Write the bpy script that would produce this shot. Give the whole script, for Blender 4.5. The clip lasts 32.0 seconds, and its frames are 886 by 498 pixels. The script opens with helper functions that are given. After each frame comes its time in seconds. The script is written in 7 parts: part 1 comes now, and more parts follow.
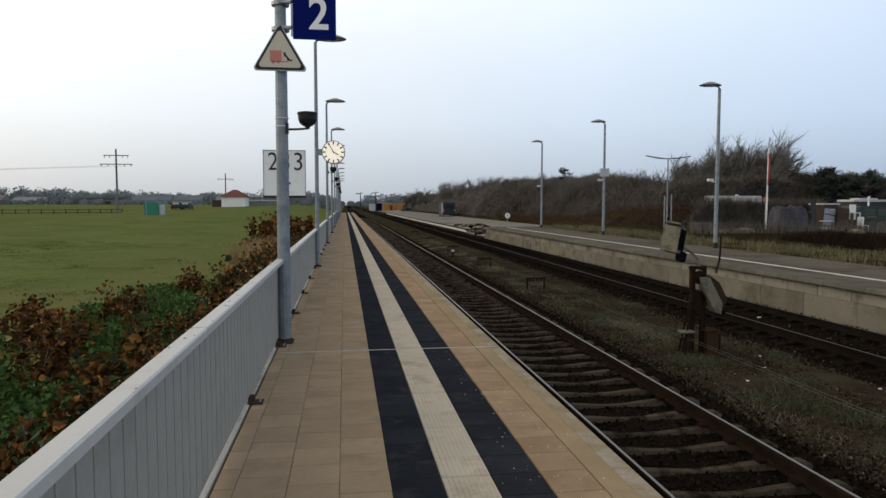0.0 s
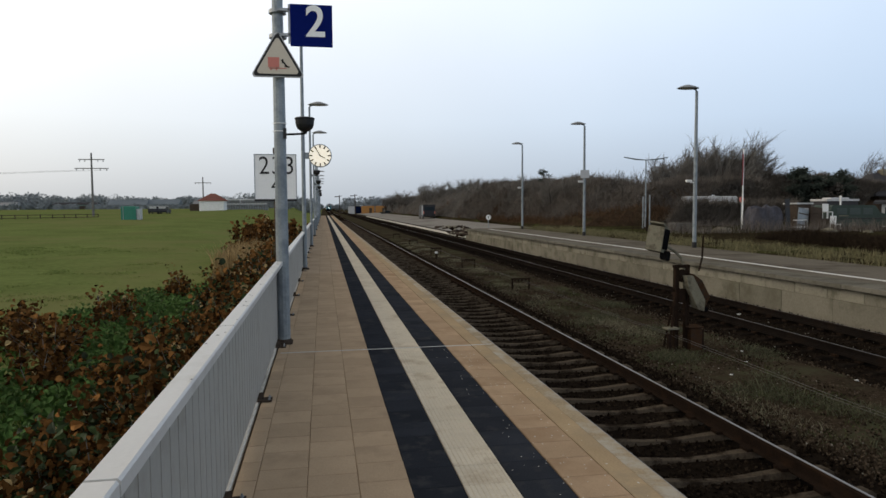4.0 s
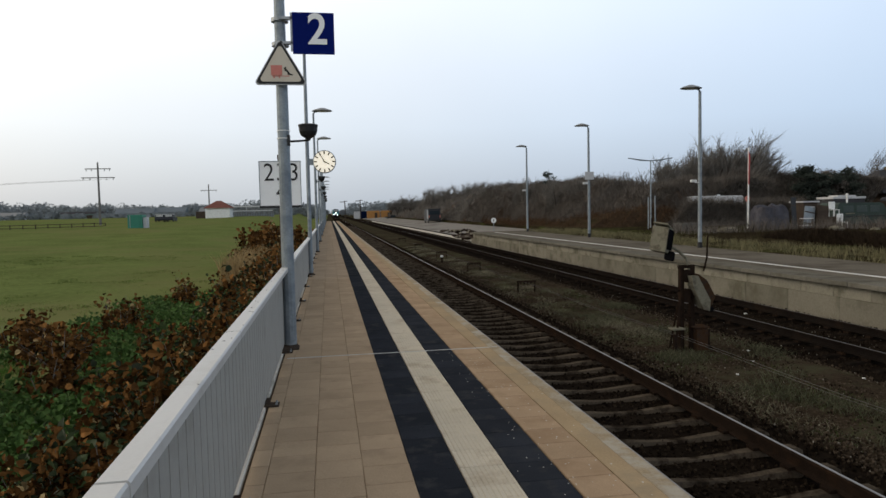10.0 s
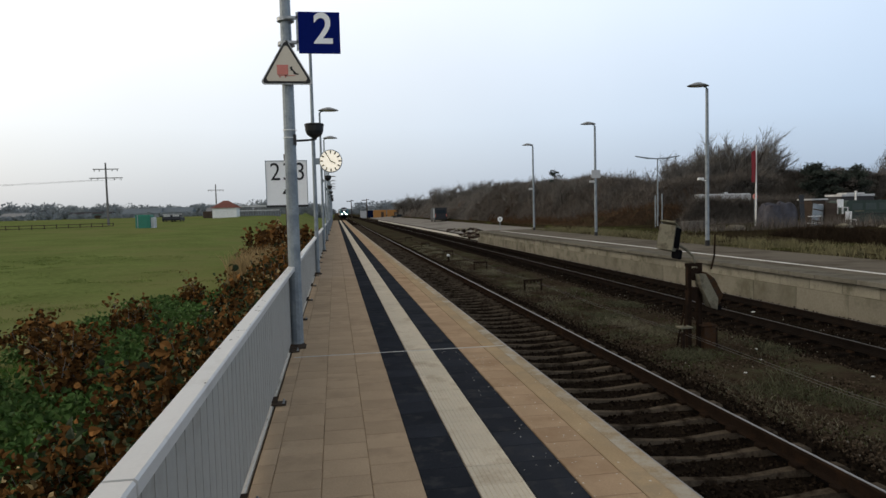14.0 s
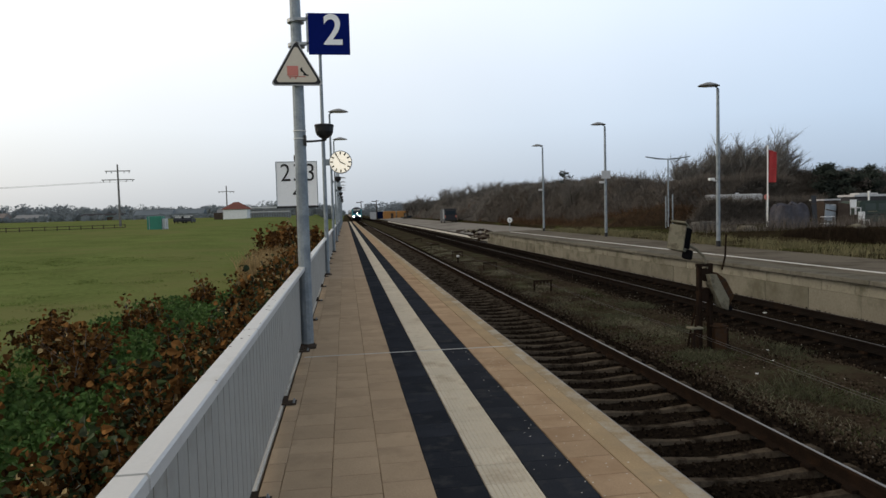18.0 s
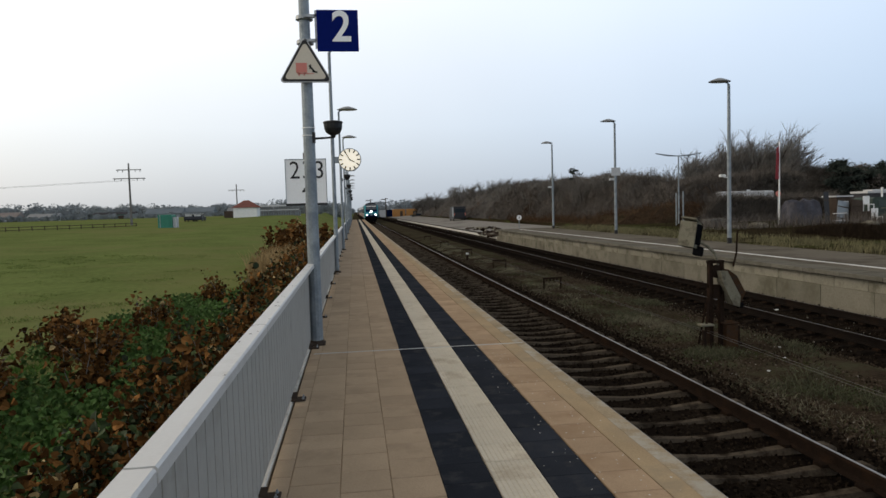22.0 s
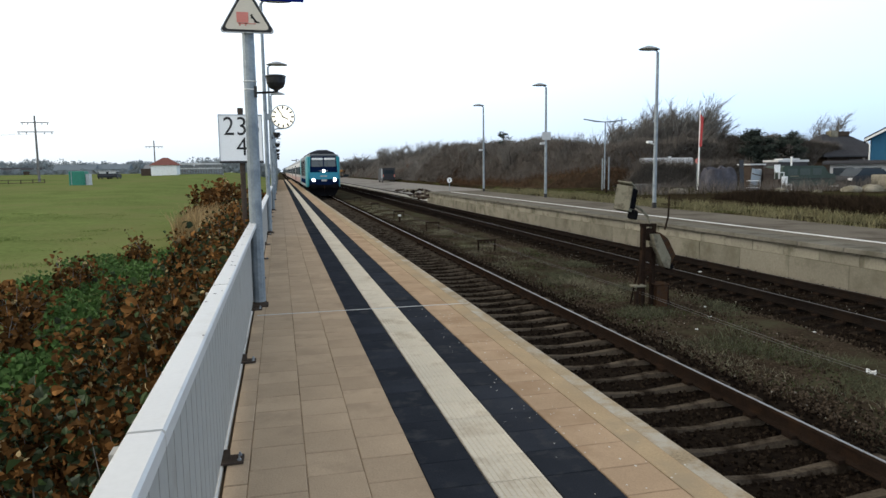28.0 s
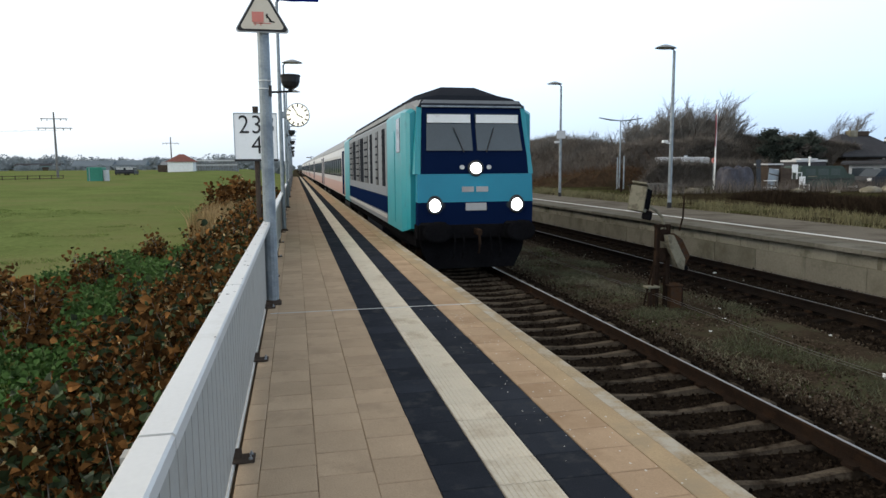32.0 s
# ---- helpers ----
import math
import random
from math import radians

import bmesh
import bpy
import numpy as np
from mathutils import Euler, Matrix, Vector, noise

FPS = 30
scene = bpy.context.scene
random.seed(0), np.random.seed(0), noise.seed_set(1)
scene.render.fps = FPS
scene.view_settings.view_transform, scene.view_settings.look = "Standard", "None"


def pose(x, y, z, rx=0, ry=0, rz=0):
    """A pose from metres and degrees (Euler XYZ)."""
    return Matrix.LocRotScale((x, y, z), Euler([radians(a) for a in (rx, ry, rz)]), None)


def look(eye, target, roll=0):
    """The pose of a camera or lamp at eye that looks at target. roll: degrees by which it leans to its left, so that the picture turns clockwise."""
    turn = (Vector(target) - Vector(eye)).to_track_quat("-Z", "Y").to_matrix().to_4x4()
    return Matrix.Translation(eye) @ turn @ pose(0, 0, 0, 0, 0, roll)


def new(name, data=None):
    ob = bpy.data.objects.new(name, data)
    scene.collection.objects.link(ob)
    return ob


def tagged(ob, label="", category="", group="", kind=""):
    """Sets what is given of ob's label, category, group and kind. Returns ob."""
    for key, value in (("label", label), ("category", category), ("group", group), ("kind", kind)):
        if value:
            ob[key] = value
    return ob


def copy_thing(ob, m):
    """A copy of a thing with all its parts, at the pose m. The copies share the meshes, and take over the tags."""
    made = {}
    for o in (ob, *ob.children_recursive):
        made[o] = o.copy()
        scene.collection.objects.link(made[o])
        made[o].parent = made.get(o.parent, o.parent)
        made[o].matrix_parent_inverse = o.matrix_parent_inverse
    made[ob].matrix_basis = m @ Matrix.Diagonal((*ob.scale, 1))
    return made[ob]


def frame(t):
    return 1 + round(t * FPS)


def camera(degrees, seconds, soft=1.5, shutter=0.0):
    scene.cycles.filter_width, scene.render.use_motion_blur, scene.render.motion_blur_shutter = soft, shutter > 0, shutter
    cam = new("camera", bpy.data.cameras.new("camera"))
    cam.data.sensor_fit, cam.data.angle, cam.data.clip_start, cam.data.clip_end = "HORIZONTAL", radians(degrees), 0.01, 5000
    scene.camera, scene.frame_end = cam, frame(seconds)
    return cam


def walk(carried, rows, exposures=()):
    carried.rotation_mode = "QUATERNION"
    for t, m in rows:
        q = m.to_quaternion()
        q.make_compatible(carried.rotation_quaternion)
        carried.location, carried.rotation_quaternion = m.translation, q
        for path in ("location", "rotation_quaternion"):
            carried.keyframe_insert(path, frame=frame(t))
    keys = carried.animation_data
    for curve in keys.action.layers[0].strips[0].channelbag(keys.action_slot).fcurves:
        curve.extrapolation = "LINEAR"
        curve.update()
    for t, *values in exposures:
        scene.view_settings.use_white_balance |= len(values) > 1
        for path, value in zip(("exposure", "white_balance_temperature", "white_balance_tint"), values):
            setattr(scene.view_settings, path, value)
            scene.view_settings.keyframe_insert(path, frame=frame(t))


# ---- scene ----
# ---- camera and path ----
EXPOSURES = [(0, 0.0, 6580, 10), (25.8, 0.0, 6580, 10), (27.5, 0.72, 6200, 8), (30.0, 0.72, 6200, 8), (30.6, 0.66, 6200, 8), (32, 0.66, 6200, 8)]
cam = camera(66.3, 32.0, soft=1.5)
walk(cam, [
    (0, look((-0.755, -1.476, 1.735), (-0.183, 2.474, 1.473), 0.06)),
    (0.5, look((-0.783, -1.456, 1.732), (-0.207, 2.495, 1.488), 0.12)),
    (1, look((-0.843, -1.464, 1.751), (-0.258, 2.485, 1.511), 0.46)),
    (1.5, look((-0.911, -1.432, 1.752), (-0.306, 2.515, 1.512), 0.58)),
    (2, look((-0.953, -1.374, 1.737), (-0.333, 2.570, 1.495), 0.50)),
    (2.5, look((-0.963, -1.415, 1.739), (-0.330, 2.527, 1.489), 0.47)),
    (3, look((-0.988, -1.570, 1.735), (-0.310, 2.364, 1.479), 0.20)),
    (3.5, look((-0.995, -1.655, 1.738), (-0.303, 2.276, 1.483), -0.11)),
    (5.5, look((-0.982, -1.689, 1.732), (-0.303, 2.247, 1.502), -0.93)),
    (6, look((-0.980, -1.687, 1.737), (-0.301, 2.249, 1.509), -0.98)),
    (6.5, look((-0.980, -1.699, 1.738), (-0.300, 2.236, 1.513), -0.99)),
    (7, look((-0.978, -1.705, 1.736), (-0.297, 2.231, 1.512), -1.05)),
    (7.5, look((-0.972, -1.712, 1.737), (-0.291, 2.223, 1.513), -1.10)),
    (8, look((-0.971, -1.721, 1.739), (-0.291, 2.214, 1.515), -1.11)),
    (8.5, look((-0.980, -1.721, 1.740), (-0.298, 2.213, 1.516), -1.10)),
    (9, look((-0.979, -1.722, 1.738), (-0.304, 2.215, 1.514), -1.13)),
    (9.5, look((-0.981, -1.725, 1.741), (-0.314, 2.213, 1.515), -1.17)),
    (10, look((-0.979, -1.724, 1.740), (-0.320, 2.215, 1.513), -1.24)),
    (10.5, look((-0.977, -1.718, 1.737), (-0.326, 2.222, 1.509), -1.34)),
    (11, look((-0.975, -1.713, 1.732), (-0.332, 2.229, 1.504), -1.39)),
    (11.5, look((-0.972, -1.713, 1.730), (-0.337, 2.230, 1.502), -1.47)),
    (12, look((-0.973, -1.713, 1.735), (-0.344, 2.231, 1.504), -1.50)),
    (12.5, look((-0.973, -1.720, 1.735), (-0.349, 2.224, 1.504), -1.48)),
    (13, look((-0.970, -1.712, 1.732), (-0.350, 2.233, 1.502), -1.49)),
    (13.5, look((-0.973, -1.714, 1.734), (-0.352, 2.231, 1.503), -1.47)),
    (14, look((-0.976, -1.721, 1.737), (-0.355, 2.224, 1.505), -1.44)),
    (14.5, look((-0.983, -1.732, 1.739), (-0.360, 2.212, 1.507), -1.43)),
    (16.5, look((-0.976, -1.728, 1.729), (-0.384, 2.222, 1.503), -1.55)),
    (17, look((-0.978, -1.730, 1.726), (-0.396, 2.221, 1.501), -1.59)),
    (17.5, look((-0.977, -1.727, 1.726), (-0.404, 2.225, 1.502), -1.55)),
    (18, look((-0.976, -1.732, 1.726), (-0.411, 2.222, 1.502), -1.52)),
    (18.5, look((-0.971, -1.718, 1.726), (-0.408, 2.236, 1.502), -1.51)),
    (19, look((-0.967, -1.710, 1.725), (-0.405, 2.244, 1.500), -1.49)),
    (19.5, look((-0.966, -1.709, 1.725), (-0.404, 2.245, 1.500), -1.50)),
    (20, look((-0.964, -1.712, 1.723), (-0.404, 2.243, 1.499), -1.52)),
    (20.5, look((-0.970, -1.715, 1.716), (-0.406, 2.238, 1.493), -1.56)),
    (21, look((-0.970, -1.703, 1.719), (-0.421, 2.252, 1.492), -1.53)),
    (21.5, look((-0.974, -1.705, 1.717), (-0.443, 2.253, 1.486), -1.58)),
    (22, look((-0.971, -1.717, 1.710), (-0.461, 2.244, 1.475), -1.67)),
    (22.5, look((-0.970, -1.708, 1.714), (-0.477, 2.254, 1.470), -1.73)),
    (23, look((-0.975, -1.706, 1.712), (-0.488, 2.256, 1.460), -1.78)),
    (23.5, look((-0.978, -1.704, 1.715), (-0.487, 2.256, 1.450), -1.83)),
    (24, look((-0.980, -1.726, 1.717), (-0.476, 2.232, 1.438), -1.88)),
    (24.5, look((-0.990, -1.739, 1.716), (-0.452, 2.214, 1.421), -1.86)),
    (25, look((-1.004, -1.741, 1.713), (-0.412, 2.202, 1.400), -1.87)),
    (25.5, look((-1.024, -1.784, 1.719), (-0.354, 2.145, 1.383), -1.65)),
    (27.5, look((-1.183, -1.685, 1.701), (-0.273, 2.185, 1.260), -0.81)),
    (28, look((-1.207, -1.636, 1.693), (-0.285, 2.228, 1.228), -0.69)),
    (28.5, look((-1.218, -1.632, 1.686), (-0.292, 2.230, 1.211), -0.66)),
    (29, look((-1.220, -1.673, 1.690), (-0.299, 2.190, 1.212), -0.77)),
    (29.5, look((-1.221, -1.701, 1.692), (-0.308, 2.164, 1.217), -0.75)),
    (30, look((-1.220, -1.678, 1.690), (-0.317, 2.190, 1.218), -0.71)),
    (30.5, look((-1.218, -1.635, 1.691), (-0.321, 2.235, 1.221), -0.62)),
    (31, look((-1.210, -1.633, 1.700), (-0.328, 2.239, 1.226), -0.53)),
    (31.5, look((-1.205, -1.649, 1.715), (-0.338, 2.227, 1.239), -0.42)),
    (32, look((-1.194, -1.641, 1.719), (-0.351, 2.239, 1.242), -0.38)),
], EXPOSURES)
# The plan is drawn in paces of K metres, and brought to metres at the end.
K = 1.08

# ---- sky and sun: overcast afternoon ----
SUN_ELEVATION, SUN_ROTATION = radians(24), radians(-62)
world = bpy.data.worlds.new("sky")
scene.world = world
world.use_nodes = True
wn, wl = world.node_tree.nodes, world.node_tree.links
wn.clear()
sky = wn.new("ShaderNodeTexSky")
sky.sky_type = "NISHITA"
sky.sun_disc = False
sky.sun_elevation, sky.sun_rotation = SUN_ELEVATION, SUN_ROTATION
sky.dust_density, sky.air_density = 3.0, 1.2
coord = wn.new("ShaderNodeTexCoord")
split = wn.new("ShaderNodeSeparateXYZ")
wl.new(coord.outputs["Generated"], split.inputs[0])
# cloud deck: grey-white at the skyline, brighter above and towards the sun, bluer away from it
ramp = wn.new("ShaderNodeValToRGB")
ramp.color_ramp.elements[0].position, ramp.color_ramp.elements[0].color = 0.0, (0.45, 0.485, 0.525, 1)
ramp.color_ramp.elements[1].position, ramp.color_ramp.elements[1].color = 1.0, (0.27, 0.245, 0.215, 1)
for at, tone in ((0.12, (0.70, 0.75, 0.805)), (0.30, (0.93, 0.95, 0.98)), (0.40, (0.80, 0.81, 0.83)), (0.62, (0.43, 0.40, 0.36))):
    ramp.color_ramp.elements.new(at).color = (*tone, 1)
wl.new(split.outputs["Z"], ramp.inputs[0])
side = wn.new("ShaderNodeMapRange")
side.inputs["From Min"].default_value, side.inputs["From Max"].default_value = -0.75, 0.75
wl.new(split.outputs["X"], side.inputs["Value"])
tint = wn.new("ShaderNodeMixRGB")
tint.inputs[1].default_value, tint.inputs[2].default_value = (1.46, 1.38, 1.27, 1), (0.75, 0.90, 1.10, 1)
wl.new(side.outputs[0], tint.inputs[0])
deck = wn.new("ShaderNodeMixRGB")
deck.blend_type = "MULTIPLY"
deck.inputs[0].default_value = 1.0
wl.new(ramp.outputs[0], deck.inputs[1])
wl.new(tint.outputs[0], deck.inputs[2])
cloud_noise = wn.new("ShaderNodeTexNoise")
cloud_noise.inputs["Scale"].default_value, cloud_noise.inputs["Detail"].default_value = 2.2, 5
wl.new(coord.outputs["Generated"], cloud_noise.inputs["Vector"])
cloud_map = wn.new("ShaderNodeMapRange")
cloud_map.inputs["To Min"].default_value, cloud_map.inputs["To Max"].default_value = 0.93, 1.08
wl.new(cloud_noise.outputs[0], cloud_map.inputs["Value"])
clouds = wn.new("ShaderNodeMixRGB")
clouds.blend_type = "MULTIPLY"
clouds.inputs[0].default_value = 1.0
wl.new(deck.outputs[0], clouds.inputs[1])
wl.new(cloud_map.outputs[0], clouds.inputs[2])
back_sky, back_deck, total = wn.new("ShaderNodeBackground"), wn.new("ShaderNodeBackground"), wn.new("ShaderNodeAddShader")
back_sky.inputs[1].default_value = 0.012
back_deck.inputs[1].default_value = 0.95
wl.new(sky.outputs[0], back_sky.inputs[0])
wl.new(clouds.outputs[0], back_deck.inputs[0])
wl.new(back_sky.outputs[0], total.inputs[0])
wl.new(back_deck.outputs[0], total.inputs[1])
wl.new(total.outputs[0], wn.new("ShaderNodeOutputWorld").inputs[0])
sun = new("sun", bpy.data.lights.new("sun", "SUN"))
sun.data.energy, sun.data.angle, sun.data.color = 0.7, radians(30), (1.0, 0.88, 0.7)
sun.matrix_world = look((0, 0, 0), (math.cos(SUN_ELEVATION) * 0.88, -math.cos(SUN_ELEVATION) * 0.47, -math.sin(SUN_ELEVATION)))


# ---- materials ----
def mat(name, color, rough=0.7, metal=0.0, spread=0.25, scale=3.0, fine=40.0, bump=0.15, dark=None, amount=0.0, patch=1.2, random_tone=0.0, island=False, spec=0.4, other=None):
    """Grain and blotches at two scales, stains of the colour dark over the part amount, and relief."""
    m = bpy.data.materials.new(name)
    if rough >= 0.85:
        spec = 0.0
    m.use_nodes = True
    n, l = m.node_tree.nodes, m.node_tree.links
    b = n["Principled BSDF"]
    b.inputs["Roughness"].default_value, b.inputs["Metallic"].default_value = rough, metal
    b.inputs["Specular IOR Level"].default_value = spec
    tc = n.new("ShaderNodeTexCoord")
    info = n.new("ShaderNodeObjectInfo")
    shift = n.new("ShaderNodeVectorMath")
    shift.operation = "MULTIPLY_ADD"
    l.new(info.outputs["Random"], shift.inputs[0])
    shift.inputs[1].default_value = (37.0, 91.0, 53.0)
    l.new(tc.outputs["Object"], shift.inputs[2])
    big, small = n.new("ShaderNodeTexNoise"), n.new("ShaderNodeTexNoise")
    for node, s in ((big, scale), (small, fine)):
        node.inputs["Scale"].default_value, node.inputs["Detail"].default_value = s, 4
        l.new(shift.outputs[0], node.inputs["Vector"])
    add = n.new("ShaderNodeMath")
    add.operation = "ADD"
    l.new(big.outputs[0], add.inputs[0])
    l.new(small.outputs[0], add.inputs[1])
    tone = n.new("ShaderNodeMapRange")
    tone.inputs["From Min"].default_value, tone.inputs["From Max"].default_value = 0.6, 1.4
    tone.inputs["To Min"].default_value, tone.inputs["To Max"].default_value = 1 - spread, 1 + spread
    l.new(add.outputs[0], tone.inputs["Value"])
    last = tone.outputs[0]
    if random_tone:
        source = info.outputs["Random"]
        if island:
            source = n.new("ShaderNodeNewGeometry").outputs["Random Per Island"]
        each = n.new("ShaderNodeMapRange")
        each.inputs["To Min"].default_value, each.inputs["To Max"].default_value = 1 - random_tone, 1 + random_tone
        l.new(source, each.inputs["Value"])
        times = n.new("ShaderNodeMath")
        times.operation = "MULTIPLY"
        l.new(last, times.inputs[0])
        l.new(each.outputs[0], times.inputs[1])
        last = times.outputs[0]
    paint = n.new("ShaderNodeMixRGB")
    paint.blend_type = "MULTIPLY"
    paint.inputs[0].default_value = 1.0
    paint.inputs[1].default_value = (*color, 1)
    l.new(last, paint.inputs[2])
    out = paint.outputs[0]
    if other:
        pick = n.new("ShaderNodeMath")
        pick.operation = "MULTIPLY"
        l.new(n.new("ShaderNodeNewGeometry").outputs["Random Per Island"], pick.inputs[0])
        pick.inputs[1].default_value = 7.31
        wrap = n.new("ShaderNodeMath")
        wrap.operation = "FRACT"
        l.new(pick.outputs[0], wrap.inputs[0])
        two = n.new("ShaderNodeMixRGB")
        l.new(wrap.outputs[0], two.inputs[0])
        two.inputs[1].default_value, two.inputs[2].default_value = (*color, 1), (*other, 1)
        l.new(two.outputs[0], paint.inputs[1])
    if dark:
        stain = n.new("ShaderNodeTexNoise")
        stain.inputs["Scale"].default_value, stain.inputs["Detail"].default_value, stain.inputs["Roughness"].default_value = patch, 6, 0.65
        l.new(shift.outputs[0], stain.inputs["Vector"])
        edge = n.new("ShaderNodeMapRange")
        edge.inputs["From Min"].default_value, edge.inputs["From Max"].default_value = 0.62 - 0.3 * amount, 0.75 - 0.25 * amount
        l.new(stain.outputs[0], edge.inputs["Value"])
        mix = n.new("ShaderNodeMixRGB")
        l.new(edge.outputs[0], mix.inputs[0])
        l.new(out, mix.inputs[1])
        mix.inputs[2].default_value = (*dark, 1)
        out = mix.outputs[0]
    l.new(out, b.inputs["Base Color"])
    if bump:
        bp = n.new("ShaderNodeBump")
        bp.inputs["Strength"].default_value, bp.inputs["Distance"].default_value = bump, 0.02
        l.new(small.outputs[0], bp.inputs["Height"])
        l.new(bp.outputs[0], b.inputs["Normal"])
    return m


def glow(name, color, strength):
    m = mat(name, color, 0.3, bump=0, spread=0.02)
    b = m.node_tree.nodes["Principled BSDF"]
    b.inputs["Emission Color"].default_value, b.inputs["Emission Strength"].default_value = (*color, 1), strength
    return m


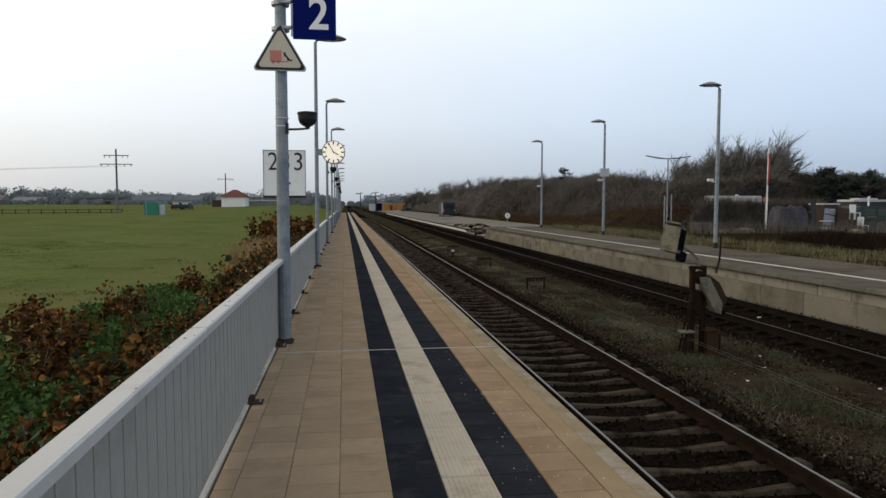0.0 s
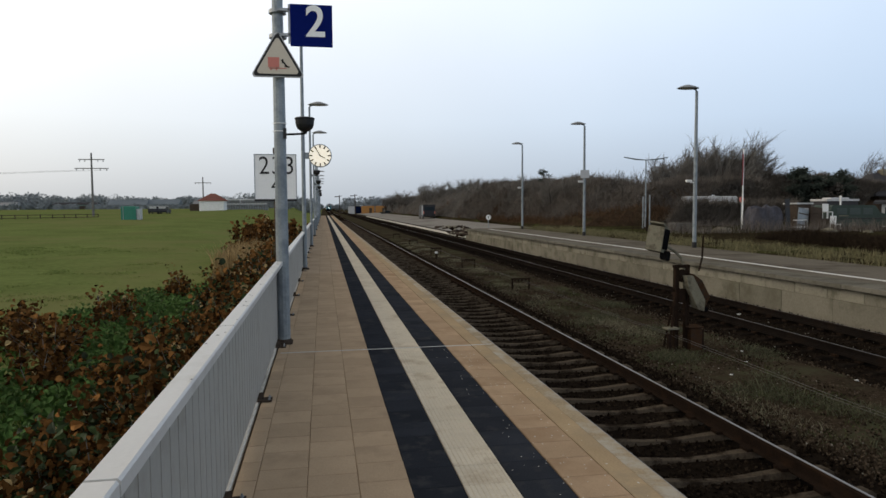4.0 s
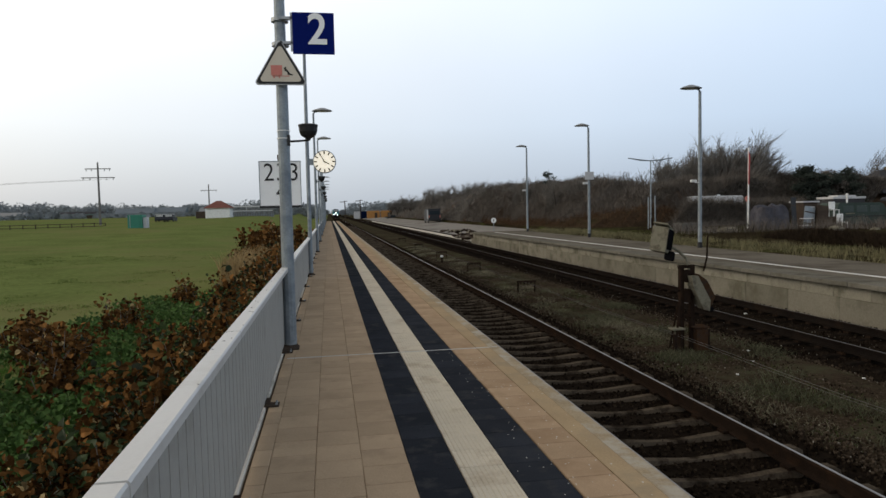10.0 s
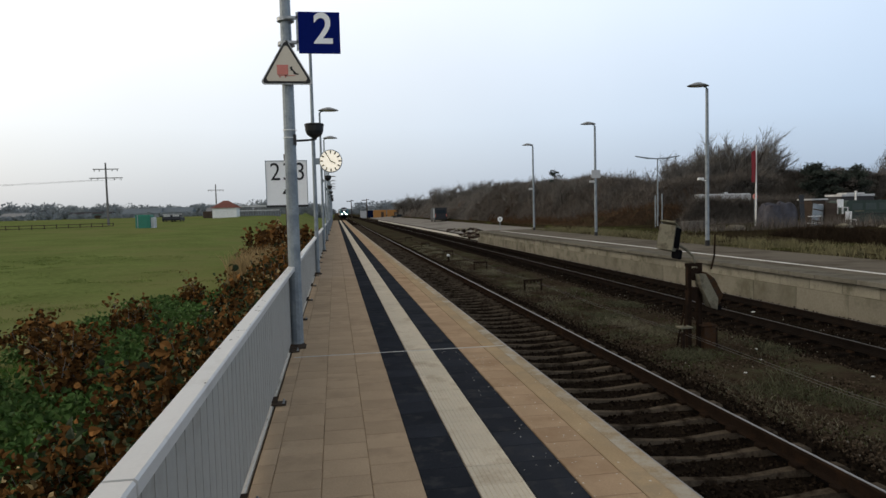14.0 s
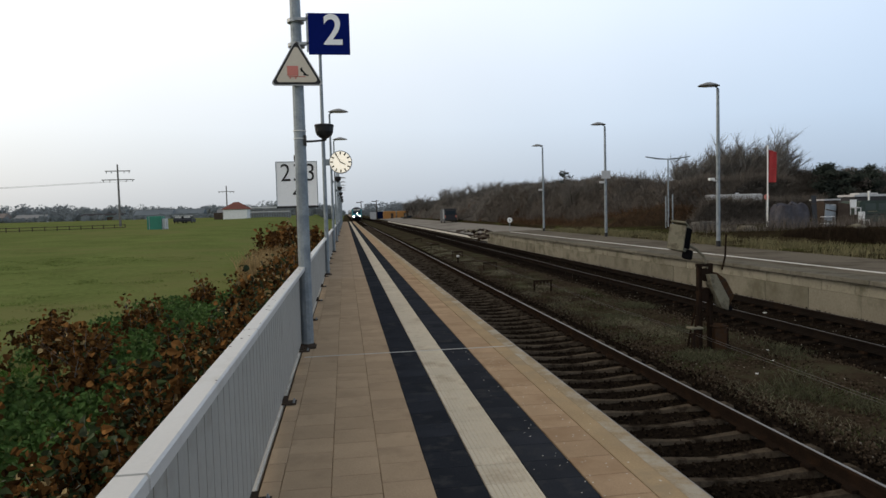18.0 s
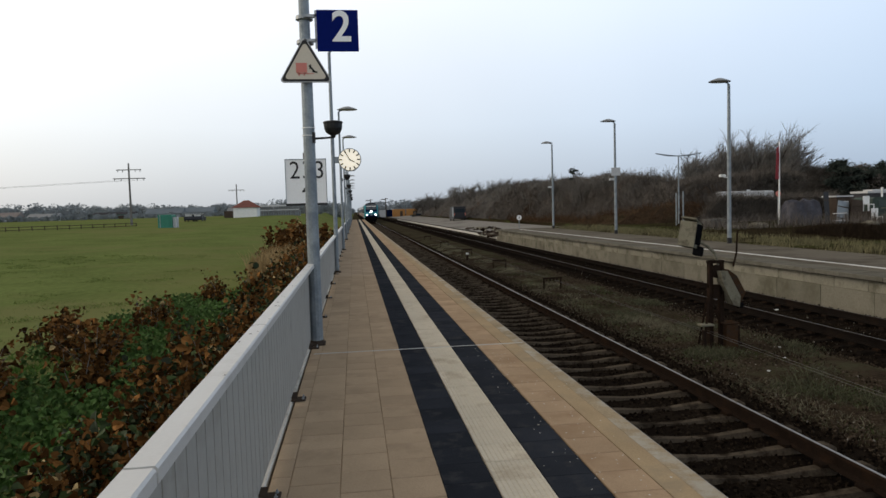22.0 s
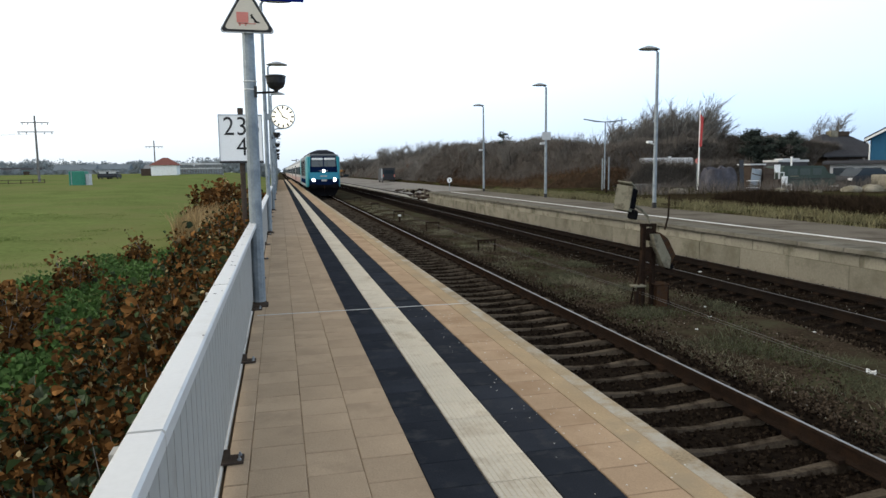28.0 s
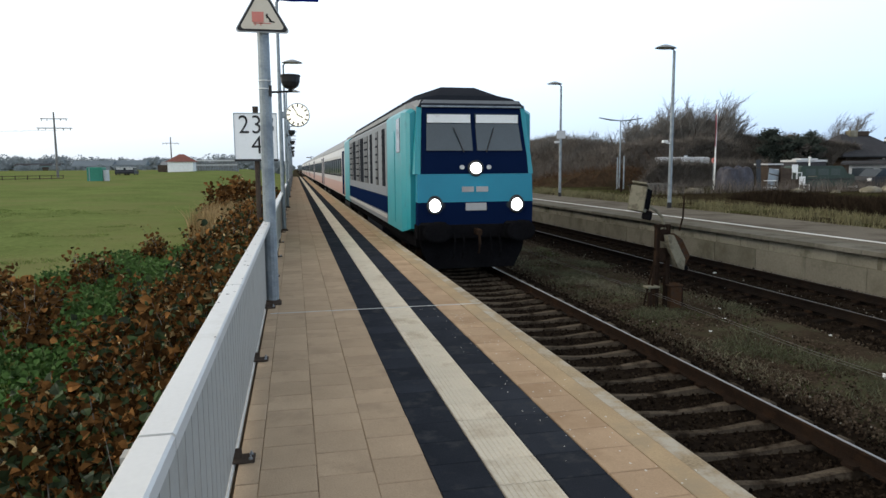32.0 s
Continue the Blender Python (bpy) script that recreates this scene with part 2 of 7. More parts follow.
M = {
    "tile": mat("beige_concrete_tile", (0.455, 0.345, 0.238), 0.85, spread=0.13, scale=2.5, fine=90, bump=0.25, dark=(0.37, 0.28, 0.195), amount=0.3, patch=1.6, random_tone=0.07),
    "tile_far": mat("beige_concrete_paving", (0.455, 0.35, 0.25), 0.85, spread=0.13, scale=1.2, fine=60, dark=(0.37, 0.285, 0.2), amount=0.3, patch=0.8, random_tone=0.07, island=True),
    "tile_warm": mat("brownish_concrete_tile", (0.43, 0.31, 0.205), 0.85, spread=0.16, scale=2.2, fine=90, bump=0.25, dark=(0.34, 0.235, 0.15), amount=0.45, patch=1.4, random_tone=0.08),
    "warm_far": mat("brownish_concrete_paving", (0.43, 0.315, 0.21), 0.85, spread=0.16, scale=1.2, fine=60, dark=(0.34, 0.24, 0.16), amount=0.4, patch=0.8, random_tone=0.07, island=True),
    "dark_tile": mat("anthracite_tile", (0.032, 0.036, 0.045), 0.88, spread=0.25, scale=3, fine=110, bump=0.3, dark=(0.05, 0.053, 0.058), amount=0.3, patch=5, random_tone=0.15),
    "dark_far": mat("anthracite_paving", (0.032, 0.036, 0.043), 0.88, spread=0.25, scale=2, fine=80, dark=(0.05, 0.053, 0.058), amount=0.3, patch=2, random_tone=0.15, island=True),
    "white_tile": mat("white_ribbed_tile", (0.67, 0.61, 0.5), 0.86, spread=0.12, scale=3, fine=70, dark=(0.52, 0.45, 0.35), amount=0.35, patch=3, random_tone=0.05),
    "white_far": mat("white_ribbed_paving", (0.67, 0.61, 0.5), 0.86, spread=0.12, scale=2, fine=50, dark=(0.52, 0.45, 0.35), amount=0.35, patch=1.5, random_tone=0.05, island=True),
    "grout": mat("sand_joint", (0.13, 0.103, 0.074), 0.95, fine=60),
    "coping": mat("worn_edge_concrete", (0.36, 0.29, 0.195), 0.9, spread=0.34, scale=1.5, fine=55, bump=0.6, dark=(0.45, 0.41, 0.34), amount=0.55, patch=3.4),
    # For the kerb by the second track and the painted light under the railing.
    "pale_kerb": mat("pale_kerb_concrete", (0.6, 0.58, 0.53), 0.85, spread=0.15, scale=2, fine=40, bump=0.2, dark=(0.4, 0.38, 0.33), amount=0.3, patch=2),
    "yellow_band": mat("faded_yellow_edge_stain", (0.41, 0.31, 0.195), 0.85, spread=0.2, scale=2, fine=70, bump=0.3, dark=(0.35, 0.28, 0.19), amount=0.5, patch=2.5),
    "concrete": mat("pale_wall_concrete", (0.27, 0.25, 0.2), 0.9, spread=0.2, scale=0.9, fine=30, dark=(0.14, 0.13, 0.095), amount=0.5, patch=0.8, random_tone=0.06),
    "opp_top": mat("grey_platform_surface", (0.15, 0.135, 0.112), 0.92, spread=0.2, scale=0.5, fine=20, dark=(0.09, 0.08, 0.065), amount=0.4, patch=0.4),
    "white_line": mat("white_line_paint", (0.62, 0.62, 0.6), 0.8, spread=0.15, scale=1, fine=30, dark=(0.4, 0.39, 0.36), amount=0.3, patch=1.0),
    "metal_grey": mat("galvanised_steel", (0.36, 0.38, 0.4), 0.5, 0.55, spread=0.2, scale=6, fine=50, bump=0.05, dark=(0.24, 0.26, 0.28), amount=0.4, patch=5),
    "post": mat("galvanised_blue_grey_post", (0.25, 0.285, 0.31), 0.5, 0.3, spread=0.22, scale=5, fine=40, bump=0.06, dark=(0.17, 0.2, 0.23), amount=0.45, patch=4),
    "railing": mat("pale_grey_powder_coat", (0.345, 0.34, 0.315), 0.6, 0.0, spread=0.08, scale=2, fine=30, bump=0.03, dark=(0.285, 0.275, 0.245), amount=0.3, patch=3),
    "rail_top": mat("aluminium_top_rail", (0.6, 0.6, 0.588), 0.45, 0.15, spread=0.05, scale=2, fine=60, bump=0.02, dark=(0.5, 0.495, 0.47), amount=0.2, patch=3),
    "rust": mat("rusty_rail_steel", (0.022, 0.0155, 0.012), 0.88, 0.0, spread=0.35, scale=4, fine=60, bump=0.3, dark=(0.034, 0.021, 0.014), amount=0.4, patch=3),
    "rail_head": mat("polished_rail_head", (0.3, 0.275, 0.25), 0.46, 0.8, spread=0.1, scale=1, fine=60, bump=0.02),
    # Second track's rails: a near-black base.
    "rail_dark": mat("near_black_rail_steel", (0.014, 0.0115, 0.01), 0.88, 0.0, spread=0.35, scale=4, fine=60, bump=0.3, dark=(0.02, 0.0145, 0.011), amount=0.4, patch=3),
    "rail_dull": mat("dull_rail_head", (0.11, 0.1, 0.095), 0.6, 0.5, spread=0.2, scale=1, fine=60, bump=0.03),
    "sleeper": mat("weathered_concrete_sleeper", (0.095, 0.077, 0.058), 0.95, spread=0.4, scale=3, fine=40, bump=0.4, dark=(0.025, 0.019, 0.014), amount=0.5, patch=4, random_tone=0.15),
    # Second track's sleepers: near-black, so they barely show in the ballast.
    "sleeper_dark": mat("near_black_sleeper", (0.011, 0.009, 0.0075), 0.95, spread=0.3, scale=3, fine=40, bump=0.4, dark=(0.022, 0.017, 0.013), amount=0.6, patch=4, random_tone=0.15),
    "ballast": mat("brown_track_ballast", (0.015, 0.0115, 0.0085), 0.97, spread=0.5, scale=1.2, fine=18, bump=0.9, dark=(0.009, 0.007, 0.006), amount=0.5, patch=6),
    "stone": mat("ballast_stone", (0.02, 0.015, 0.011), 0.97, spread=0.3, scale=6, fine=60, bump=0.4, random_tone=0.75, island=True),
    "pebble_white": mat("chalky_white_fleck", (0.62, 0.6, 0.55), 0.9, spread=0.1, bump=0),
    "pebble": mat("pale_limestone_pebble", (0.2, 0.185, 0.16), 0.95, spread=0.2, scale=6, fine=60, bump=0.3, random_tone=0.5, island=True),
    "gravel": mat("brown_path_gravel", (0.053, 0.041, 0.03), 0.97, spread=0.3, scale=6, fine=60, bump=0.4, random_tone=0.8, island=True),
    "soil": mat("dark_soil_with_moss", (0.039, 0.0295, 0.0205), 0.98, spread=0.5, scale=1.1, fine=16, bump=0.9, dark=(0.06, 0.062, 0.036), amount=0.5, patch=0.9),
    "grass": mat("meadow_grass", (0.132, 0.166, 0.056), 0.97, spread=0.3, scale=0.22, fine=4, bump=0.8, dark=(0.158, 0.168, 0.068), amount=0.5, patch=0.09),
    "blade": mat("grass_blades", (0.17, 0.215, 0.066), 0.85, spread=0.3, scale=1, fine=9, bump=0, random_tone=0.4, island=True),
    "blade_vivid": mat("lush_grass_blades", (0.08, 0.165, 0.035), 0.85, spread=0.3, scale=0.8, fine=9, bump=0, random_tone=0.4, island=True),
    "dry_grass": mat("dry_reed_grass", (0.34, 0.25, 0.13), 0.9, spread=0.3, scale=2, fine=9, bump=0, random_tone=0.35, island=True),
    "dry_weed": mat("grey_dry_weed", (0.19, 0.18, 0.125), 0.95, spread=0.3, scale=2, fine=9, bump=0, random_tone=0.4, island=True),
    "weed_grey": mat("grey_green_weed", (0.085, 0.088, 0.055), 0.95, spread=0.3, scale=2, fine=9, bump=0, random_tone=0.5, island=True),
    "dry_verge": mat("straw_verge_grass", (0.165, 0.152, 0.085), 0.95, spread=0.3, scale=2, fine=9, bump=0, random_tone=0.4, island=True),
    "blade_dark": mat("dark_moss_blades", (0.05, 0.066, 0.026), 0.95, spread=0.3, scale=2, fine=9, bump=0, random_tone=0.4, island=True),
    "bramble": mat("russet_bramble_twig", (0.09, 0.056, 0.034), 0.9, spread=0.3, scale=0.4, fine=6, bump=0, random_tone=0.4, island=True),
    "bramble_core": mat("russet_bramble_mass", (0.055, 0.038, 0.025), 0.97, spread=0.5, scale=0.3, fine=3, bump=0.9, dark=(0.04, 0.036, 0.02), amount=0.5, patch=0.3),
    # Bright to near-black at random: lit leaves and shaded gaps put into colour.
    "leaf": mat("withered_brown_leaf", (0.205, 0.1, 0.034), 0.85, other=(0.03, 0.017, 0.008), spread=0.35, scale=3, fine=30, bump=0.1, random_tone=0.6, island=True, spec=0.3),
    "leaf_pale": mat("pale_dry_leaf", (0.36, 0.27, 0.13), 0.8, spread=0.3, scale=3, fine=30, bump=0.1, random_tone=0.4, island=True, spec=0.3),
    "ground_leaf": mat("vivid_undergrowth_leaf", (0.068, 0.13, 0.034), 0.8, spread=0.3, scale=3, fine=20, bump=0.1, random_tone=0.45, island=True, spec=0.2),
    # The darker second green paints the shade inside the shrubs.
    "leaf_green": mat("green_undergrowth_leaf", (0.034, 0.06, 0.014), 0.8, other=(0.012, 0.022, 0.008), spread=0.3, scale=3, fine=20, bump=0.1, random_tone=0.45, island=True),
    "twig_mid": mat("grey_brown_fine_twig", (0.155, 0.145, 0.133), 0.9, spread=0.3, scale=0.2, fine=6, bump=0, random_tone=0.4, island=True),
    "wall_concrete": mat("stained_wall_concrete", (0.195, 0.183, 0.147), 0.92, spread=0.2, scale=0.7, fine=24, bump=0.2, dark=(0.125, 0.118, 0.088), amount=0.45, patch=0.9, random_tone=0.13),
    "panel_concrete": mat("pale_wall_panel", (0.24, 0.226, 0.182), 0.92, spread=0.2, scale=0.9, fine=24, bump=0.2, dark=(0.13, 0.122, 0.09), amount=0.4, patch=1.4, random_tone=0.16),
    "coping_grey": mat("grey_coping_slab", (0.15, 0.142, 0.12), 0.92, spread=0.2, scale=0.9, fine=24, bump=0.25, dark=(0.10, 0.094, 0.075), amount=0.4, patch=1.2, random_tone=0.1),
    "twig_dark": mat("dark_near_twig", (0.135, 0.12, 0.106), 0.9, spread=0.35, scale=0.15, fine=6, bump=0, random_tone=0.45, island=True),
    "thorn": mat("clipped_dead_hedge", (0.032, 0.024, 0.017), 0.95, spread=0.4, scale=0.4, fine=8, bump=0.5, random_tone=0.4, island=True),
    # Far trees and scrub use this paler twig: distance haze put into its colour.
    "twig": mat("bare_brown_twig", (0.17, 0.16, 0.148), 0.9, spread=0.3, scale=0.2, fine=6, bump=0, random_tone=0.35, island=True),
    "scrub_dark": mat("dense_near_scrub", (0.105, 0.093, 0.08), 0.97, spread=0.45, scale=0.12, fine=1.8, bump=0.5, dark=(0.05, 0.028, 0.016), amount=0.4, patch=0.08),
    # Core of the far belt; its base colour is lifted by painted haze.
    "scrub": mat("hazed_far_scrub", (0.118, 0.108, 0.098), 0.97, spread=0.4, scale=0.12, fine=1.8, bump=0.5, dark=(0.1, 0.062, 0.04), amount=0.4, patch=0.08),
    "bark": mat("grey_brown_bark", (0.045, 0.036, 0.03), 0.95, spread=0.3, scale=2, fine=14, bump=0.4),
    "pine": mat("dark_evergreen_needles", (0.046, 0.056, 0.048), 0.9, spread=0.4, scale=1, fine=8, bump=0.2, random_tone=0.4, island=True),
    # Paler than real wood: distance haze put into the base colour.
    "far_tree": mat("haze_coloured_far_wood", (0.215, 0.24, 0.255), 1.0, spread=0.15, scale=0.05, fine=0.5, bump=0.0, random_tone=0.1, island=True),
    "black": mat("black_plastic", (0.012, 0.012, 0.013), 0.45, spread=0.1, bump=0.03),
    # Black with no specular, for the train's underside and dark ironwork.
    "flat_black": mat("flat_black_iron", (0.008, 0.008, 0.009), 0.92, spread=0.4, scale=3, fine=20, bump=0.2),
    "paint_black": mat("matt_black_paint", (0.014, 0.014, 0.015), 0.6, spread=0.1, bump=0.02),
    "white": mat("white_enamel", (0.8, 0.81, 0.8), 0.45, spread=0.05, scale=2, fine=30, bump=0.02, dark=(0.55, 0.55, 0.52), amount=0.2, patch=3),
    "sign_white": mat("white_reflective_sheet", (0.94, 0.95, 0.95), 0.6, spread=0.04, scale=2, fine=30, bump=0.01, dark=(0.7, 0.71, 0.69), amount=0.2, patch=2),
    "grey_white": mat("weathered_white_panel", (0.5, 0.51, 0.52), 0.6, spread=0.1, scale=1, fine=12, bump=0.05, dark=(0.36, 0.37, 0.37), amount=0.3, patch=1.5),
    "blue": mat("dark_blue_enamel", (0.006, 0.014, 0.13), 0.86, spread=0.08, scale=2, fine=20, bump=0.01),
    "sign_beige": mat("faded_cream_sign_face", (0.62, 0.56, 0.46), 0.5, spread=0.06, scale=4, fine=40, bump=0.02),
    "sign_red": mat("faded_red_print", (0.6, 0.2, 0.16), 0.5, spread=0.1, bump=0.01),
    "red": mat("red_cloth", (0.27, 0.022, 0.028), 0.8, spread=0.15, scale=2, fine=20, bump=0.1),
    "roof_red": mat("red_roof_tiles", (0.21, 0.095, 0.08), 0.85, spread=0.2, scale=0.6, fine=6, bump=0.4),
    # Brown roof greyed and lightened: distance haze put into the colour.
    "roof_brown": mat("hazed_brown_roof_tiles", (0.25, 0.22, 0.205), 0.9, spread=0.2, scale=0.6, fine=6, bump=0.4),
    "asphalt": mat("grey_forecourt_asphalt", (0.26, 0.25, 0.235), 0.9, spread=0.2, scale=0.2, fine=6, dark=(0.17, 0.16, 0.145), amount=0.4, patch=0.2),
    "teal_shed": mat("dull_blue_green_sheeting", (0.2, 0.3, 0.3), 0.8, spread=0.15, scale=0.3, fine=3, bump=0.1),
    "far_roof": mat("blue_grey_roof_sheeting", (0.17, 0.2, 0.225), 0.85, spread=0.15, scale=0.3, fine=3, bump=0.1),
    "dirt": mat("brown_verge", (0.03, 0.024, 0.014), 0.97, spread=0.4, scale=0.3, fine=6, bump=0.8, dark=(0.05, 0.055, 0.02), amount=0.45, patch=0.25),
    "teal": mat("turquoise_train_paint", (0.018, 0.25, 0.30), 0.35, spread=0.05, scale=0.8, fine=12, bump=0.01, dark=(0.012, 0.16, 0.2), amount=0.2, patch=1.2),
    "teal_deep": mat("deep_turquoise_band", (0.008, 0.2, 0.30), 0.35, spread=0.05, bump=0.01),
    "navy": mat("dark_blue_train_paint", (0.005, 0.012, 0.042), 0.88, spread=0.08, bump=0.01),
    "train_grey": mat("dark_grey_train_paint", (0.026, 0.029, 0.036), 0.88, spread=0.15, scale=1, fine=10, bump=0.05),
    "train_side": mat("dusty_grey_body_side", (0.13, 0.143, 0.16), 0.5, spread=0.15, scale=1, fine=10, bump=0.05, dark=(0.12, 0.13, 0.145), amount=0.4, patch=1.5),
    "train_pale": mat("pale_grey_train_paint", (0.4, 0.395, 0.39), 0.4, spread=0.08, scale=0.6, fine=10, bump=0.02, dark=(0.33, 0.3, 0.285), amount=0.3, patch=0.8),
    "train_red": mat("faded_coral_band", (0.37, 0.235, 0.2), 0.45, spread=0.08, bump=0.01),
    "roof_grey": mat("grey_coach_roof", (0.2, 0.21, 0.22), 0.6, spread=0.15, scale=0.6, fine=8, bump=0.05),
    "glass": mat("dark_window_glass", (0.02, 0.03, 0.04), 0.12, spread=0.05, bump=0, spec=0.5),
    "screen": mat("grey_windscreen", (0.03, 0.048, 0.062), 0.12, spread=0.1, bump=0, spec=0.9),
    "lamp_on": glow("lit_headlamp", (1.0, 0.97, 0.88), 40.0),
    "dial": glow("lit_clock_dial", (1.0, 0.92, 0.76), 0.5),
    "headlight": mat("clear_white_lamp_glass", (0.9, 0.9, 0.9), 0.2, spread=0.02, bump=0, spec=0.8),
    "dusty_glass": mat("dusty_green_glass", (0.05, 0.068, 0.06), 0.35, spread=0.2, scale=1, fine=8, bump=0),
    "tarp": mat("purple_grey_tarpaulin", (0.045, 0.044, 0.056), 0.75, spread=0.25, scale=1.2, fine=7, bump=0.3, dark=(0.075, 0.075, 0.09), amount=0.4, patch=2.2),
    "green_box": mat("green_container_paint", (0.03, 0.2, 0.14), 0.6, spread=0.15, scale=0.5, fine=6, bump=0.05),
    "dark_green": mat("dark_green_tarpaulin", (0.035, 0.055, 0.045), 0.7, spread=0.25, scale=0.5, fine=5, bump=0.2),
    "van": mat("dark_blue_van_paint", (0.016, 0.019, 0.026), 0.6, spread=0.1, bump=0.01),
    "orange": mat("yellow_orange_machine_paint", (0.36, 0.175, 0.05), 0.75, spread=0.2, bump=0.05),
    "blue_wood": mat("blue_painted_boards", (0.015, 0.1, 0.19), 0.7, spread=0.15, scale=1, fine=10, bump=0.1),
    "slate": mat("dark_roof_shingles", (0.06, 0.06, 0.065), 0.85, spread=0.2, scale=1, fine=8, bump=0.3),
    "timber": mat("dark_weathered_timber", (0.07, 0.055, 0.045), 0.9, spread=0.3, scale=2, fine=20, bump=0.2),
    "pole": mat("grey_timber_pole", (0.17, 0.165, 0.16), 0.9, spread=0.2, scale=1, fine=10, bump=0.1),
    "rusty_iron": mat("rusty_brown_iron", (0.055, 0.031, 0.018), 0.9, 0.0, spread=0.35, scale=8, fine=60, bump=0.3, dark=(0.04, 0.03, 0.024), amount=0.5, patch=8),
    "weight": mat("greenish_grey_cast_weight", (0.2, 0.19, 0.145), 0.85, spread=0.2, scale=6, fine=50, bump=0.15, dark=(0.11, 0.1, 0.075), amount=0.4, patch=6),
}


# ---- building helpers ----
class Shape:
    """A list of vertices and faces that grows piece by piece."""

    def __init__(self):
        self.v, self.f = [], []

    def poly(self, verts, faces, m=None):
        o = len(self.v)
        self.v += [tuple(m @ Vector(p)) if m else tuple(p) for p in verts]
        self.f += [tuple(i + o for i in face) for face in faces]
        return self

    def box(self, c, s, m=None, bevel=0.0):
        (x, y, z), (a, b, h) = c, (s[0] / 2, s[1] / 2, s[2] / 2)
        if not bevel:
            p = [(x + i * a, y + j * b, z + k * h) for k in (-1, 1) for i, j in ((-1, -1), (1, -1), (1, 1), (-1, 1))]
            return self.poly(p, [(3, 2, 1, 0), (4, 5, 6, 7), (0, 1, 5, 4), (1, 2, 6, 5), (2, 3, 7, 6), (3, 0, 4, 7)], m)
        e = min(bevel, a * 0.9, b * 0.9, h * 0.9)
        rings = [(a - e, b - e, -h), (a, b, -h + e), (a, b, h - e), (a - e, b - e, h)]
        p = [(x + i * q, y + j * w, z + k) for q, w, k in rings for i, j in ((-1, -1), (1, -1), (1, 1), (-1, 1))]
        f = [(3, 2, 1, 0), (12, 13, 14, 15)]
        for r in range(3):
            f += [(r * 4 + i, r * 4 + (i + 1) % 4, r * 4 + 4 + (i + 1) % 4, r * 4 + 4 + i) for i in range(4)]
        return self.poly(p, f, m)

    def extrude(self, outline, depth, axis="y", at=0.0, m=None):
        """A closed outline (counter-clockwise in its plane) pushed along an axis by depth."""
        put = {"y": lambda u, w, d: (u, d, w), "x": lambda u, w, d: (d, u, w), "z": lambda u, w, d: (u, w, d)}[axis]
        n = len(outline)
        p = [put(u, w, at) for u, w in outline] + [put(u, w, at + depth) for u, w in outline]
        f = [tuple(range(n)), tuple(range(2 * n - 1, n - 1, -1))] + [(i, i + n, (i + 1) % n + n, (i + 1) % n) for i in range(n)]
        return self.poly(p, f, m)

    def tube(self, path, radius, sides=8, cap=True):
        """A round bar along a path; radius may be one number or one per point."""
        pts = [Vector(p) for p in path]
        rad = radius if isinstance(radius, (list, tuple)) else [radius] * len(pts)
        o, n = len(self.v), len(pts)
        for i, p in enumerate(pts):
            d = (pts[min(i + 1, n - 1)] - pts[max(i - 1, 0)]).normalized()
            u = d.cross(Vector((0, 0, 1)) if abs(d.z) < 0.9 else Vector((1, 0, 0))).normalized()
            w = d.cross(u)
            for k in range(sides):
                a = 2 * math.pi * k / sides
                self.v.append(tuple(p + (u * math.cos(a) + w * math.sin(a)) * rad[i]))
        for i in range(n - 1):
            for k in range(sides):
                a, b = o + i * sides + k, o + i * sides + (k + 1) % sides
                self.f.append((a, a + sides, b + sides, b))
        if cap:
            self.f += [tuple(o + k for k in range(sides)), tuple(o + (n - 1) * sides + k for k in reversed(range(sides)))]
        return self

    def lathe(self, profile, sides=16, m=None):
        """Rings of (radius, z) turned round z."""
        p = [(r * math.cos(2 * math.pi * k / sides), r * math.sin(2 * math.pi * k / sides), z) for r, z in profile for k in range(sides)]
        n = len(profile)
        f = [(i * sides + k, i * sides + (k + 1) % sides, (i + 1) * sides + (k + 1) % sides, (i + 1) * sides + k) for i in range(n - 1) for k in range(sides)]
        f += [tuple(reversed(range(sides))), tuple((n - 1) * sides + k for k in range(sides))]
        return self.poly(p, f, m)

    def mesh(self, name, material, smooth=False):
        me = bpy.data.meshes.new(name)
        me.from_pydata(self.v, [], self.f)
        me.materials.append(material)
        if smooth:
            me.polygons.foreach_set("use_smooth", [True] * len(me.polygons))
        me.update()
        return me


def part(name, shape, material, parent=None, label="", smooth=False, m=None):
    ob = new(name, shape.mesh(name, M[material] if isinstance(material, str) else material, smooth))
    if parent:
        ob.parent = parent
    if m:
        ob.matrix_basis = m
    return tagged(ob, label) if label else ob


def thing(name, label, category, at=(0, 0, 0), group="", kind="", rz=0):
    ob = new(name)
    ob.matrix_basis = pose(*at, 0, 0, rz)
    return tagged(ob, label, category, group, kind)


def text(name, body, size, material, parent, m, label="", narrow=1.0, depth=0.002, bold=0.012):
    """Flat lettering as a mesh."""
    c = bpy.data.curves.new(name, "FONT")
    c.body, c.size, c.extrude, c.align_x, c.align_y, c.offset = body, size, depth, "CENTER", "CENTER", size * bold
    tmp = bpy.data.objects.new(name, c)
    me = bpy.data.meshes.new_from_object(tmp)
    bpy.data.objects.remove(tmp)
    me.transform(Matrix.Diagonal((narrow, 1, 1, 1)))
    me.materials.clear()
    me.materials.append(M[material])
    ob = new(name, me)
    ob.parent = parent
    ob.matrix_basis = m
    return tagged(ob, label) if label else ob


FACING = Euler((radians(90), 0, 0)).to_matrix().to_4x4()  # upright, facing back along the platform (-y)


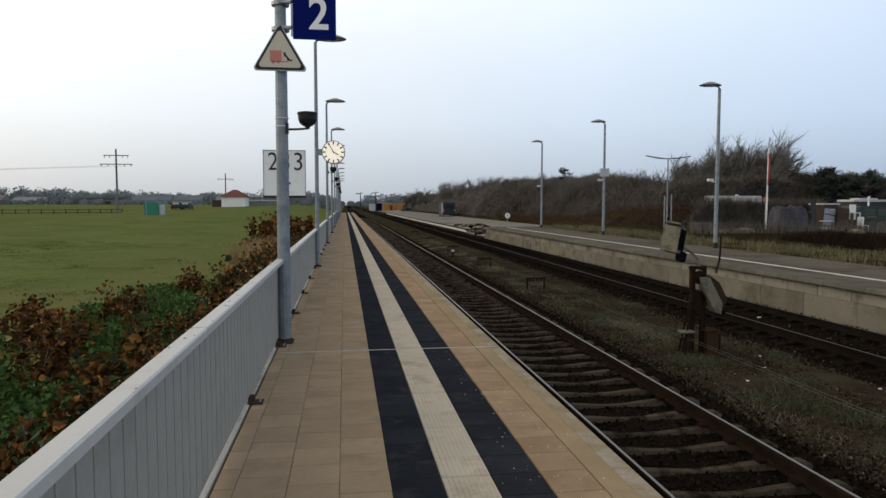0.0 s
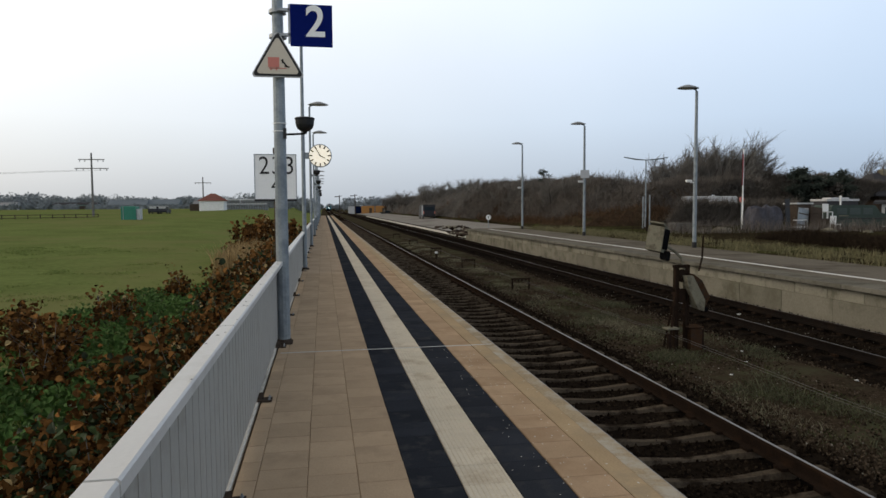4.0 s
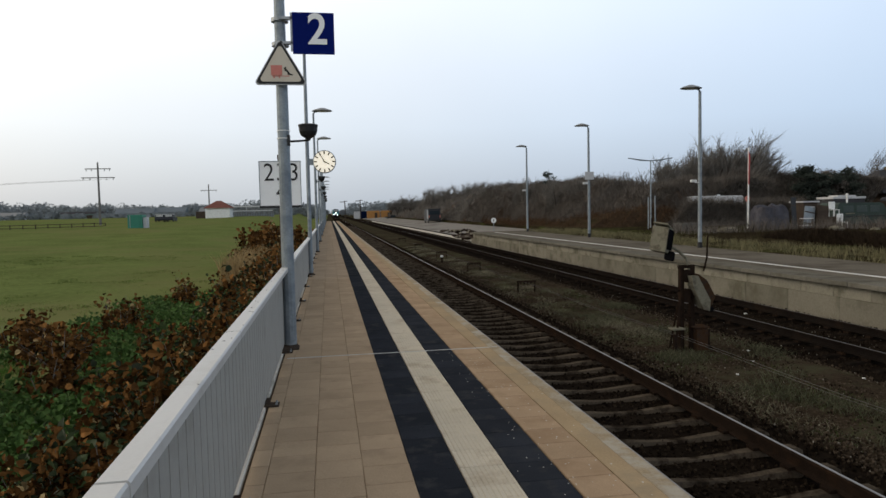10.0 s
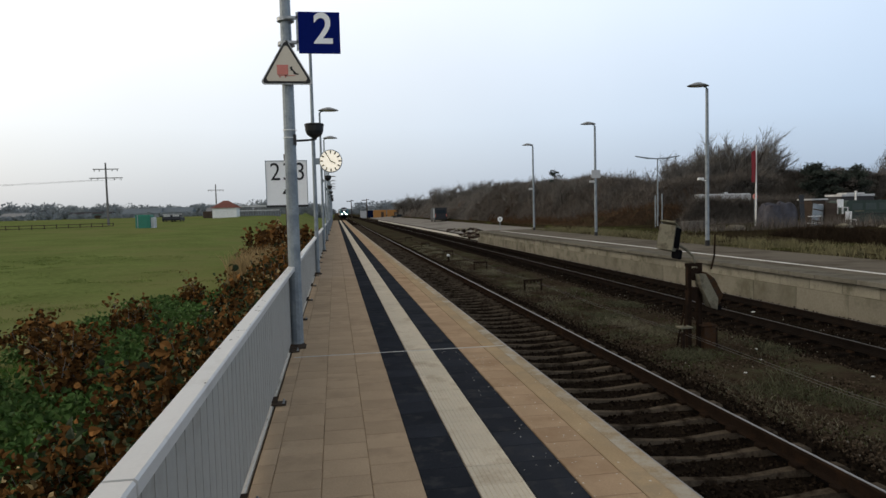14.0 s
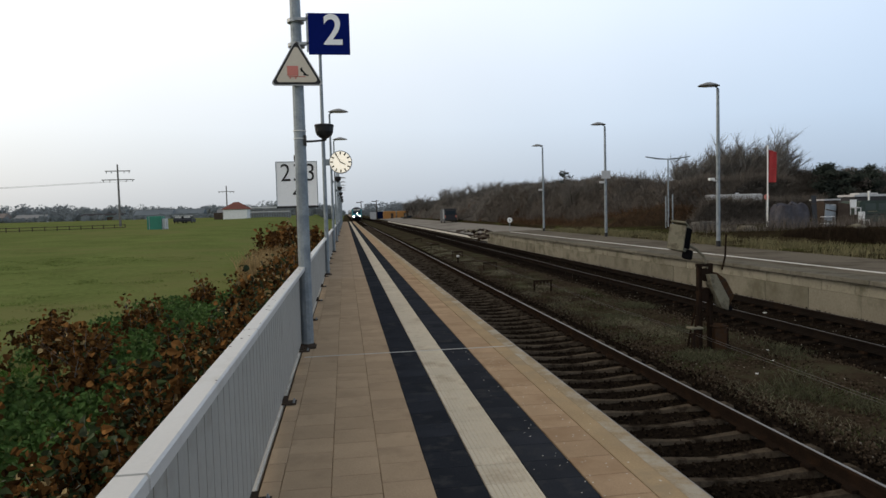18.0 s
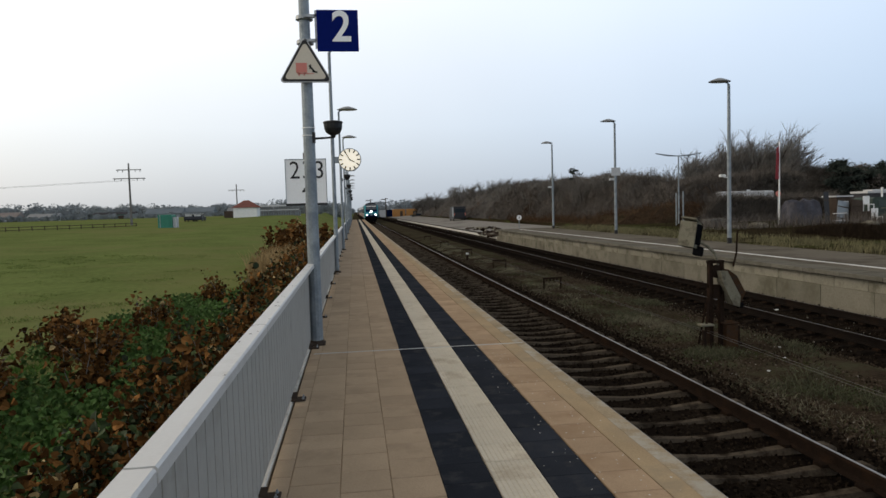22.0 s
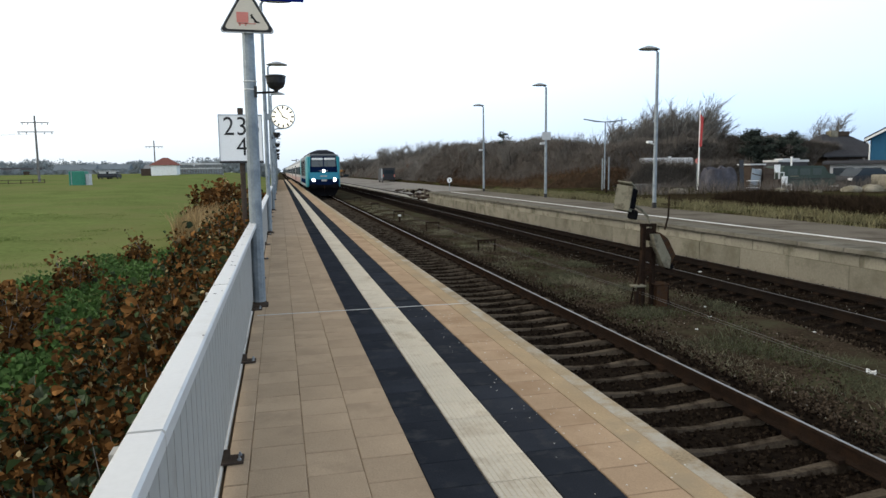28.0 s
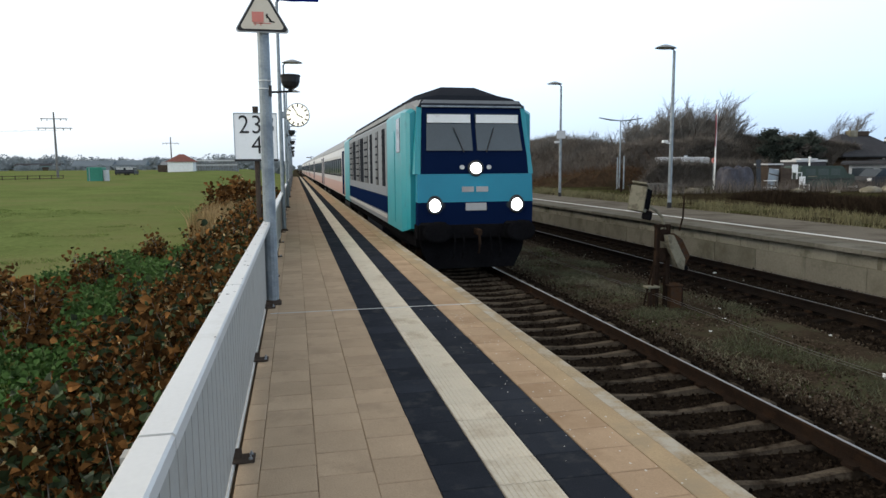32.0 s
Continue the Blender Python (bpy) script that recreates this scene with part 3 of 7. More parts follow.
def smooth_step(a, b, x):
    t = min(1.0, max(0.0, (x - a) / (b - a)))
    return t * t * (3 - 2 * t)


# ---- plan: x across (to the far platform), y along the track, z above the platform ----
EDGE, PANEL, RAIL_Z, PLAT_END = 1.04, -1.465, -0.613, 132.0
TRACKS = (2.444, 7.74)
OPP_EDGE, OPP_Z, OPP_END = 9.4, 0.0, 47.0
GAUGE, BED = 0.695, -0.815
SLEEPER_Y, SLEEPER_STEP = -5.31, 0.503


def ground_z(x, y):
    """The lie of the land: a low field that rises slowly inland, a shallow bed for the tracks."""
    if x < 0:
        base = -0.95 + 0.30 * smooth_step(-1.7, -2.6, x) - 0.15 * smooth_step(-2.6, -7, x)
        return base + 0.0145 * max(0.0, y - 20) * smooth_step(-4, -14, x) * (1.0 if y < 170 else 170 / y)
    if x < 12.5:
        return -0.89 + 0.08 * smooth_step(3.7, 4.4, x) * smooth_step(6.7, 6.1, x)
    rise = 12.5 if y < 48 else 17.3
    return -0.89 + 0.84 * smooth_step(rise, rise + 0.7, x)


def build_ground():
    s = Shape()
    xs = [-1500, -700, -350, -200, -120, -80, -60, -45, -35, -27, -20, -15, -11, -8, -6, -5, -4.2, -3.4, -2.6, -2.1, -1.7, -1.4, 0, 1.5, 3.7, 4.1, 4.4, 5.0, 5.6, 6.1, 6.7, 9, 12.5, 12.85, 13.2, 14.8, 17.3, 17.65, 18, 20, 26, 34, 45, 60, 90, 140, 250, 500, 1500]
    ys = [-60, -25, -10, -5, -2] + [i * 1.0 for i in range(0, 30)] + [30 + 3 * i for i in range(6)] + [47.8, 48.2] + [51 + 3 * i for i in range(13)] + [92, 100, 110, 122, 136, 152, 170, 200, 260, 350, 500, 800, 1400, 3000]
    for y in ys:
        for x in xs:
            h = ground_z(x, y)
            if -90 < x < -1.7 and -10 < y < 160:
                h += 0.15 * noise.noise((x * 0.42, y * 0.3, 3.1)) + 0.06 * noise.noise((x * 1.4, y * 1.1, 0.4))
            elif 3.7 < x < 6.7 and -10 < y < 90:
                h += 0.05 * noise.noise((x * 1.4, y * 1.1, 7.0))
            s.v.append((x, y, h))
    w = len(xs)
    s.f = [(j * w + i, j * w + i + 1, (j + 1) * w + i + 1, (j + 1) * w + i) for j in range(len(ys) - 1) for i in range(w - 1)]
    ob = part("ground", s, "grass", smooth=True)
    for k in ("soil", "dirt"):
        ob.data.materials.append(M[k])
    # Soil colour also runs under the shrubs, as painted shade at their foot.
    for p in ob.data.polygons:
        x = p.center.x
        p.material_index = 0 if x < -3.2 or p.center.y > 30 and x < -1.8 else 1 if x < 12.8 else 2
    tagged(ob, "green meadow running into dark track bed soil", "ground", kind="structure")


build_ground()


def bed(name, x, label):
    """A ballast bed with sloped shoulders."""
    s = Shape()
    rows = [(-1.8, -0.93), (-1.35, BED - 0.012), (-0.8, BED), (0, BED), (0.8, BED), (1.35, BED - 0.012), (1.8, -0.93)]
    if x < 5:
        rows = [(-1.6, -0.86)] + rows[1:]
    ys = [-12 + 0.25 * i for i in range(120)] + [18 + 2.0 * i for i in range(60)] + [140, 200, 300, 450, 700]
    for y in ys:
        for dx, z in rows:
            s.v.append((x + dx, y, z + 0.012 * noise.noise((dx * 6, y * 6, x))))
    w = len(rows)
    s.f = [(j * w + i, j * w + i + 1, (j + 1) * w + i + 1, (j + 1) * w + i) for j in range(len(ys) - 1) for i in range(w - 1)]
    return tagged(part(name, s, "ballast", label=label), category="ballast", kind="structure")


def rail_outline(x):
    half = [(0.0, 0.0), (0.025, 0.0), (0.030, -0.008), (0.030, -0.030), (0.009, -0.040), (0.008, -0.108), (0.056, -0.122), (0.056, -0.132)]
    ring = half + [(-a, b) for a, b in reversed(half[1:])]
    return [(x + a, RAIL_Z + b) for a, b in reversed(ring)]


def track(x, label):
    t = thing("railway_track", label, "railway track", kind="structure")
    for side in (-GAUGE, GAUGE):
        s = Shape().extrude(rail_outline(x + side), 720, at=-12)
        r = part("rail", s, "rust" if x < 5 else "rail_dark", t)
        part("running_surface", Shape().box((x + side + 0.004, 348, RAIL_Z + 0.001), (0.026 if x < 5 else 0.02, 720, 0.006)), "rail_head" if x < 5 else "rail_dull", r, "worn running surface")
    # concrete sleepers: flat rail seats, a slender waist sunk in the middle
    o = [(-1.1, -0.17), (1.1, -0.17), (1.1, -0.03), (1.05, -0.004), (0.92, 0.0), (0.62, -0.002), (0.42, -0.014), (0.2, -0.034), (0, -0.042), (-0.2, -0.034), (-0.42, -0.014), (-0.62, -0.002), (-0.92, 0.0), (-1.05, -0.004), (-1.1, -0.03)]
    one = Shape()
    n = len(o)
    for side, d in ((-1.3, 0.06), (-1, 0.0), (1, 0.0), (1.3, 0.06)):
        one.v += [(a, side * (0.034 + 0.02 * min(1, abs(a) / 0.75) ** 1.5), b - d) for a, b in o]
    for r in range(3):
        one.f += [(r * n + i, r * n + (i + 1) % n, (r + 1) * n + (i + 1) % n, (r + 1) * n + i) for i in range(n)]
    one.f += [tuple(reversed(range(n))), tuple(3 * n + i for i in range(n))]
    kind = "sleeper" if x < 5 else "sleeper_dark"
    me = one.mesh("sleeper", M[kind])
    rest = Shape()
    clip = Shape()
    for side in (-1, 1):
        clip.box((side * GAUGE - 0.085, 0, 0.015), (0.06, 0.12, 0.03)).box((side * GAUGE + 0.085, 0, 0.015), (0.06, 0.12, 0.03))
    cme = clip.mesh("rail_fastening", M["rust"])
    for i in range(250):
        y = SLEEPER_Y + SLEEPER_STEP * i
        top = RAIL_Z - (0.135 if x < 5 else 0.165)
        if i < 100:
            ob = new("sleeper", me)
            ob.parent = t
            ob.matrix_basis = pose(x + 0.01 * math.sin(i * 1.7), y + 0.012 * math.sin(i * 2.3), top, 0, 0, 0.4 * math.sin(i * 3.1))
            if i < 50:
                c = new("rail_fastening", cme)
                c.parent = t
                c.matrix_basis = pose(x, y, top)
        else:
            rest.poly(one.v, one.f, pose(x, y, top))
    tagged(part("far_sleepers", rest, kind, t), kind="stuff")


bed("ballast_bed_1", TRACKS[0], "brown gravel ballast under the platform track")
bed("ballast_bed_2", TRACKS[1], "dark gravel ballast under the second track")
track(TRACKS[0], "steel rails on dished concrete sleepers beside the platform")
track(TRACKS[1], "second pair of rusty rails along the opposite platform")


def stones(name, label, count, box, size, seed, material="stone"):
    """Loose angular stones lying on a bed."""
    rng = random.Random(seed)
    s = Shape()
    for _ in range(count):
        (x0, x1), (y0, y1), z = box
        y = y0 + (y1 - y0) * rng.random() ** 1.6
        x = rng.uniform(x0, x1)
        r = size * rng.uniform(0.6, 1.5)
        m = pose(x, y, z + r * 0.2, rng.uniform(0, 360), rng.uniform(0, 360), rng.uniform(0, 360))
        a = [rng.uniform(0.7, 1.1) * r for _ in range(6)]
        s.poly([(a[0], 0, 0), (-a[1], 0, 0), (0, a[2] * 0.8, 0), (0, -a[3] * 0.8, 0), (0, 0, a[4] * 0.7), (0, 0, -a[5] * 0.7)],
               [(0, 2, 4), (2, 1, 4), (1, 3, 4), (3, 0, 4), (2, 0, 5), (1, 2, 5), (3, 1, 5), (0, 3, 5)], m)
    return tagged(part(name, s, material, label=label), category="gravel", kind="stuff")


stones("ballast_stones", "loose brown ballast stones between the sleepers", 20000, ((1.15, 4.0), (0, 26), BED), 0.023, 5)
stones("ballast_stones", "loose dark ballast stones along the second track", 9000, ((6.2, 9.35), (3, 30), BED), 0.025, 6)
stones("gravel", "scattered stones in the soil between the tracks", 26000, ((3.8, 6.4), (2.2, 34), -0.815), 0.02, 7, "gravel")
stones("pebbles", "pale pebbles scattered over the soil and ballast", 1500, ((3.8, 9.2), (2.0, 32), -0.812), 0.013, 8, "pebble")


# ---- the platform ----
def build_platform():
    p = thing("platform", "long narrow beige-tiled railway platform with a white guiding strip", "platform", kind="structure")
    part("platform_body", Shape().box(((PANEL - 0.15 + EDGE - 0.06) / 2, (PLAT_END - 8) / 2, -0.53), (EDGE - 0.06 - PANEL + 0.15, PLAT_END + 8, 0.99)), "grout", p)
    part("edge_kerb", Shape().extrude([(0.90, -0.02), (0.90, -0.16), (EDGE, -0.16), (EDGE, -0.018), (EDGE - 0.018, 0.0), (0.90, 0.002)][::-1], PLAT_END + 8, at=-8), "coping", p, "worn pale concrete platform edge")
    part("edge_band", Shape().extrude([(0.753, -0.03), (0.9, -0.03), (0.9, 0.0), (0.753, -0.002)][::-1], PLAT_END + 8, at=-8), "yellow_band", p, "faded yellowish band along the edge")
    part("platform_wall", Shape().box((EDGE - 0.09, (PLAT_END - 8) / 2, -0.58), (0.06, PLAT_END + 8, 0.82)), "concrete", p)
    # Added pale strip: light showing below the slats, put into its colour.
    part("outer_kerb", Shape().box((PANEL - 0.076, (PLAT_END - 8) / 2, -0.08), (0.14, PLAT_END + 8, 0.17), bevel=0.008), "pale_kerb", p, "pale strip standing in for light under the railing")
    return p


platform = build_platform()


def railing(y0, y1):
    """One length of closed slatted railing: top rail, bottom rail, upright flat bars and a bolted foot at each end."""
    t = thing("railing", "pale grey metal railing of close upright slats", "railing", (PANEL, y0, 0), "platform railing")
    n = y1 - y0
    part("top_rail", Shape().extrude([(-0.018, 0.935), (0.069, 0.935), (0.069, 0.972), (0.062, 0.980), (-0.011, 0.980), (-0.018, 0.972)], n - 0.014, at=0.007), "rail_top", t, "bright aluminium top rail")
    part("bottom_rail", Shape().box((-0.02, n / 2, 0.095), (0.03, n - 0.01, 0.025)), "railing", t)
    part("upper_rail", Shape().box((-0.02, n / 2, 0.915), (0.03, n - 0.01, 0.025)), "railing", t)
    bar = Shape().box((-0.018, 0, 0.495), (0.030, 0.128, 0.87), bevel=0.013)
    me = bar.mesh("slat", M["railing"])
    rest = Shape()
    k = round(n / 0.14)
    for i in range(k):
        y = (i + 0.5) * n / k
        if y0 < 8.2:
            ob = new("slat", me)
            ob.parent = t
            ob.matrix_basis = pose(0, y, 0)
        else:
            rest.box((-0.018, y, 0.495), (0.030, 0.133, 0.87))
    if rest.v:
        tagged(part("slats", rest, "railing", t), kind="stuff")
    part("post", Shape().box((-0.048, 0.03, 0.47), (0.016, 0.05, 0.92)), "railing", t)
    foot = part("foot_plate", Shape().box((0.04, 0.0, 0.010), (0.12, 0.11, 0.014), bevel=0.003).box((0.005, 0.0, 0.04), (0.05, 0.010, 0.06)), "timber", t, "dark bolted foot plate")
    for dx, dy in ((0.078, 0.033), (0.078, -0.033)):
        part("bolt", Shape().lathe([(0.011, -0.004), (0.011, 0.006), (0.005, 0.007), (0.005, 0.018)], 6, pose(0.0 + dx, dy, 0.02)), "metal_grey", foot)
    return t


FEET = [-4.2, -2.0, 0.1, 2.2, 4.2, 6.40, 8.75, 11.05, 13.5, 15.9, 18.2]
while FEET[-1] < PLAT_END - 3:
    FEET.append(FEET[-1] + 2.3)
for a, b in zip(FEET, FEET[1:]):
    railing(a, b)


# ---- lamp posts ----
def lamp_head(t, z, toward):
    """A flat pointed hood on a short arm, over a shallow glass bowl."""
    s = Shape()
    prof = [(0.02, 0.125), (0.09, 0.12), (0.17, 0.09), (0.27, 0.055), (0.37, 0.0), (0.355, -0.014), (0.05, -0.018)]
    m = Matrix.Translation((toward * 0.36, 0, z)) @ Matrix.Diagonal((1.15, 0.8, 1.0, 1))
    s.lathe(list(reversed(prof)), 18, m)
    head = part("lamp_head", s, "metal_grey", t, "flat pointed grey hood", smooth=False)
    part("lamp_glass", Shape().lathe([(0.05, -0.03), (0.22, -0.016), (0.22, -0.010)], 14, m), "white", head)
    part("arm", Shape().tube([(0, 0, z - 0.12), (toward * 0.05, 0, z - 0.04), (toward * 0.2, 0, z - 0.01)], 0.032, 8), "post", t)


def lamp_post(at, height, toward, label, radius=0.055, base=0.0):
    t = thing("lamp_post", label, "lamp post", at, "platform lamps")
    part("pole", Shape().tube([(0, 0, 0), (0, 0, height * 0.5), (0, 0, height - 0.1)], [radius, radius * 0.9, radius * 0.7], 12), "post", t)
    part("base_plate", Shape().box((0, 0, 0.012), (0.2, 0.2, 0.024), bevel=0.004).lathe([(radius + 0.012, 0.02), (radius + 0.012, 0.05), (radius, 0.055)], 12), "timber", t, "dark bolted base plate")
    lamp_head(t, height, toward)
    return t


def loudspeaker(t, at, s=1.0):
    x, y, z = at
    ob = part("loudspeaker", Shape().lathe([(0.022, -0.125), (0.028, -0.10), (0.06, -0.085), (0.09, -0.06), (0.105, -0.02), (0.112, 0.04), (0.118, 0.05), (0.116, 0.062), (0.1, 0.068), (0.05, 0.06)], 14, Matrix.Translation((x, y, z)) @ Matrix.Scale(s, 4)), "black", t, "black round loudspeaker on a bracket")
    part("bracket", Shape().tube([(0.03, 0, z - 0.14), (x * 0.6, y * 0.8, z - 0.13), (x, y, z - 0.12), (x, y, z - 0.05)], 0.014, 6).box((0.06, -0.02, z - 0.13), (0.03, 0.09, 0.12)), "black", ob)


def sign_post():
    """The near post with the track number, the warning triangle and a loudspeaker."""
    t = lamp_post((-1.40, 6.64, 0), 5.9, 1, "tall galvanised post carrying the track number and a warning triangle", 0.075)
    for z in (2.49, 2.58):
        part("strap", Shape().lathe([(0.078, z), (0.078, z + 0.01)], 14), "white", t, "thin white strap")
    # track number plate
    plate = part("number_plate", Shape().box((0.385, -0.135, 3.685), (0.475, 0.012, 0.475), bevel=0.003), "blue", t, "dark blue track number plate")
    text("numeral", "2", 0.49, "sign_white", plate, Matrix.Translation((0.43, -0.1435, 3.715)) @ FACING, "white numeral", narrow=0.95, bold=0.016)
    part("clamp", Shape().lathe([(0.085, -0.022), (0.1, -0.02), (0.1, 0.02), (0.085, 0.022)], 14, pose(0, 0, 3.86)).box((0.08, -0.1, 3.86), (0.16, 0.06, 0.03)), "metal_grey", plate)
    part("clamp", Shape().lathe([(0.085, -0.022), (0.1, -0.02), (0.1, 0.02), (0.085, 0.022)], 14, pose(0, 0, 3.58)).box((0.08, -0.1, 3.58), (0.16, 0.06, 0.03)), "metal_grey", plate)
    part("side_bar", Shape().box((0.135, -0.12, 3.70), (0.022, 0.02, 0.44)), "metal_grey", plate)

    def tri(r, y, d):
        """A triangle with rounded corners, standing in the x-z plane."""
        out = []
        for a in (90, 210, 330):
            cx, cz = (r - 0.03) * math.cos(radians(a)), (r - 0.03) * math.sin(radians(a))
            for k in (-50, -25, 0, 25, 50):
                out.append((cx + 0.03 * math.cos(radians(a + k)), cz + 0.03 * math.sin(radians(a + k))))
        return Shape().extrude([(u, w + 3.275) for u, w in out], d, at=y)

    plate = part("warning_triangle", tri(0.325, -0.13, 0.03), "grey_white", t, "warning triangle with a pale metal rim", m=pose(0.0, 0, 0))
    part("border", tri(0.305, -0.134, 0.003), "paint_black", plate, "black border")
    part("face", tri(0.258, -0.138, 0.003), "sign_beige", plate, "cream sign face")
    y = -0.141
    s = Shape().box((-0.045, y, 3.255), (0.125, 0.003, 0.10), bevel=0.001).box((-0.045, y, 3.31), (0.13, 0.003, 0.012)).box((-0.045, y, 3.195), (0.10, 0.003, 0.012))
    s.box((-0.075, y, 3.185), (0.014, 0.003, 0.03)).box((-0.015, y, 3.185), (0.014, 0.003, 0.03)).box((0.045, y, 3.195), (0.10, 0.003, 0.008))
    part("pictogram", s, "sign_red", plate, "faded red train pictogram")
    part("pictogram", Shape().box((0, 0, 0), (0.10, 0.003, 0.018), pose(0.075, y, 3.25, 0, 52, 0)).box((0, 0, 0), (0.06, 0.003, 0.014), pose(0.105, y, 3.215, 0, 10, 0)).box((0, 0, 0), (0.05, 0.003, 0.012), pose(0.055, y, 3.275, 0, 100, 0)), "paint_black", plate, "black slanting bars")
    loudspeaker(t, (0.285, 0.05, 2.60))


sign_post()
SMALL = "slim grey platform lamp post beside the railing"
for i in range(11):
    y = 16.4 + 10.6 * i
    t = lamp_post((-1.40, y, 0), 5.8, 1, SMALL)
    if 0 < i < 7:
        loudspeaker(t, (0.25, 0.0, 3.05), s=1.25)
        part("junction_box", Shape().box((0.09, 0, 1.9), (0.06, 0.12, 0.2), bevel=0.01), "post", t)


# ---- station clock, distance board ----
def clock():
    t = thing("station_clock", "round white station clock with black pointers on a bracket", "clock", (-0.97, 16.4, 2.94))
    to = FACING
    part("case", Shape().lathe([(0.26, -0.06), (0.298, -0.05), (0.298, 0.045), (0.28, 0.06)], 32, to), "post", t, "grey round case")
    face = part("dial", Shape().lathe([(0.276, 0.058), (0.276, 0.064)], 32, to), "dial", t, "softly lit dial")
    for k in range(12):
        a = radians(30 * k)
        part("hour_mark", Shape().box((0, 0, 0), (0.034, 0.004, 0.075), Matrix.Translation((0.232 * math.sin(a), -0.068, 0.232 * math.cos(a))) @ pose(0, 0, 0, 0, 30 * k, 0)), "paint_black", face)
    for name, ang, ln, w in (("hour_hand", 118, 0.17, 0.022), ("minute_hand", 330, 0.25, 0.017)):
        part(name, Shape().box((0, 0, ln / 2 - 0.03), (w, 0.005, ln), Matrix.Translation((0, -0.073 - 0.003 * (ln > 0.2), 0)) @ pose(0, 0, 0, 0, ang, 0)), "paint_black", face)
    part("bracket", Shape().box((-0.345, 0, 0), (0.12, 0.06, 0.16), bevel=0.01), "post", t)


clock()


def distance_board():
    t = thing("distance_board", "white kilometre board with black numerals on a dark post", "sign", (-1.735, 10.9, -0.96))
    part("post", Shape().tube([(0, 0.05, 0), (0, 0.05, 3.62)], 0.045, 8).tube([(0, 0.05, 3.55), (0, 0.05, 3.63)], 0.05, 8), "timber", t, "dark weathered post")
    b = part("board", Shape().box((-0.005, 0, 3.11), (0.72, 0.012, 0.80), bevel=0.004), "sign_white", t, "white board with a dark lower lip")
    part("frame", Shape().box((-0.005, -0.004, 3.51), (0.735, 0.02, 0.012)).box((-0.366, -0.004, 3.11), (0.012, 0.02, 0.80)).box((0.356, -0.004, 3.11), (0.012, 0.02, 0.80)), "post", b)
    part("lip", Shape().box((-0.005, -0.012, 2.70), (0.735, 0.04, 0.04)), "black", b)
    for body, x, z in (("2", -0.2, 3.30), ("3", 0.015, 3.30), ("3", 0.235, 3.30), ("4", 0.01, 2.95)):
        text("numeral", body, 0.45, "paint_black", b, Matrix.Translation((x, -0.009, z)) @ FACING, narrow=0.88, bold=-0.004)


distance_board()


# ---- the opposite platform ----
def opposite_platform():
    p = thing("opposite_platform", "grey opposite platform with pale concrete panel wall and white line", "platform", kind="structure")
    y0, y1 = -10.0, OPP_END
    part("platform_body", Shape().box((OPP_EDGE + 1.85, (y0 + y1) / 2, -0.52), (3.3, y1 - y0 - 0.3, 0.98)), "concrete", p)
    part("surface", Shape().box((OPP_EDGE + 2.2, (y0 + y1) / 2, OPP_Z - 0.06), (3.2, y1 - y0, 0.12)), "opp_top", p)
    part("white_line", Shape().box((OPP_EDGE + 1.2, (y0 + y1) / 2, OPP_Z + 0.003), (0.14, y1 - y0 - 4, 0.008)), "white_line", p, "white safety line")
    coping, slab, low = Shape(), Shape(), Shape()
    coping.box((-0.05, 0, 0), (0.70, 1.180, 0.10), bevel=0.010)
    slab.box((0, 0, 0), (0.10, 0.986, 0.26), bevel=0.008)
    low.box((0, 0, 0), (0.10, 1.586, 0.60), bevel=0.008)
    for me, name, step, x, z in ((coping.mesh("coping_slab", M["coping_grey"]), "coping_slab", 1.2, OPP_EDGE + 0.3, OPP_Z - 0.048),
                                 (slab.mesh("wall_panel", M["panel_concrete"]), "wall_panel", 1.0, OPP_EDGE + 0.13, OPP_Z - 0.23),
                                 (low.mesh("wall_footing", M["wall_concrete"]), "wall_footing", 1.6, OPP_EDGE + 0.105, OPP_Z - 0.66)):
        y = y0 + step / 2
        while y < y1:
            ob = new(name, me)
            ob.parent = p
            ob.matrix_basis = pose(x + 0.004 * math.sin(y * 5), y, z)
            y += step
    part("end_wall", Shape().box((OPP_EDGE + 1.8, y1 + 0.05, -0.5), (3.3, 0.12, 0.98)), "concrete", p)


opposite_platform()
for i, y in enumerate((0.0, 11.0, 22.05, 33.1, 44.6)):
    t = lamp_post((12.9, y, -0.05), 6.0, -1, "grey lamp post on the opposite platform", 0.075)
    part("base_sleeve", Shape().tube([(0, 0, 0.02), (0, 0, 0.26)], 0.088, 12), "black", t, "black sleeve round the foot")
    if i == 2:
        part("camera", Shape().box((-0.26, 0, 2.56), (0.22, 0.10, 0.10), bevel=0.02).tube([(0, 0, 2.5), (-0.2, 0, 2.5)], 0.02, 6), "white", t, "small white camera box")
    elif i > 2:
        part("camera", Shape().box((-0.2, 0, 2.95), (0.26, 0.12, 0.12), bevel=0.02), "grey_white", t)
        if i == 3:
            part("notice", Shape().box((0, -0.09, 3.35), (0.5, 0.02, 0.42)), "grey_white", t)


def specks():
    """Dark droppings and grime spots on the near railing's top."""
    rng = random.Random(8)
    s = Shape()
    for _ in range(46):
        r = rng.uniform(0.003, 0.009)
        s.lathe([(r, 0.0), (r * 0.6, 0.0015)], 7, pose(PANEL + rng.uniform(-0.01, 0.06), rng.uniform(1.0, 12.0), 0.9805))
    tagged(part("grime_specks", s, "paint_black", label="small dark specks of grime on the railing top"), category="dirt", kind="stuff")


specks()


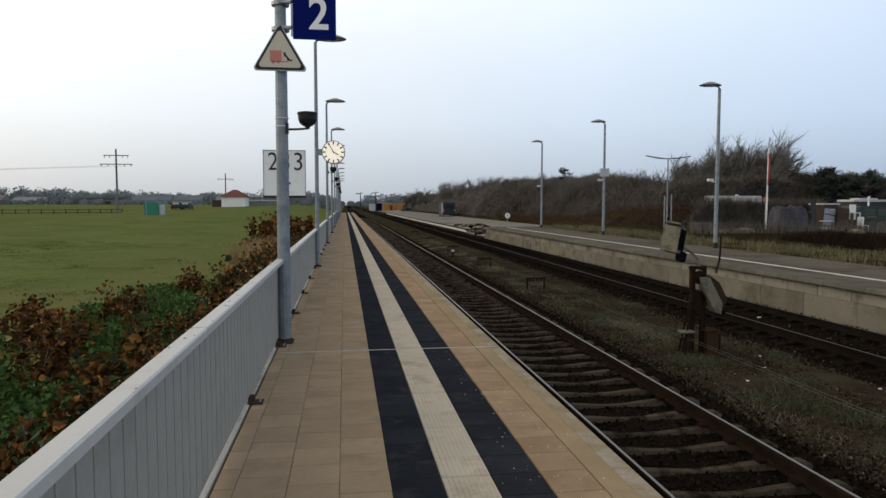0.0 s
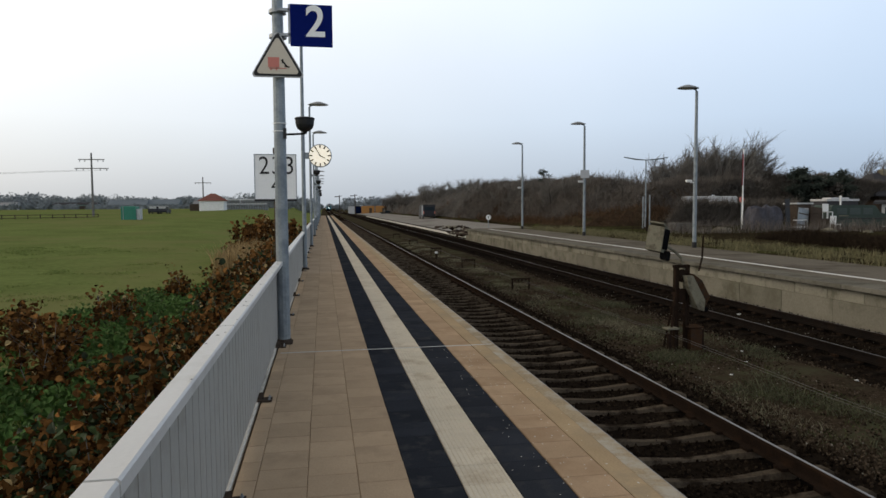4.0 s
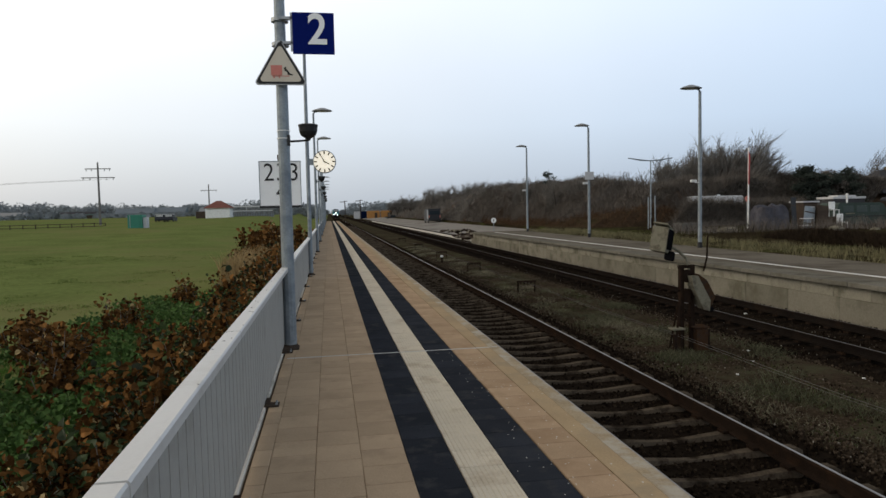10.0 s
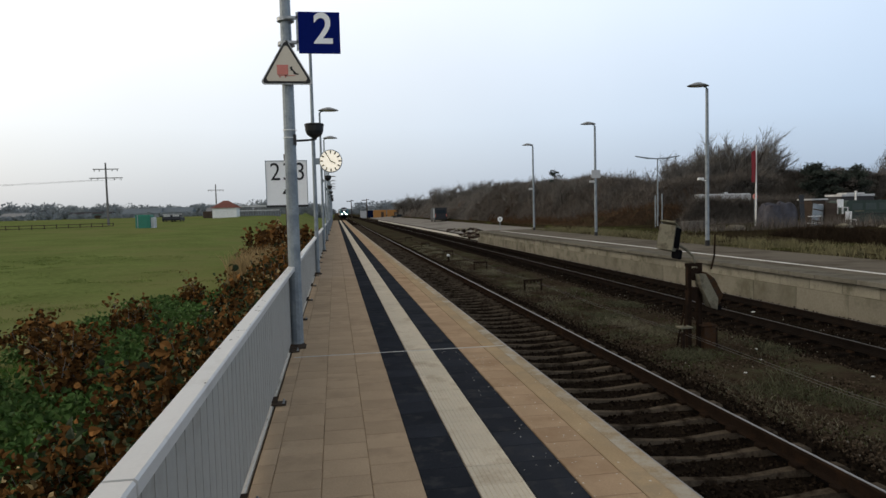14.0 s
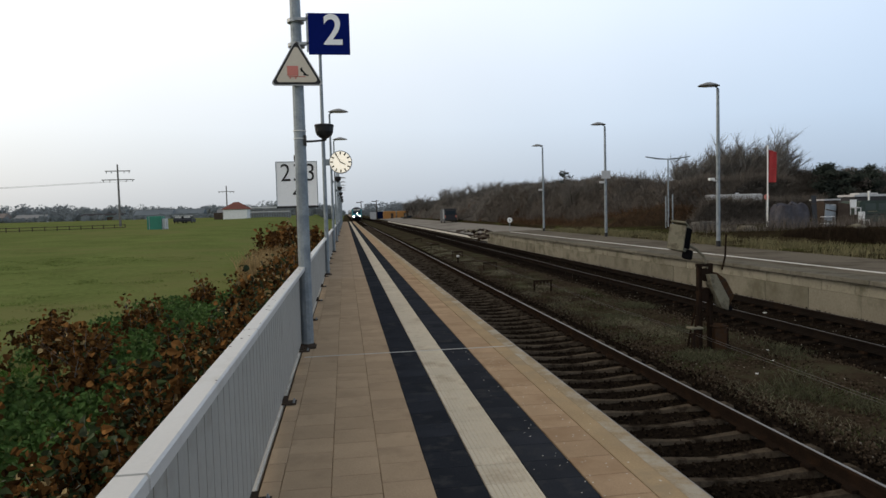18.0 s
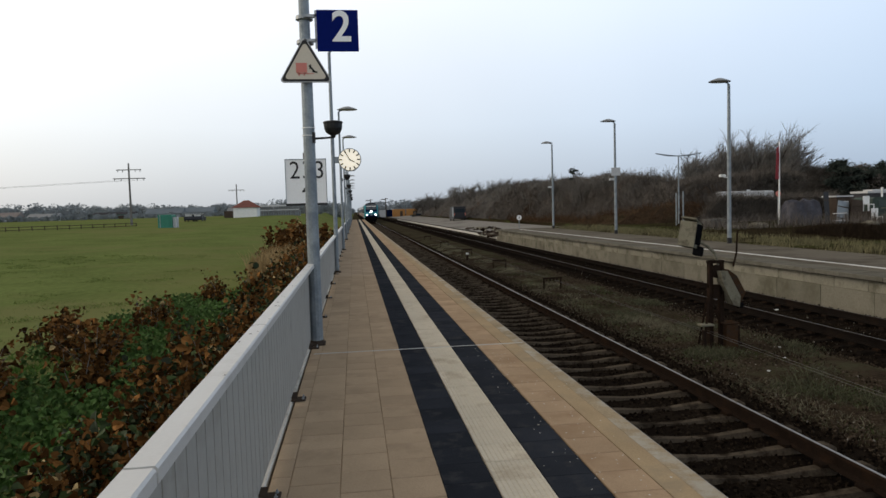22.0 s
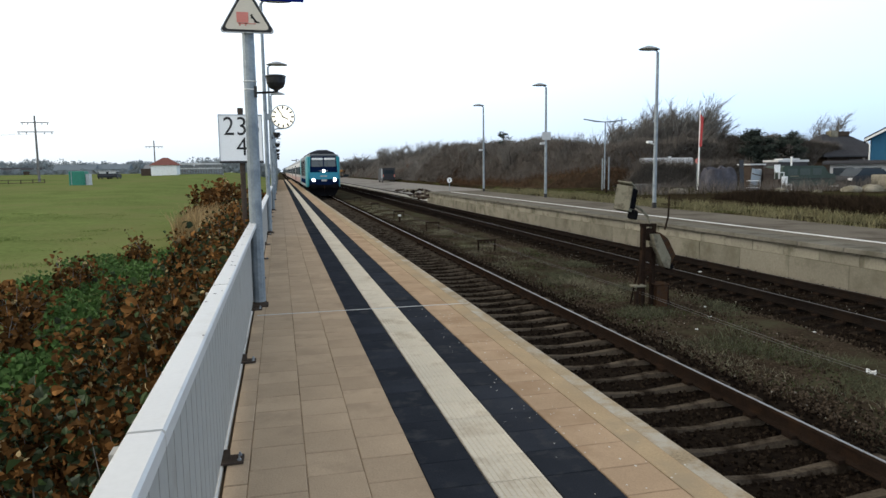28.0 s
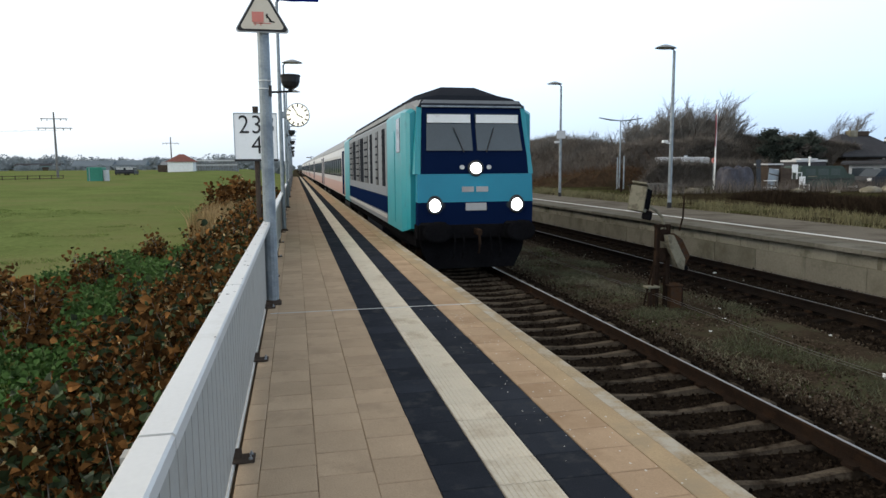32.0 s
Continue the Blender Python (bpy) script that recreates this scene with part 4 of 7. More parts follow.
def droppings():
    """Pale flecks on the paving near the edge."""
    rng = random.Random(15)
    s = Shape()
    for _ in range(150):
        r = rng.uniform(0.002, 0.007)
        s.lathe([(r, 0.0), (r * 0.6, 0.0012)], 6, Matrix.Translation((0.58 + rng.gauss(0, 0.17), rng.uniform(1.3, 6.0), 0.0015)) @ Matrix.Diagonal((1, rng.uniform(0.6, 1.8), 1, 1)))
    tagged(part("droppings", s, "pebble_white", label="small pale droppings on the paving near the edge"), category="dirt", kind="stuff")


droppings()


# ---- the train ----
def loft(s, sections, closed=True):
    """Skin between rings of equal length."""
    n = len(sections[0])
    o = len(s.v)
    for ring in sections:
        s.v += [tuple(p) for p in ring]
    for r in range(len(sections) - 1):
        s.f += [(o + r * n + i, o + r * n + (i + 1) % n, o + (r + 1) * n + (i + 1) % n, o + (r + 1) * n + i) for i in range(n)]
    s.f += [tuple(o + i for i in reversed(range(n))), tuple(o + (len(sections) - 1) * n + i for i in range(n))]
    return s


def ring(y, half, low, side, top, lean=0.0, roof=0.55):
    """A cross-section of a vehicle body at y: floor at low, walls up to side, roof at top. lean slants it back with height."""
    pts = [(-half, low), (-half, side), (-half * 0.93, side + (top - side) * 0.4), (-half * roof, top), (half * roof, top), (half * 0.93, side + (top - side) * 0.4), (half, side), (half, low)]
    return [(x, y + lean * (z - low), z) for x, z in pts]


def locomotive():
    """Front at y = 0, body reaching to +18.9; z = 0 is the rail head."""
    t = thing("locomotive", "turquoise diesel locomotive with three lit headlamps", "locomotive", (TRACKS[0], 60, RAIL_Z))
    # cab shells, turquoise
    cab = Shape()
    loft(cab, [ring(0.47, 1.36, 1.05, 3.40, 3.47), ring(0.62, 1.43, 1.0, 3.42, 3.5), ring(0.95, 1.485, 0.95, 3.42, 3.52), ring(3.3, 1.485, 0.95, 3.42, 3.52)])
    body = part("cab", cab, "teal", t, "turquoise painted cab")
    part("cab", loft(Shape(), [ring(15.6, 1.485, 0.95, 3.42, 3.52), ring(18.3, 1.485, 0.95, 3.42, 3.52), ring(18.8, 1.35, 1.05, 3.4, 3.47)]), "teal", t, "turquoise painted cab")
    part("engine_room", loft(Shape(), [ring(3.304, 1.475, 0.95, 3.4, 3.5), ring(15.596, 1.475, 0.95, 3.4, 3.5)]), "train_side", t, "pale grey body side with dark grilles")
    # Lighter grey than the hood: reflected sky is painted into the roof edge.
    part("roof", loft(Shape(), [ring(0.42, 1.22, 3.40, 3.45, 3.60, roof=0.85), ring(0.9, 1.38, 3.46, 3.52, 3.66, roof=0.8), ring(18.2, 1.38, 3.46, 3.52, 3.66, roof=0.8)]), "roof_grey", t, "grey roof edge, paled for the sky's reflection")
    part("roof_hood", loft(Shape(), [ring(0.75, 1.12, 3.6, 3.64, 3.8, roof=0.62), ring(1.7, 1.12, 3.6, 3.68, 4.22, roof=0.36), ring(17.0, 1.12, 3.6, 3.68, 4.22, roof=0.36)]), "train_grey", t, "dark raised roof")
    # slanted nose

    def panel(name, low, high, half_l, half_h, y_l, y_h, material, label="", off=0.0):
        s = Shape()
        p = [(-half_l, y_l - off, low), (half_l, y_l - off, low), (half_h, y_h - off, high), (-half_h, y_h - off, high)]
        q = [(x * 0.99, y + 0.30, z) for x, y, z in p]
        s.poly(p + q, [(0, 1, 2, 3), (7, 6, 5, 4), (0, 4, 5, 1), (1, 5, 6, 2), (2, 6, 7, 3), (3, 7, 4, 0)])
        return part(name, s, material, body, label)
    panel("nose_lower", 1.02, 1.62, 1.29, 1.29, 0.06, 0.02, "navy", "dark blue lower nose")
    panel("nose_band", 1.622, 2.10, 1.29, 1.28, 0.02, 0.06, "teal_deep", "deep turquoise band")
    panel("nose_upper", 2.102, 2.52, 1.20, 1.18, 0.06, 0.12, "navy", "dark blue upper nose")
    panel("windscreen_surround", 2.522, 3.46, 1.18, 1.10, 0.12, 0.40, "navy")
    for sd in (-1, 1):
        part("corner_pillar", Shape().poly([(sd * 1.21, 0.07, 2.10), (sd * 1.33, 0.12, 2.10), (sd * 1.22, 0.42, 3.47), (sd * 1.115, 0.40, 3.47), (sd * 1.21, 0.4, 2.10), (sd * 1.33, 0.4, 2.10), (sd * 1.22, 0.6, 3.47), (sd * 1.115, 0.6, 3.47)], [(0, 1, 2, 3), (7, 6, 5, 4), (0, 4, 5, 1), (1, 5, 6, 2), (2, 6, 7, 3), (3, 7, 4, 0)]), "teal", body, "turquoise corner pillar")
    part("brow_frame", Shape().box((0, 0.36, 3.47), (2.24, 0.06, 0.016)), "post", body, "thin pale frame line")
    panel("brow", 3.462, 3.60, 1.20, 1.10, 0.38, 0.45, "train_grey", "dark brow above the windscreens")
    for side in (-1, 1):
        s = Shape()
        a, b = 0.05 * side, 1.07 * side
        xs = sorted((a, b))
        s.poly([(xs[0], 0.155, 2.62), (xs[1], 0.155, 2.62), (xs[1] * (0.95 if side > 0 else 1), 0.355, 3.40), (xs[0] * (0.95 if side < 0 else 1), 0.355, 3.40),
                (xs[0], 0.10, 2.62), (xs[1], 0.10, 2.62), (xs[1] * (0.95 if side > 0 else 1), 0.345, 3.40), (xs[0] * (0.95 if side < 0 else 1), 0.345, 3.40)],
               [(0, 1, 2, 3), (7, 6, 5, 4), (0, 4, 5, 1), (1, 5, 6, 2), (2, 6, 7, 3), (3, 7, 4, 0)])
        w = part("windscreen", s, "screen", body, "large grey windscreen pane")
        part("sunblind", Shape().box((0.54 * side, 0.272, 3.29), (0.95, 0.03, 0.17), None), "white", w, "pale lowered sunblind")
        part("wiper", Shape().tube([(0.25 * side, 0.08, 2.58), (0.45 * side, 0.2, 3.1)], 0.012, 5), "black", w)
        to = FACING
        lamp = part("headlamp", Shape().lathe([(0.17, -0.02), (0.18, 0.03), (0.16, 0.045)], 20, Matrix.Translation((0.915 * side, 0.035, 1.56)) @ to), "black", body)
        part("lens", Shape().lathe([(0.115, 0.0), (0.115, 0.012), (0.05, 0.022)], 20, Matrix.Translation((0.915 * side, -0.012, 1.56)) @ to), "lamp_on", lamp, "lit white headlamp")
        part("marker_lamp", Shape().lathe([(0.06, -0.02), (0.06, 0.02)], 12, Matrix.Translation((0.74 * side, 0.03, 1.56)) @ to), "glass", body)
        part("marker_lamp", Shape().lathe([(0.05, -0.02), (0.05, 0.03)], 12, Matrix.Translation((0.30 * side, 0.07, 2.25)) @ to), "grey_white", body)
        buf = part("buffer", Shape().lathe([(0.12, -0.05), (0.10, 0.0), (0.10, 0.35), (0.23, 0.36), (0.24, 0.40), (0.2, 0.42)], 18, Matrix.Translation((0.92 * side, 0.08, 1.03)) @ Matrix.Diagonal((1.35, 1, 0.95, 1)) @ to), "flat_black", t, "black round buffer")
        # cab side door and window
        part("cab_door", Shape().box((1.482 * side, 2.3, 2.1), (0.03, 0.75, 2.0), bevel=0.01), "teal", body)
        part("side_window", Shape().box((1.482 * side, 1.35, 2.98), (0.03, 0.52, 0.75), bevel=0.01), "glass", body, "dark cab side window")
        part("sill", Shape().box((1.49 * side, 9.45, 1.12), (0.03, 12.2, 0.08)), "train_pale", t, "pale stripe along the sill")
        for k in range(8):
            g = part("grille", Shape().box((1.478 * side, 4.05 + 1.5 * k, 2.55), (0.03, 0.5 if k < 3 else 1.05, 1.45), bevel=0.01), "black" if k % 2 else "train_grey", t, "dark ventilation grille")
            for j in range(6):
                part("slat", Shape().box((1.498 * side, 4.05 + 1.5 * k, 1.98 + 0.22 * j), (0.014, 0.42 if k < 3 else 0.95, 0.05)), "train_grey", g)
        part("lower_side", Shape().box((1.482 * side, 9.45, 1.42), (0.02, 12.2, 0.42)), "navy", t, "dark blue lower body side")
    lamp = part("headlamp", Shape().lathe([(0.17, -0.02), (0.18, 0.03), (0.16, 0.045)], 20, Matrix.Translation((0, 0.07, 2.23)) @ FACING), "black", body)
    part("lens", Shape().lathe([(0.115, 0.0), (0.115, 0.012), (0.05, 0.022)], 20, Matrix.Translation((0, 0.02, 2.23)) @ FACING), "lamp_on", lamp, "lit white headlamp")
    part("nose_mark", Shape().box((-0.18, 0.03, 1.84), (0.26, 0.02, 0.09)).box((0.14, 0.03, 1.84), (0.26, 0.02, 0.09)), "train_pale", body, "pale lettering bar")
    part("number_panel", Shape().box((0.0, 0.02, 1.53), (0.46, 0.03, 0.15)), "train_pale", body, "pale number bar")
    part("buffer_beam", Shape().box((0, 0.22, 1.0), (2.6, 0.36, 0.34), bevel=0.03), "flat_black", t)
    part("coupling_hook", Shape().box((0, -0.1, 1.0), (0.10, 0.4, 0.14), bevel=0.02).tube([(0, -0.25, 1.0), (0, -0.3, 0.75), (0, -0.2, 0.55)], 0.03, 6), "rust", t)
    for sd in (-1, 1):
        part("buffer_housing", Shape().box((sd * 0.95, 0.1, 1.0), (0.62, 0.3, 0.42), bevel=0.05), "flat_black", t)
    part("snow_plough", Shape().extrude([(-0.95, 0.16), (0.95, 0.16), (1.15, 0.55), (1.2, 0.86), (-1.2, 0.86), (-1.15, 0.55)], 0.12, at=0.30), "flat_black", t, "black plough under the buffer beam")
    for dx in (-0.5, -0.3, 0.3, 0.5):
        part("brake_hose", Shape().tube([(dx, 0.0, 0.95), (dx, -0.12, 0.8), (dx * 1.05, -0.1, 0.55), (dx * 1.05, 0.0, 0.42)], 0.022, 6), "flat_black", t)
    part("underframe", Shape().box((0, 9.4, 0.78), (2.5, 17.8, 0.36), bevel=0.04), "flat_black", t)
    part("fuel_tank", Shape().box((0, 9.4, 0.50), (2.3, 4.5, 0.60), bevel=0.08), "train_grey", t)
    for y in (2.6, 5.2, 13.7, 16.3):
        w = part("wheelset", Shape().tube([(-0.75, y, 0.54), (0.75, y, 0.54)], 0.09, 10), "rust", t)
        for side in (-1, 1):
            part("wheel", Shape().lathe([(0.50, -0.06), (0.55, -0.05), (0.535, 0.05), (0.4, 0.06)], 24, Matrix.Translation((0.75 * side, y, 0.548)) @ pose(0, 0, 0, 0, 90 * side, 0)), "rust", w)
    for y in (3.9, 15.0):
        part("bogie", Shape().box((1.05, y, 0.62), (0.16, 3.6, 0.34), bevel=0.05).box((-1.05, y, 0.62), (0.16, 3.6, 0.34), bevel=0.05).box((0, y, 0.6), (2.0, 0.7, 0.3)), "flat_black", t)
    # heights of the cab front: sill, band, screens, brow, roof
    marks = ((0.0, 0.0), (1.56, 1.56), (2.10, 2.24), (2.62, 2.74), (3.40, 3.54), (3.50, 3.76), (3.66, 3.88), (4.27, 4.29))
    for o in t.children_recursive:
        for v in o.data.vertices:
            for (a, a2), (b, b2) in zip(marks, marks[1:]):
                if a < v.co.z <= b:
                    v.co.z = a2 + (b2 - a2) * (v.co.z - a) / (b - a)
                    break
    return t


def coach(y):
    t = thing("passenger_coach", "pale grey passenger coach with a coral band and dark windows", "train coach", (TRACKS[0], y, RAIL_Z), "train coaches")
    half = 1.40
    part("body", loft(Shape(), [ring(0.10, half - 0.08, 1.0, 3.0, 3.95), ring(0.25, half, 1.0, 3.05, 4.02), ring(26.0, half, 1.0, 3.05, 4.02), ring(26.15, half - 0.08, 1.0, 3.0, 3.95)]), "train_pale", t, "pale grey coach body")
    part("roof", loft(Shape(), [ring(0.26, half * 0.945, 3.42, 3.46, 4.045, roof=0.6), ring(26.0, half * 0.945, 3.42, 3.46, 4.045, roof=0.6)]), "roof_grey", t)
    part("gangway", Shape().box((0, 0.0, 2.2), (1.3, 0.24, 2.3), bevel=0.04), "black", t)
    for side in (-1, 1):
        part("lower_band", Shape().box((side * half, 13.1, 1.35), (0.014, 25.4, 0.62)), "train_red", t, "faded coral lower band")
        band = part("window_band", Shape().box((side * half, 13.1, 2.42), (0.012, 20.6, 0.95)), "train_grey", t)
        for k in range(10):
            part("window", Shape().box((side * half, 4.0 + 2.02 * k, 2.42), (0.03, 1.45, 0.8), bevel=0.01), "glass", band)
        for yy in (1.5, 24.7):
            part("door", Shape().box((side * half, yy, 2.15), (0.03, 1.2, 2.15), bevel=0.01), "navy", t, "dark entrance door")
    part("underframe", Shape().box((0, 13.1, 0.82), (2.4, 25, 0.34), bevel=0.05).box((0, 13.1, 0.5), (2.2, 9, 0.5), bevel=0.06), "flat_black", t)
    for yy in (3.4, 22.8):
        part("bogie", Shape().box((0, yy, 0.55), (2.2, 3.2, 0.4), bevel=0.08), "black", t)
        for d in (-1.25, 1.25):
            for side in (-1, 1):
                part("wheel", Shape().lathe([(0.44, -0.06), (0.47, -0.05), (0.455, 0.05), (0.3, 0.06)], 20, Matrix.Translation((0.75 * side, yy + d, 0.468)) @ pose(0, 0, 0, 0, 90 * side, 0)), "rust", t)
    return t


TRAIN = [locomotive()]
TRAIN.append(coach(60 + 19.1))
for k in range(1, 7):
    TRAIN.append(copy_thing(TRAIN[1], pose(TRACKS[0], 60 + 19.1 + 26.4 * k, RAIL_Z)))
OFFSETS = [0.0] + [19.1 + 26.4 * k for k in range(7)]


# ---- between the tracks ----
def wire_tensioner():
    """An iron stand for signal wires with two tilted cast weights on levers."""
    t = thing("wire_tensioner", "rusty iron signal wire tensioner with two tilted weights", "signal equipment", (4.93, 8.85, -0.84))
    for dx in (-0.10, 0.13):
        part("upright", Shape().box((dx, 0, 0.72), (0.07, 0.10, 1.5), bevel=0.006).box((dx + 0.03, 0, 0.72), (0.012, 0.14, 1.5)), "rust", t, "dark steel channel upright")
    part("strut", Shape().tube([(-0.12, 0.0, 0.85), (-0.26, -0.12, 0.3), (-0.30, -0.18, 0.0)], 0.025, 6), "rust", t)
    part("strut", Shape().tube([(-0.12, 0.05, 0.85), (-0.22, 0.25, 0.0)], 0.02, 6), "rust", t)
    part("step", Shape().box((-0.25, -0.1, 0.42), (0.26, 0.2, 0.03), bevel=0.004), "weight", t)
    part("foot", Shape().box((-0.32, -0.16, 0.16), (0.06, 0.06, 0.34), pose(0, 0, 0, 0, 0, 0)), "rust", t)
    part("pedestal", Shape().box((0.27, -0.05, 0.20), (0.24, 0.26, 0.42), bevel=0.02).box((0.26, -0.05, 0.43), (0.32, 0.30, 0.03), bevel=0.01), "rusty_iron", t, "rust-brown iron pedestal box")
    part("brace", Shape().box((0.50, 0.0, 0.18), (0.05, 0.06, 0.36)).box((0.42, 0.0, 0.05), (0.3, 0.08, 0.06)), "rust", t)
    for z in (0.95, 1.3):
        part("pulley", Shape().lathe([(0.11, -0.02), (0.085, -0.008), (0.085, 0.008), (0.11, 0.02)], 18, Matrix.Translation((0.02, -0.03, z)) @ FACING), "rust", t)
    for z, w in ((1.46, 0.34), (1.05, 0.30), (0.62, 0.28)):
        part("cross_bar", Shape().box((0.015, 0, z), (w, 0.08, 0.05), bevel=0.006), "rust", t)
    # raised lever with the upper weight
    part("lever", Shape().tube([(0.08, 0.0, 1.40), (-0.02, -0.02, 1.62), (-0.2, -0.06, 1.74), (-0.38, -0.08, 1.82)], 0.026, 8), "weight", t, "bent grey lever")
    at = pose(-0.56, -0.08, 1.93, 7, 9, 42)
    up = part("upper_weight", Shape().box((0, 0, 0), (0.30, 0.32, 0.42), at, bevel=0.010), "weight", t, "greenish grey upper weight")
    # Black plate paints the weight's right face as shade; lower block is a bracket.
    part("back_plate", Shape().box((0.01, -0.172, 0.02), (0.25, 0.02, 0.34), at, bevel=0.006).box((0.10, -0.17, -0.24), (0.14, 0.16, 0.16), at, bevel=0.02), "flat_black", up, "dark bracket and painted shade face of the weight")
    part("cap", Shape().box((0.0, 0.02, 0.225), (0.33, 0.30, 0.03), at @ pose(0, 0, 0.02, 0, 9, 0), bevel=0.012), "weight", up, "sloping cap plate")
    # lower weight
    low = part("lower_weight", Shape().extrude([(-0.09, -0.26), (0.01, -0.36), (0.11, -0.2), (0.05, 0.30), (-0.08, 0.36), (-0.12, 0.18)], 0.22, m=pose(0.25, -0.2, 1.02, 0, -26, 0)), "weight", t, "greenish grey lower weight")
    part("side_plate", Shape().extrude([(0.03, -0.36), (0.26, -0.22), (0.22, 0.12), (0.10, 0.30), (0.05, 0.31)], 0.26, m=pose(0.25, -0.14, 1.02, 0, -26, 0)), "rusty_iron", low, "rust-brown side of the weight")
    part("pin", Shape().box((0.50, -0.05, 0.72), (0.12, 0.12, 0.09), bevel=0.02), "flat_black", low)
    part("stick", Shape().tube([(0.34, -0.1, 1.38), (0.41, -0.1, 1.6), (0.43, -0.1, 1.98)], 0.018, 6), "rust", t, "upright iron stick")
    for o in t.children_recursive:
        o.data.transform(Matrix.Diagonal((0.82, 0.85, 0.98, 1)))


wire_tensioner()


def wire_trestle(y, w):
    t = thing("wire_trestle", "low rusty trestle carrying signal wires", "signal equipment", (4.68, y, -0.84), "wire trestles")
    for dx in (-w / 2, w / 2):
        part("leg", Shape().box((dx, 0, 0.17), (0.04, 0.04, 0.36)), "rust", t)
    part("beam", Shape().box((0, 0, 0.35), (w + 0.06, 0.06, 0.045), bevel=0.006), "rust", t)
    for k in range(4):
        part("roller", Shape().lathe([(0.03, -0.02), (0.02, 0), (0.03, 0.02)], 10, Matrix.Translation((-w / 2 + (k + 0.8) * w / 4.8, 0, 0.30)) @ FACING), "rust", t)


for y, w in ((17.3, 0.5), (24.5, 0.5), (32.3, 0.5), (41, 0.5), (51, 0.5)):
    wire_trestle(y, w)
marker = thing("track_marker", "small white-topped marker post beside the rail", "marker", (4.2, 29.3, -0.84))
part("post", Shape().box((0, 0, 0.14), (0.08, 0.08, 0.30)), "rust", marker)
part("cap", Shape().box((0, 0, 0.33), (0.12, 0.12, 0.09), bevel=0.02), "white", marker)
for k, x in enumerate((4.73, 4.82)):
    w, line = Shape(), []
    for a, b in ((-6, 1.5), (1.5, 8.85), (8.85, 17.3), (17.3, 24.5), (24.5, 32.3), (32.3, 41), (41, 51)):
        line += [(x + 0.05 * max(0, 9 - a) / 9, a, -0.55), (x + 0.05 * max(0, 9 - (a + b) / 2) / 9, (a + b) / 2, -0.60)]
    w.tube(line, 0.0022, 4)
    tagged(part("signal_wire", w, "pole", label="thin steel signal wire stretched above the soil"), category="wire", group="signal wires")


def crumpled(at, size, seed):
    rng = random.Random(seed)
    s = Shape()
    n = 7
    for i in range(n):
        for j in range(n):
            s.v.append((size * (i / (n - 1) - 0.5) + rng.uniform(-0.1, 0.1) * size, size * 0.7 * (j / (n - 1) - 0.5) + rng.uniform(-0.1, 0.1) * size, size * rng.uniform(0.05, 0.5)))
    s.f = [(j * n + i, j * n + i + 1, (j + 1) * n + i + 1, (j + 1) * n + i) for j in range(n - 1) for i in range(n - 1)]
    ob = part("litter", s, "white", label="crumpled white paper scrap lying in the weeds", m=pose(*at, 0, 0, rng.uniform(0, 90)))
    tagged(ob, category="litter", group="litter")


for k, (x, y, sz) in enumerate(((5.5, 4.75, 0.13), (5.9, 4.4, 0.06), (4.9, 7.2, 0.06), (6.1, 10.2, 0.07), (5.6, 7.9, 0.05), (8.2, 12.0, 0.08), (6.4, 6.6, 0.05), (6.0, 8.6, 0.05))):
    crumpled((x - 0.15, y - 0.1, -0.82), sz, k + 40)


def blades(name, label, material, count, xr, yr, h, w, seed, zfun=ground_z, lean=0.3, clump=0.0, power=1.5, category="grass"):
    """Thin bent blades growing from the ground."""
    rng = random.Random(seed)
    s = Shape()
    made = 0
    while made < count:
        x = rng.uniform(*xr)
        y = yr[0] + (yr[1] - yr[0]) * rng.random() ** power
        if clump and noise.noise((x * 0.9, y * 0.9, seed)) < clump * rng.random():
            continue
        made += 1
        z = zfun(x, y) - 0.03
        a = rng.uniform(0, 2 * math.pi)
        hh, ww = h * rng.uniform(0.4, 1.3), w * rng.uniform(0.6, 1.4)
        dx, dy = math.cos(a) * ww, math.sin(a) * ww
        lx, ly = rng.gauss(0, lean) * hh, rng.gauss(0, lean) * hh
        o = len(s.v)
        s.v += [(x - dx, y - dy, z), (x + dx, y + dy, z), (x + dx * 0.6 + lx * 0.4, y + dy * 0.6 + ly * 0.4, z + hh * 0.6), (x - dx * 0.6 + lx * 0.4, y - dy * 0.6 + ly * 0.4, z + hh * 0.6), (x + lx, y + ly, z + hh)]
        s.f += [(o, o + 1, o + 2, o + 3), (o + 3, o + 2, o + 4)]
    return tagged(part(name, s, material, label=label), category=category, kind="stuff")


blades("weeds", "thin dry weeds growing between the two tracks", "dry_weed", 22000, (3.75, 5.2), (2, 44), 0.085, 0.0035, 11, clump=0.7, lean=0.8, power=1.15)
blades("weeds", "green moss and weeds between the two tracks", "blade_dark", 14000, (3.7, 6.0), (2, 36), 0.06, 0.006, 12, clump=0.6, lean=0.8)
blades("weeds", "grey-green weeds in the soil near the tracks", "weed_grey", 16000, (3.7, 6.4), (1.8, 15), 0.10, 0.005, 18, clump=0.5, lean=0.9, power=1.2)
blades("meadow_grass", "short green meadow grass beyond the shrubs", "blade", 40000, (-20, -3.0), (2, 40), 0.065, 0.010, 13, lean=0.8, clump=0.25, power=1.3)
blades("meadow_grass", "lush green grass at the foot of the shrubs", "blade_vivid", 28000, (-7.0, -2.6), (1.5, 15), 0.13, 0.009, 19, lean=0.6, clump=0.45, power=2.1)
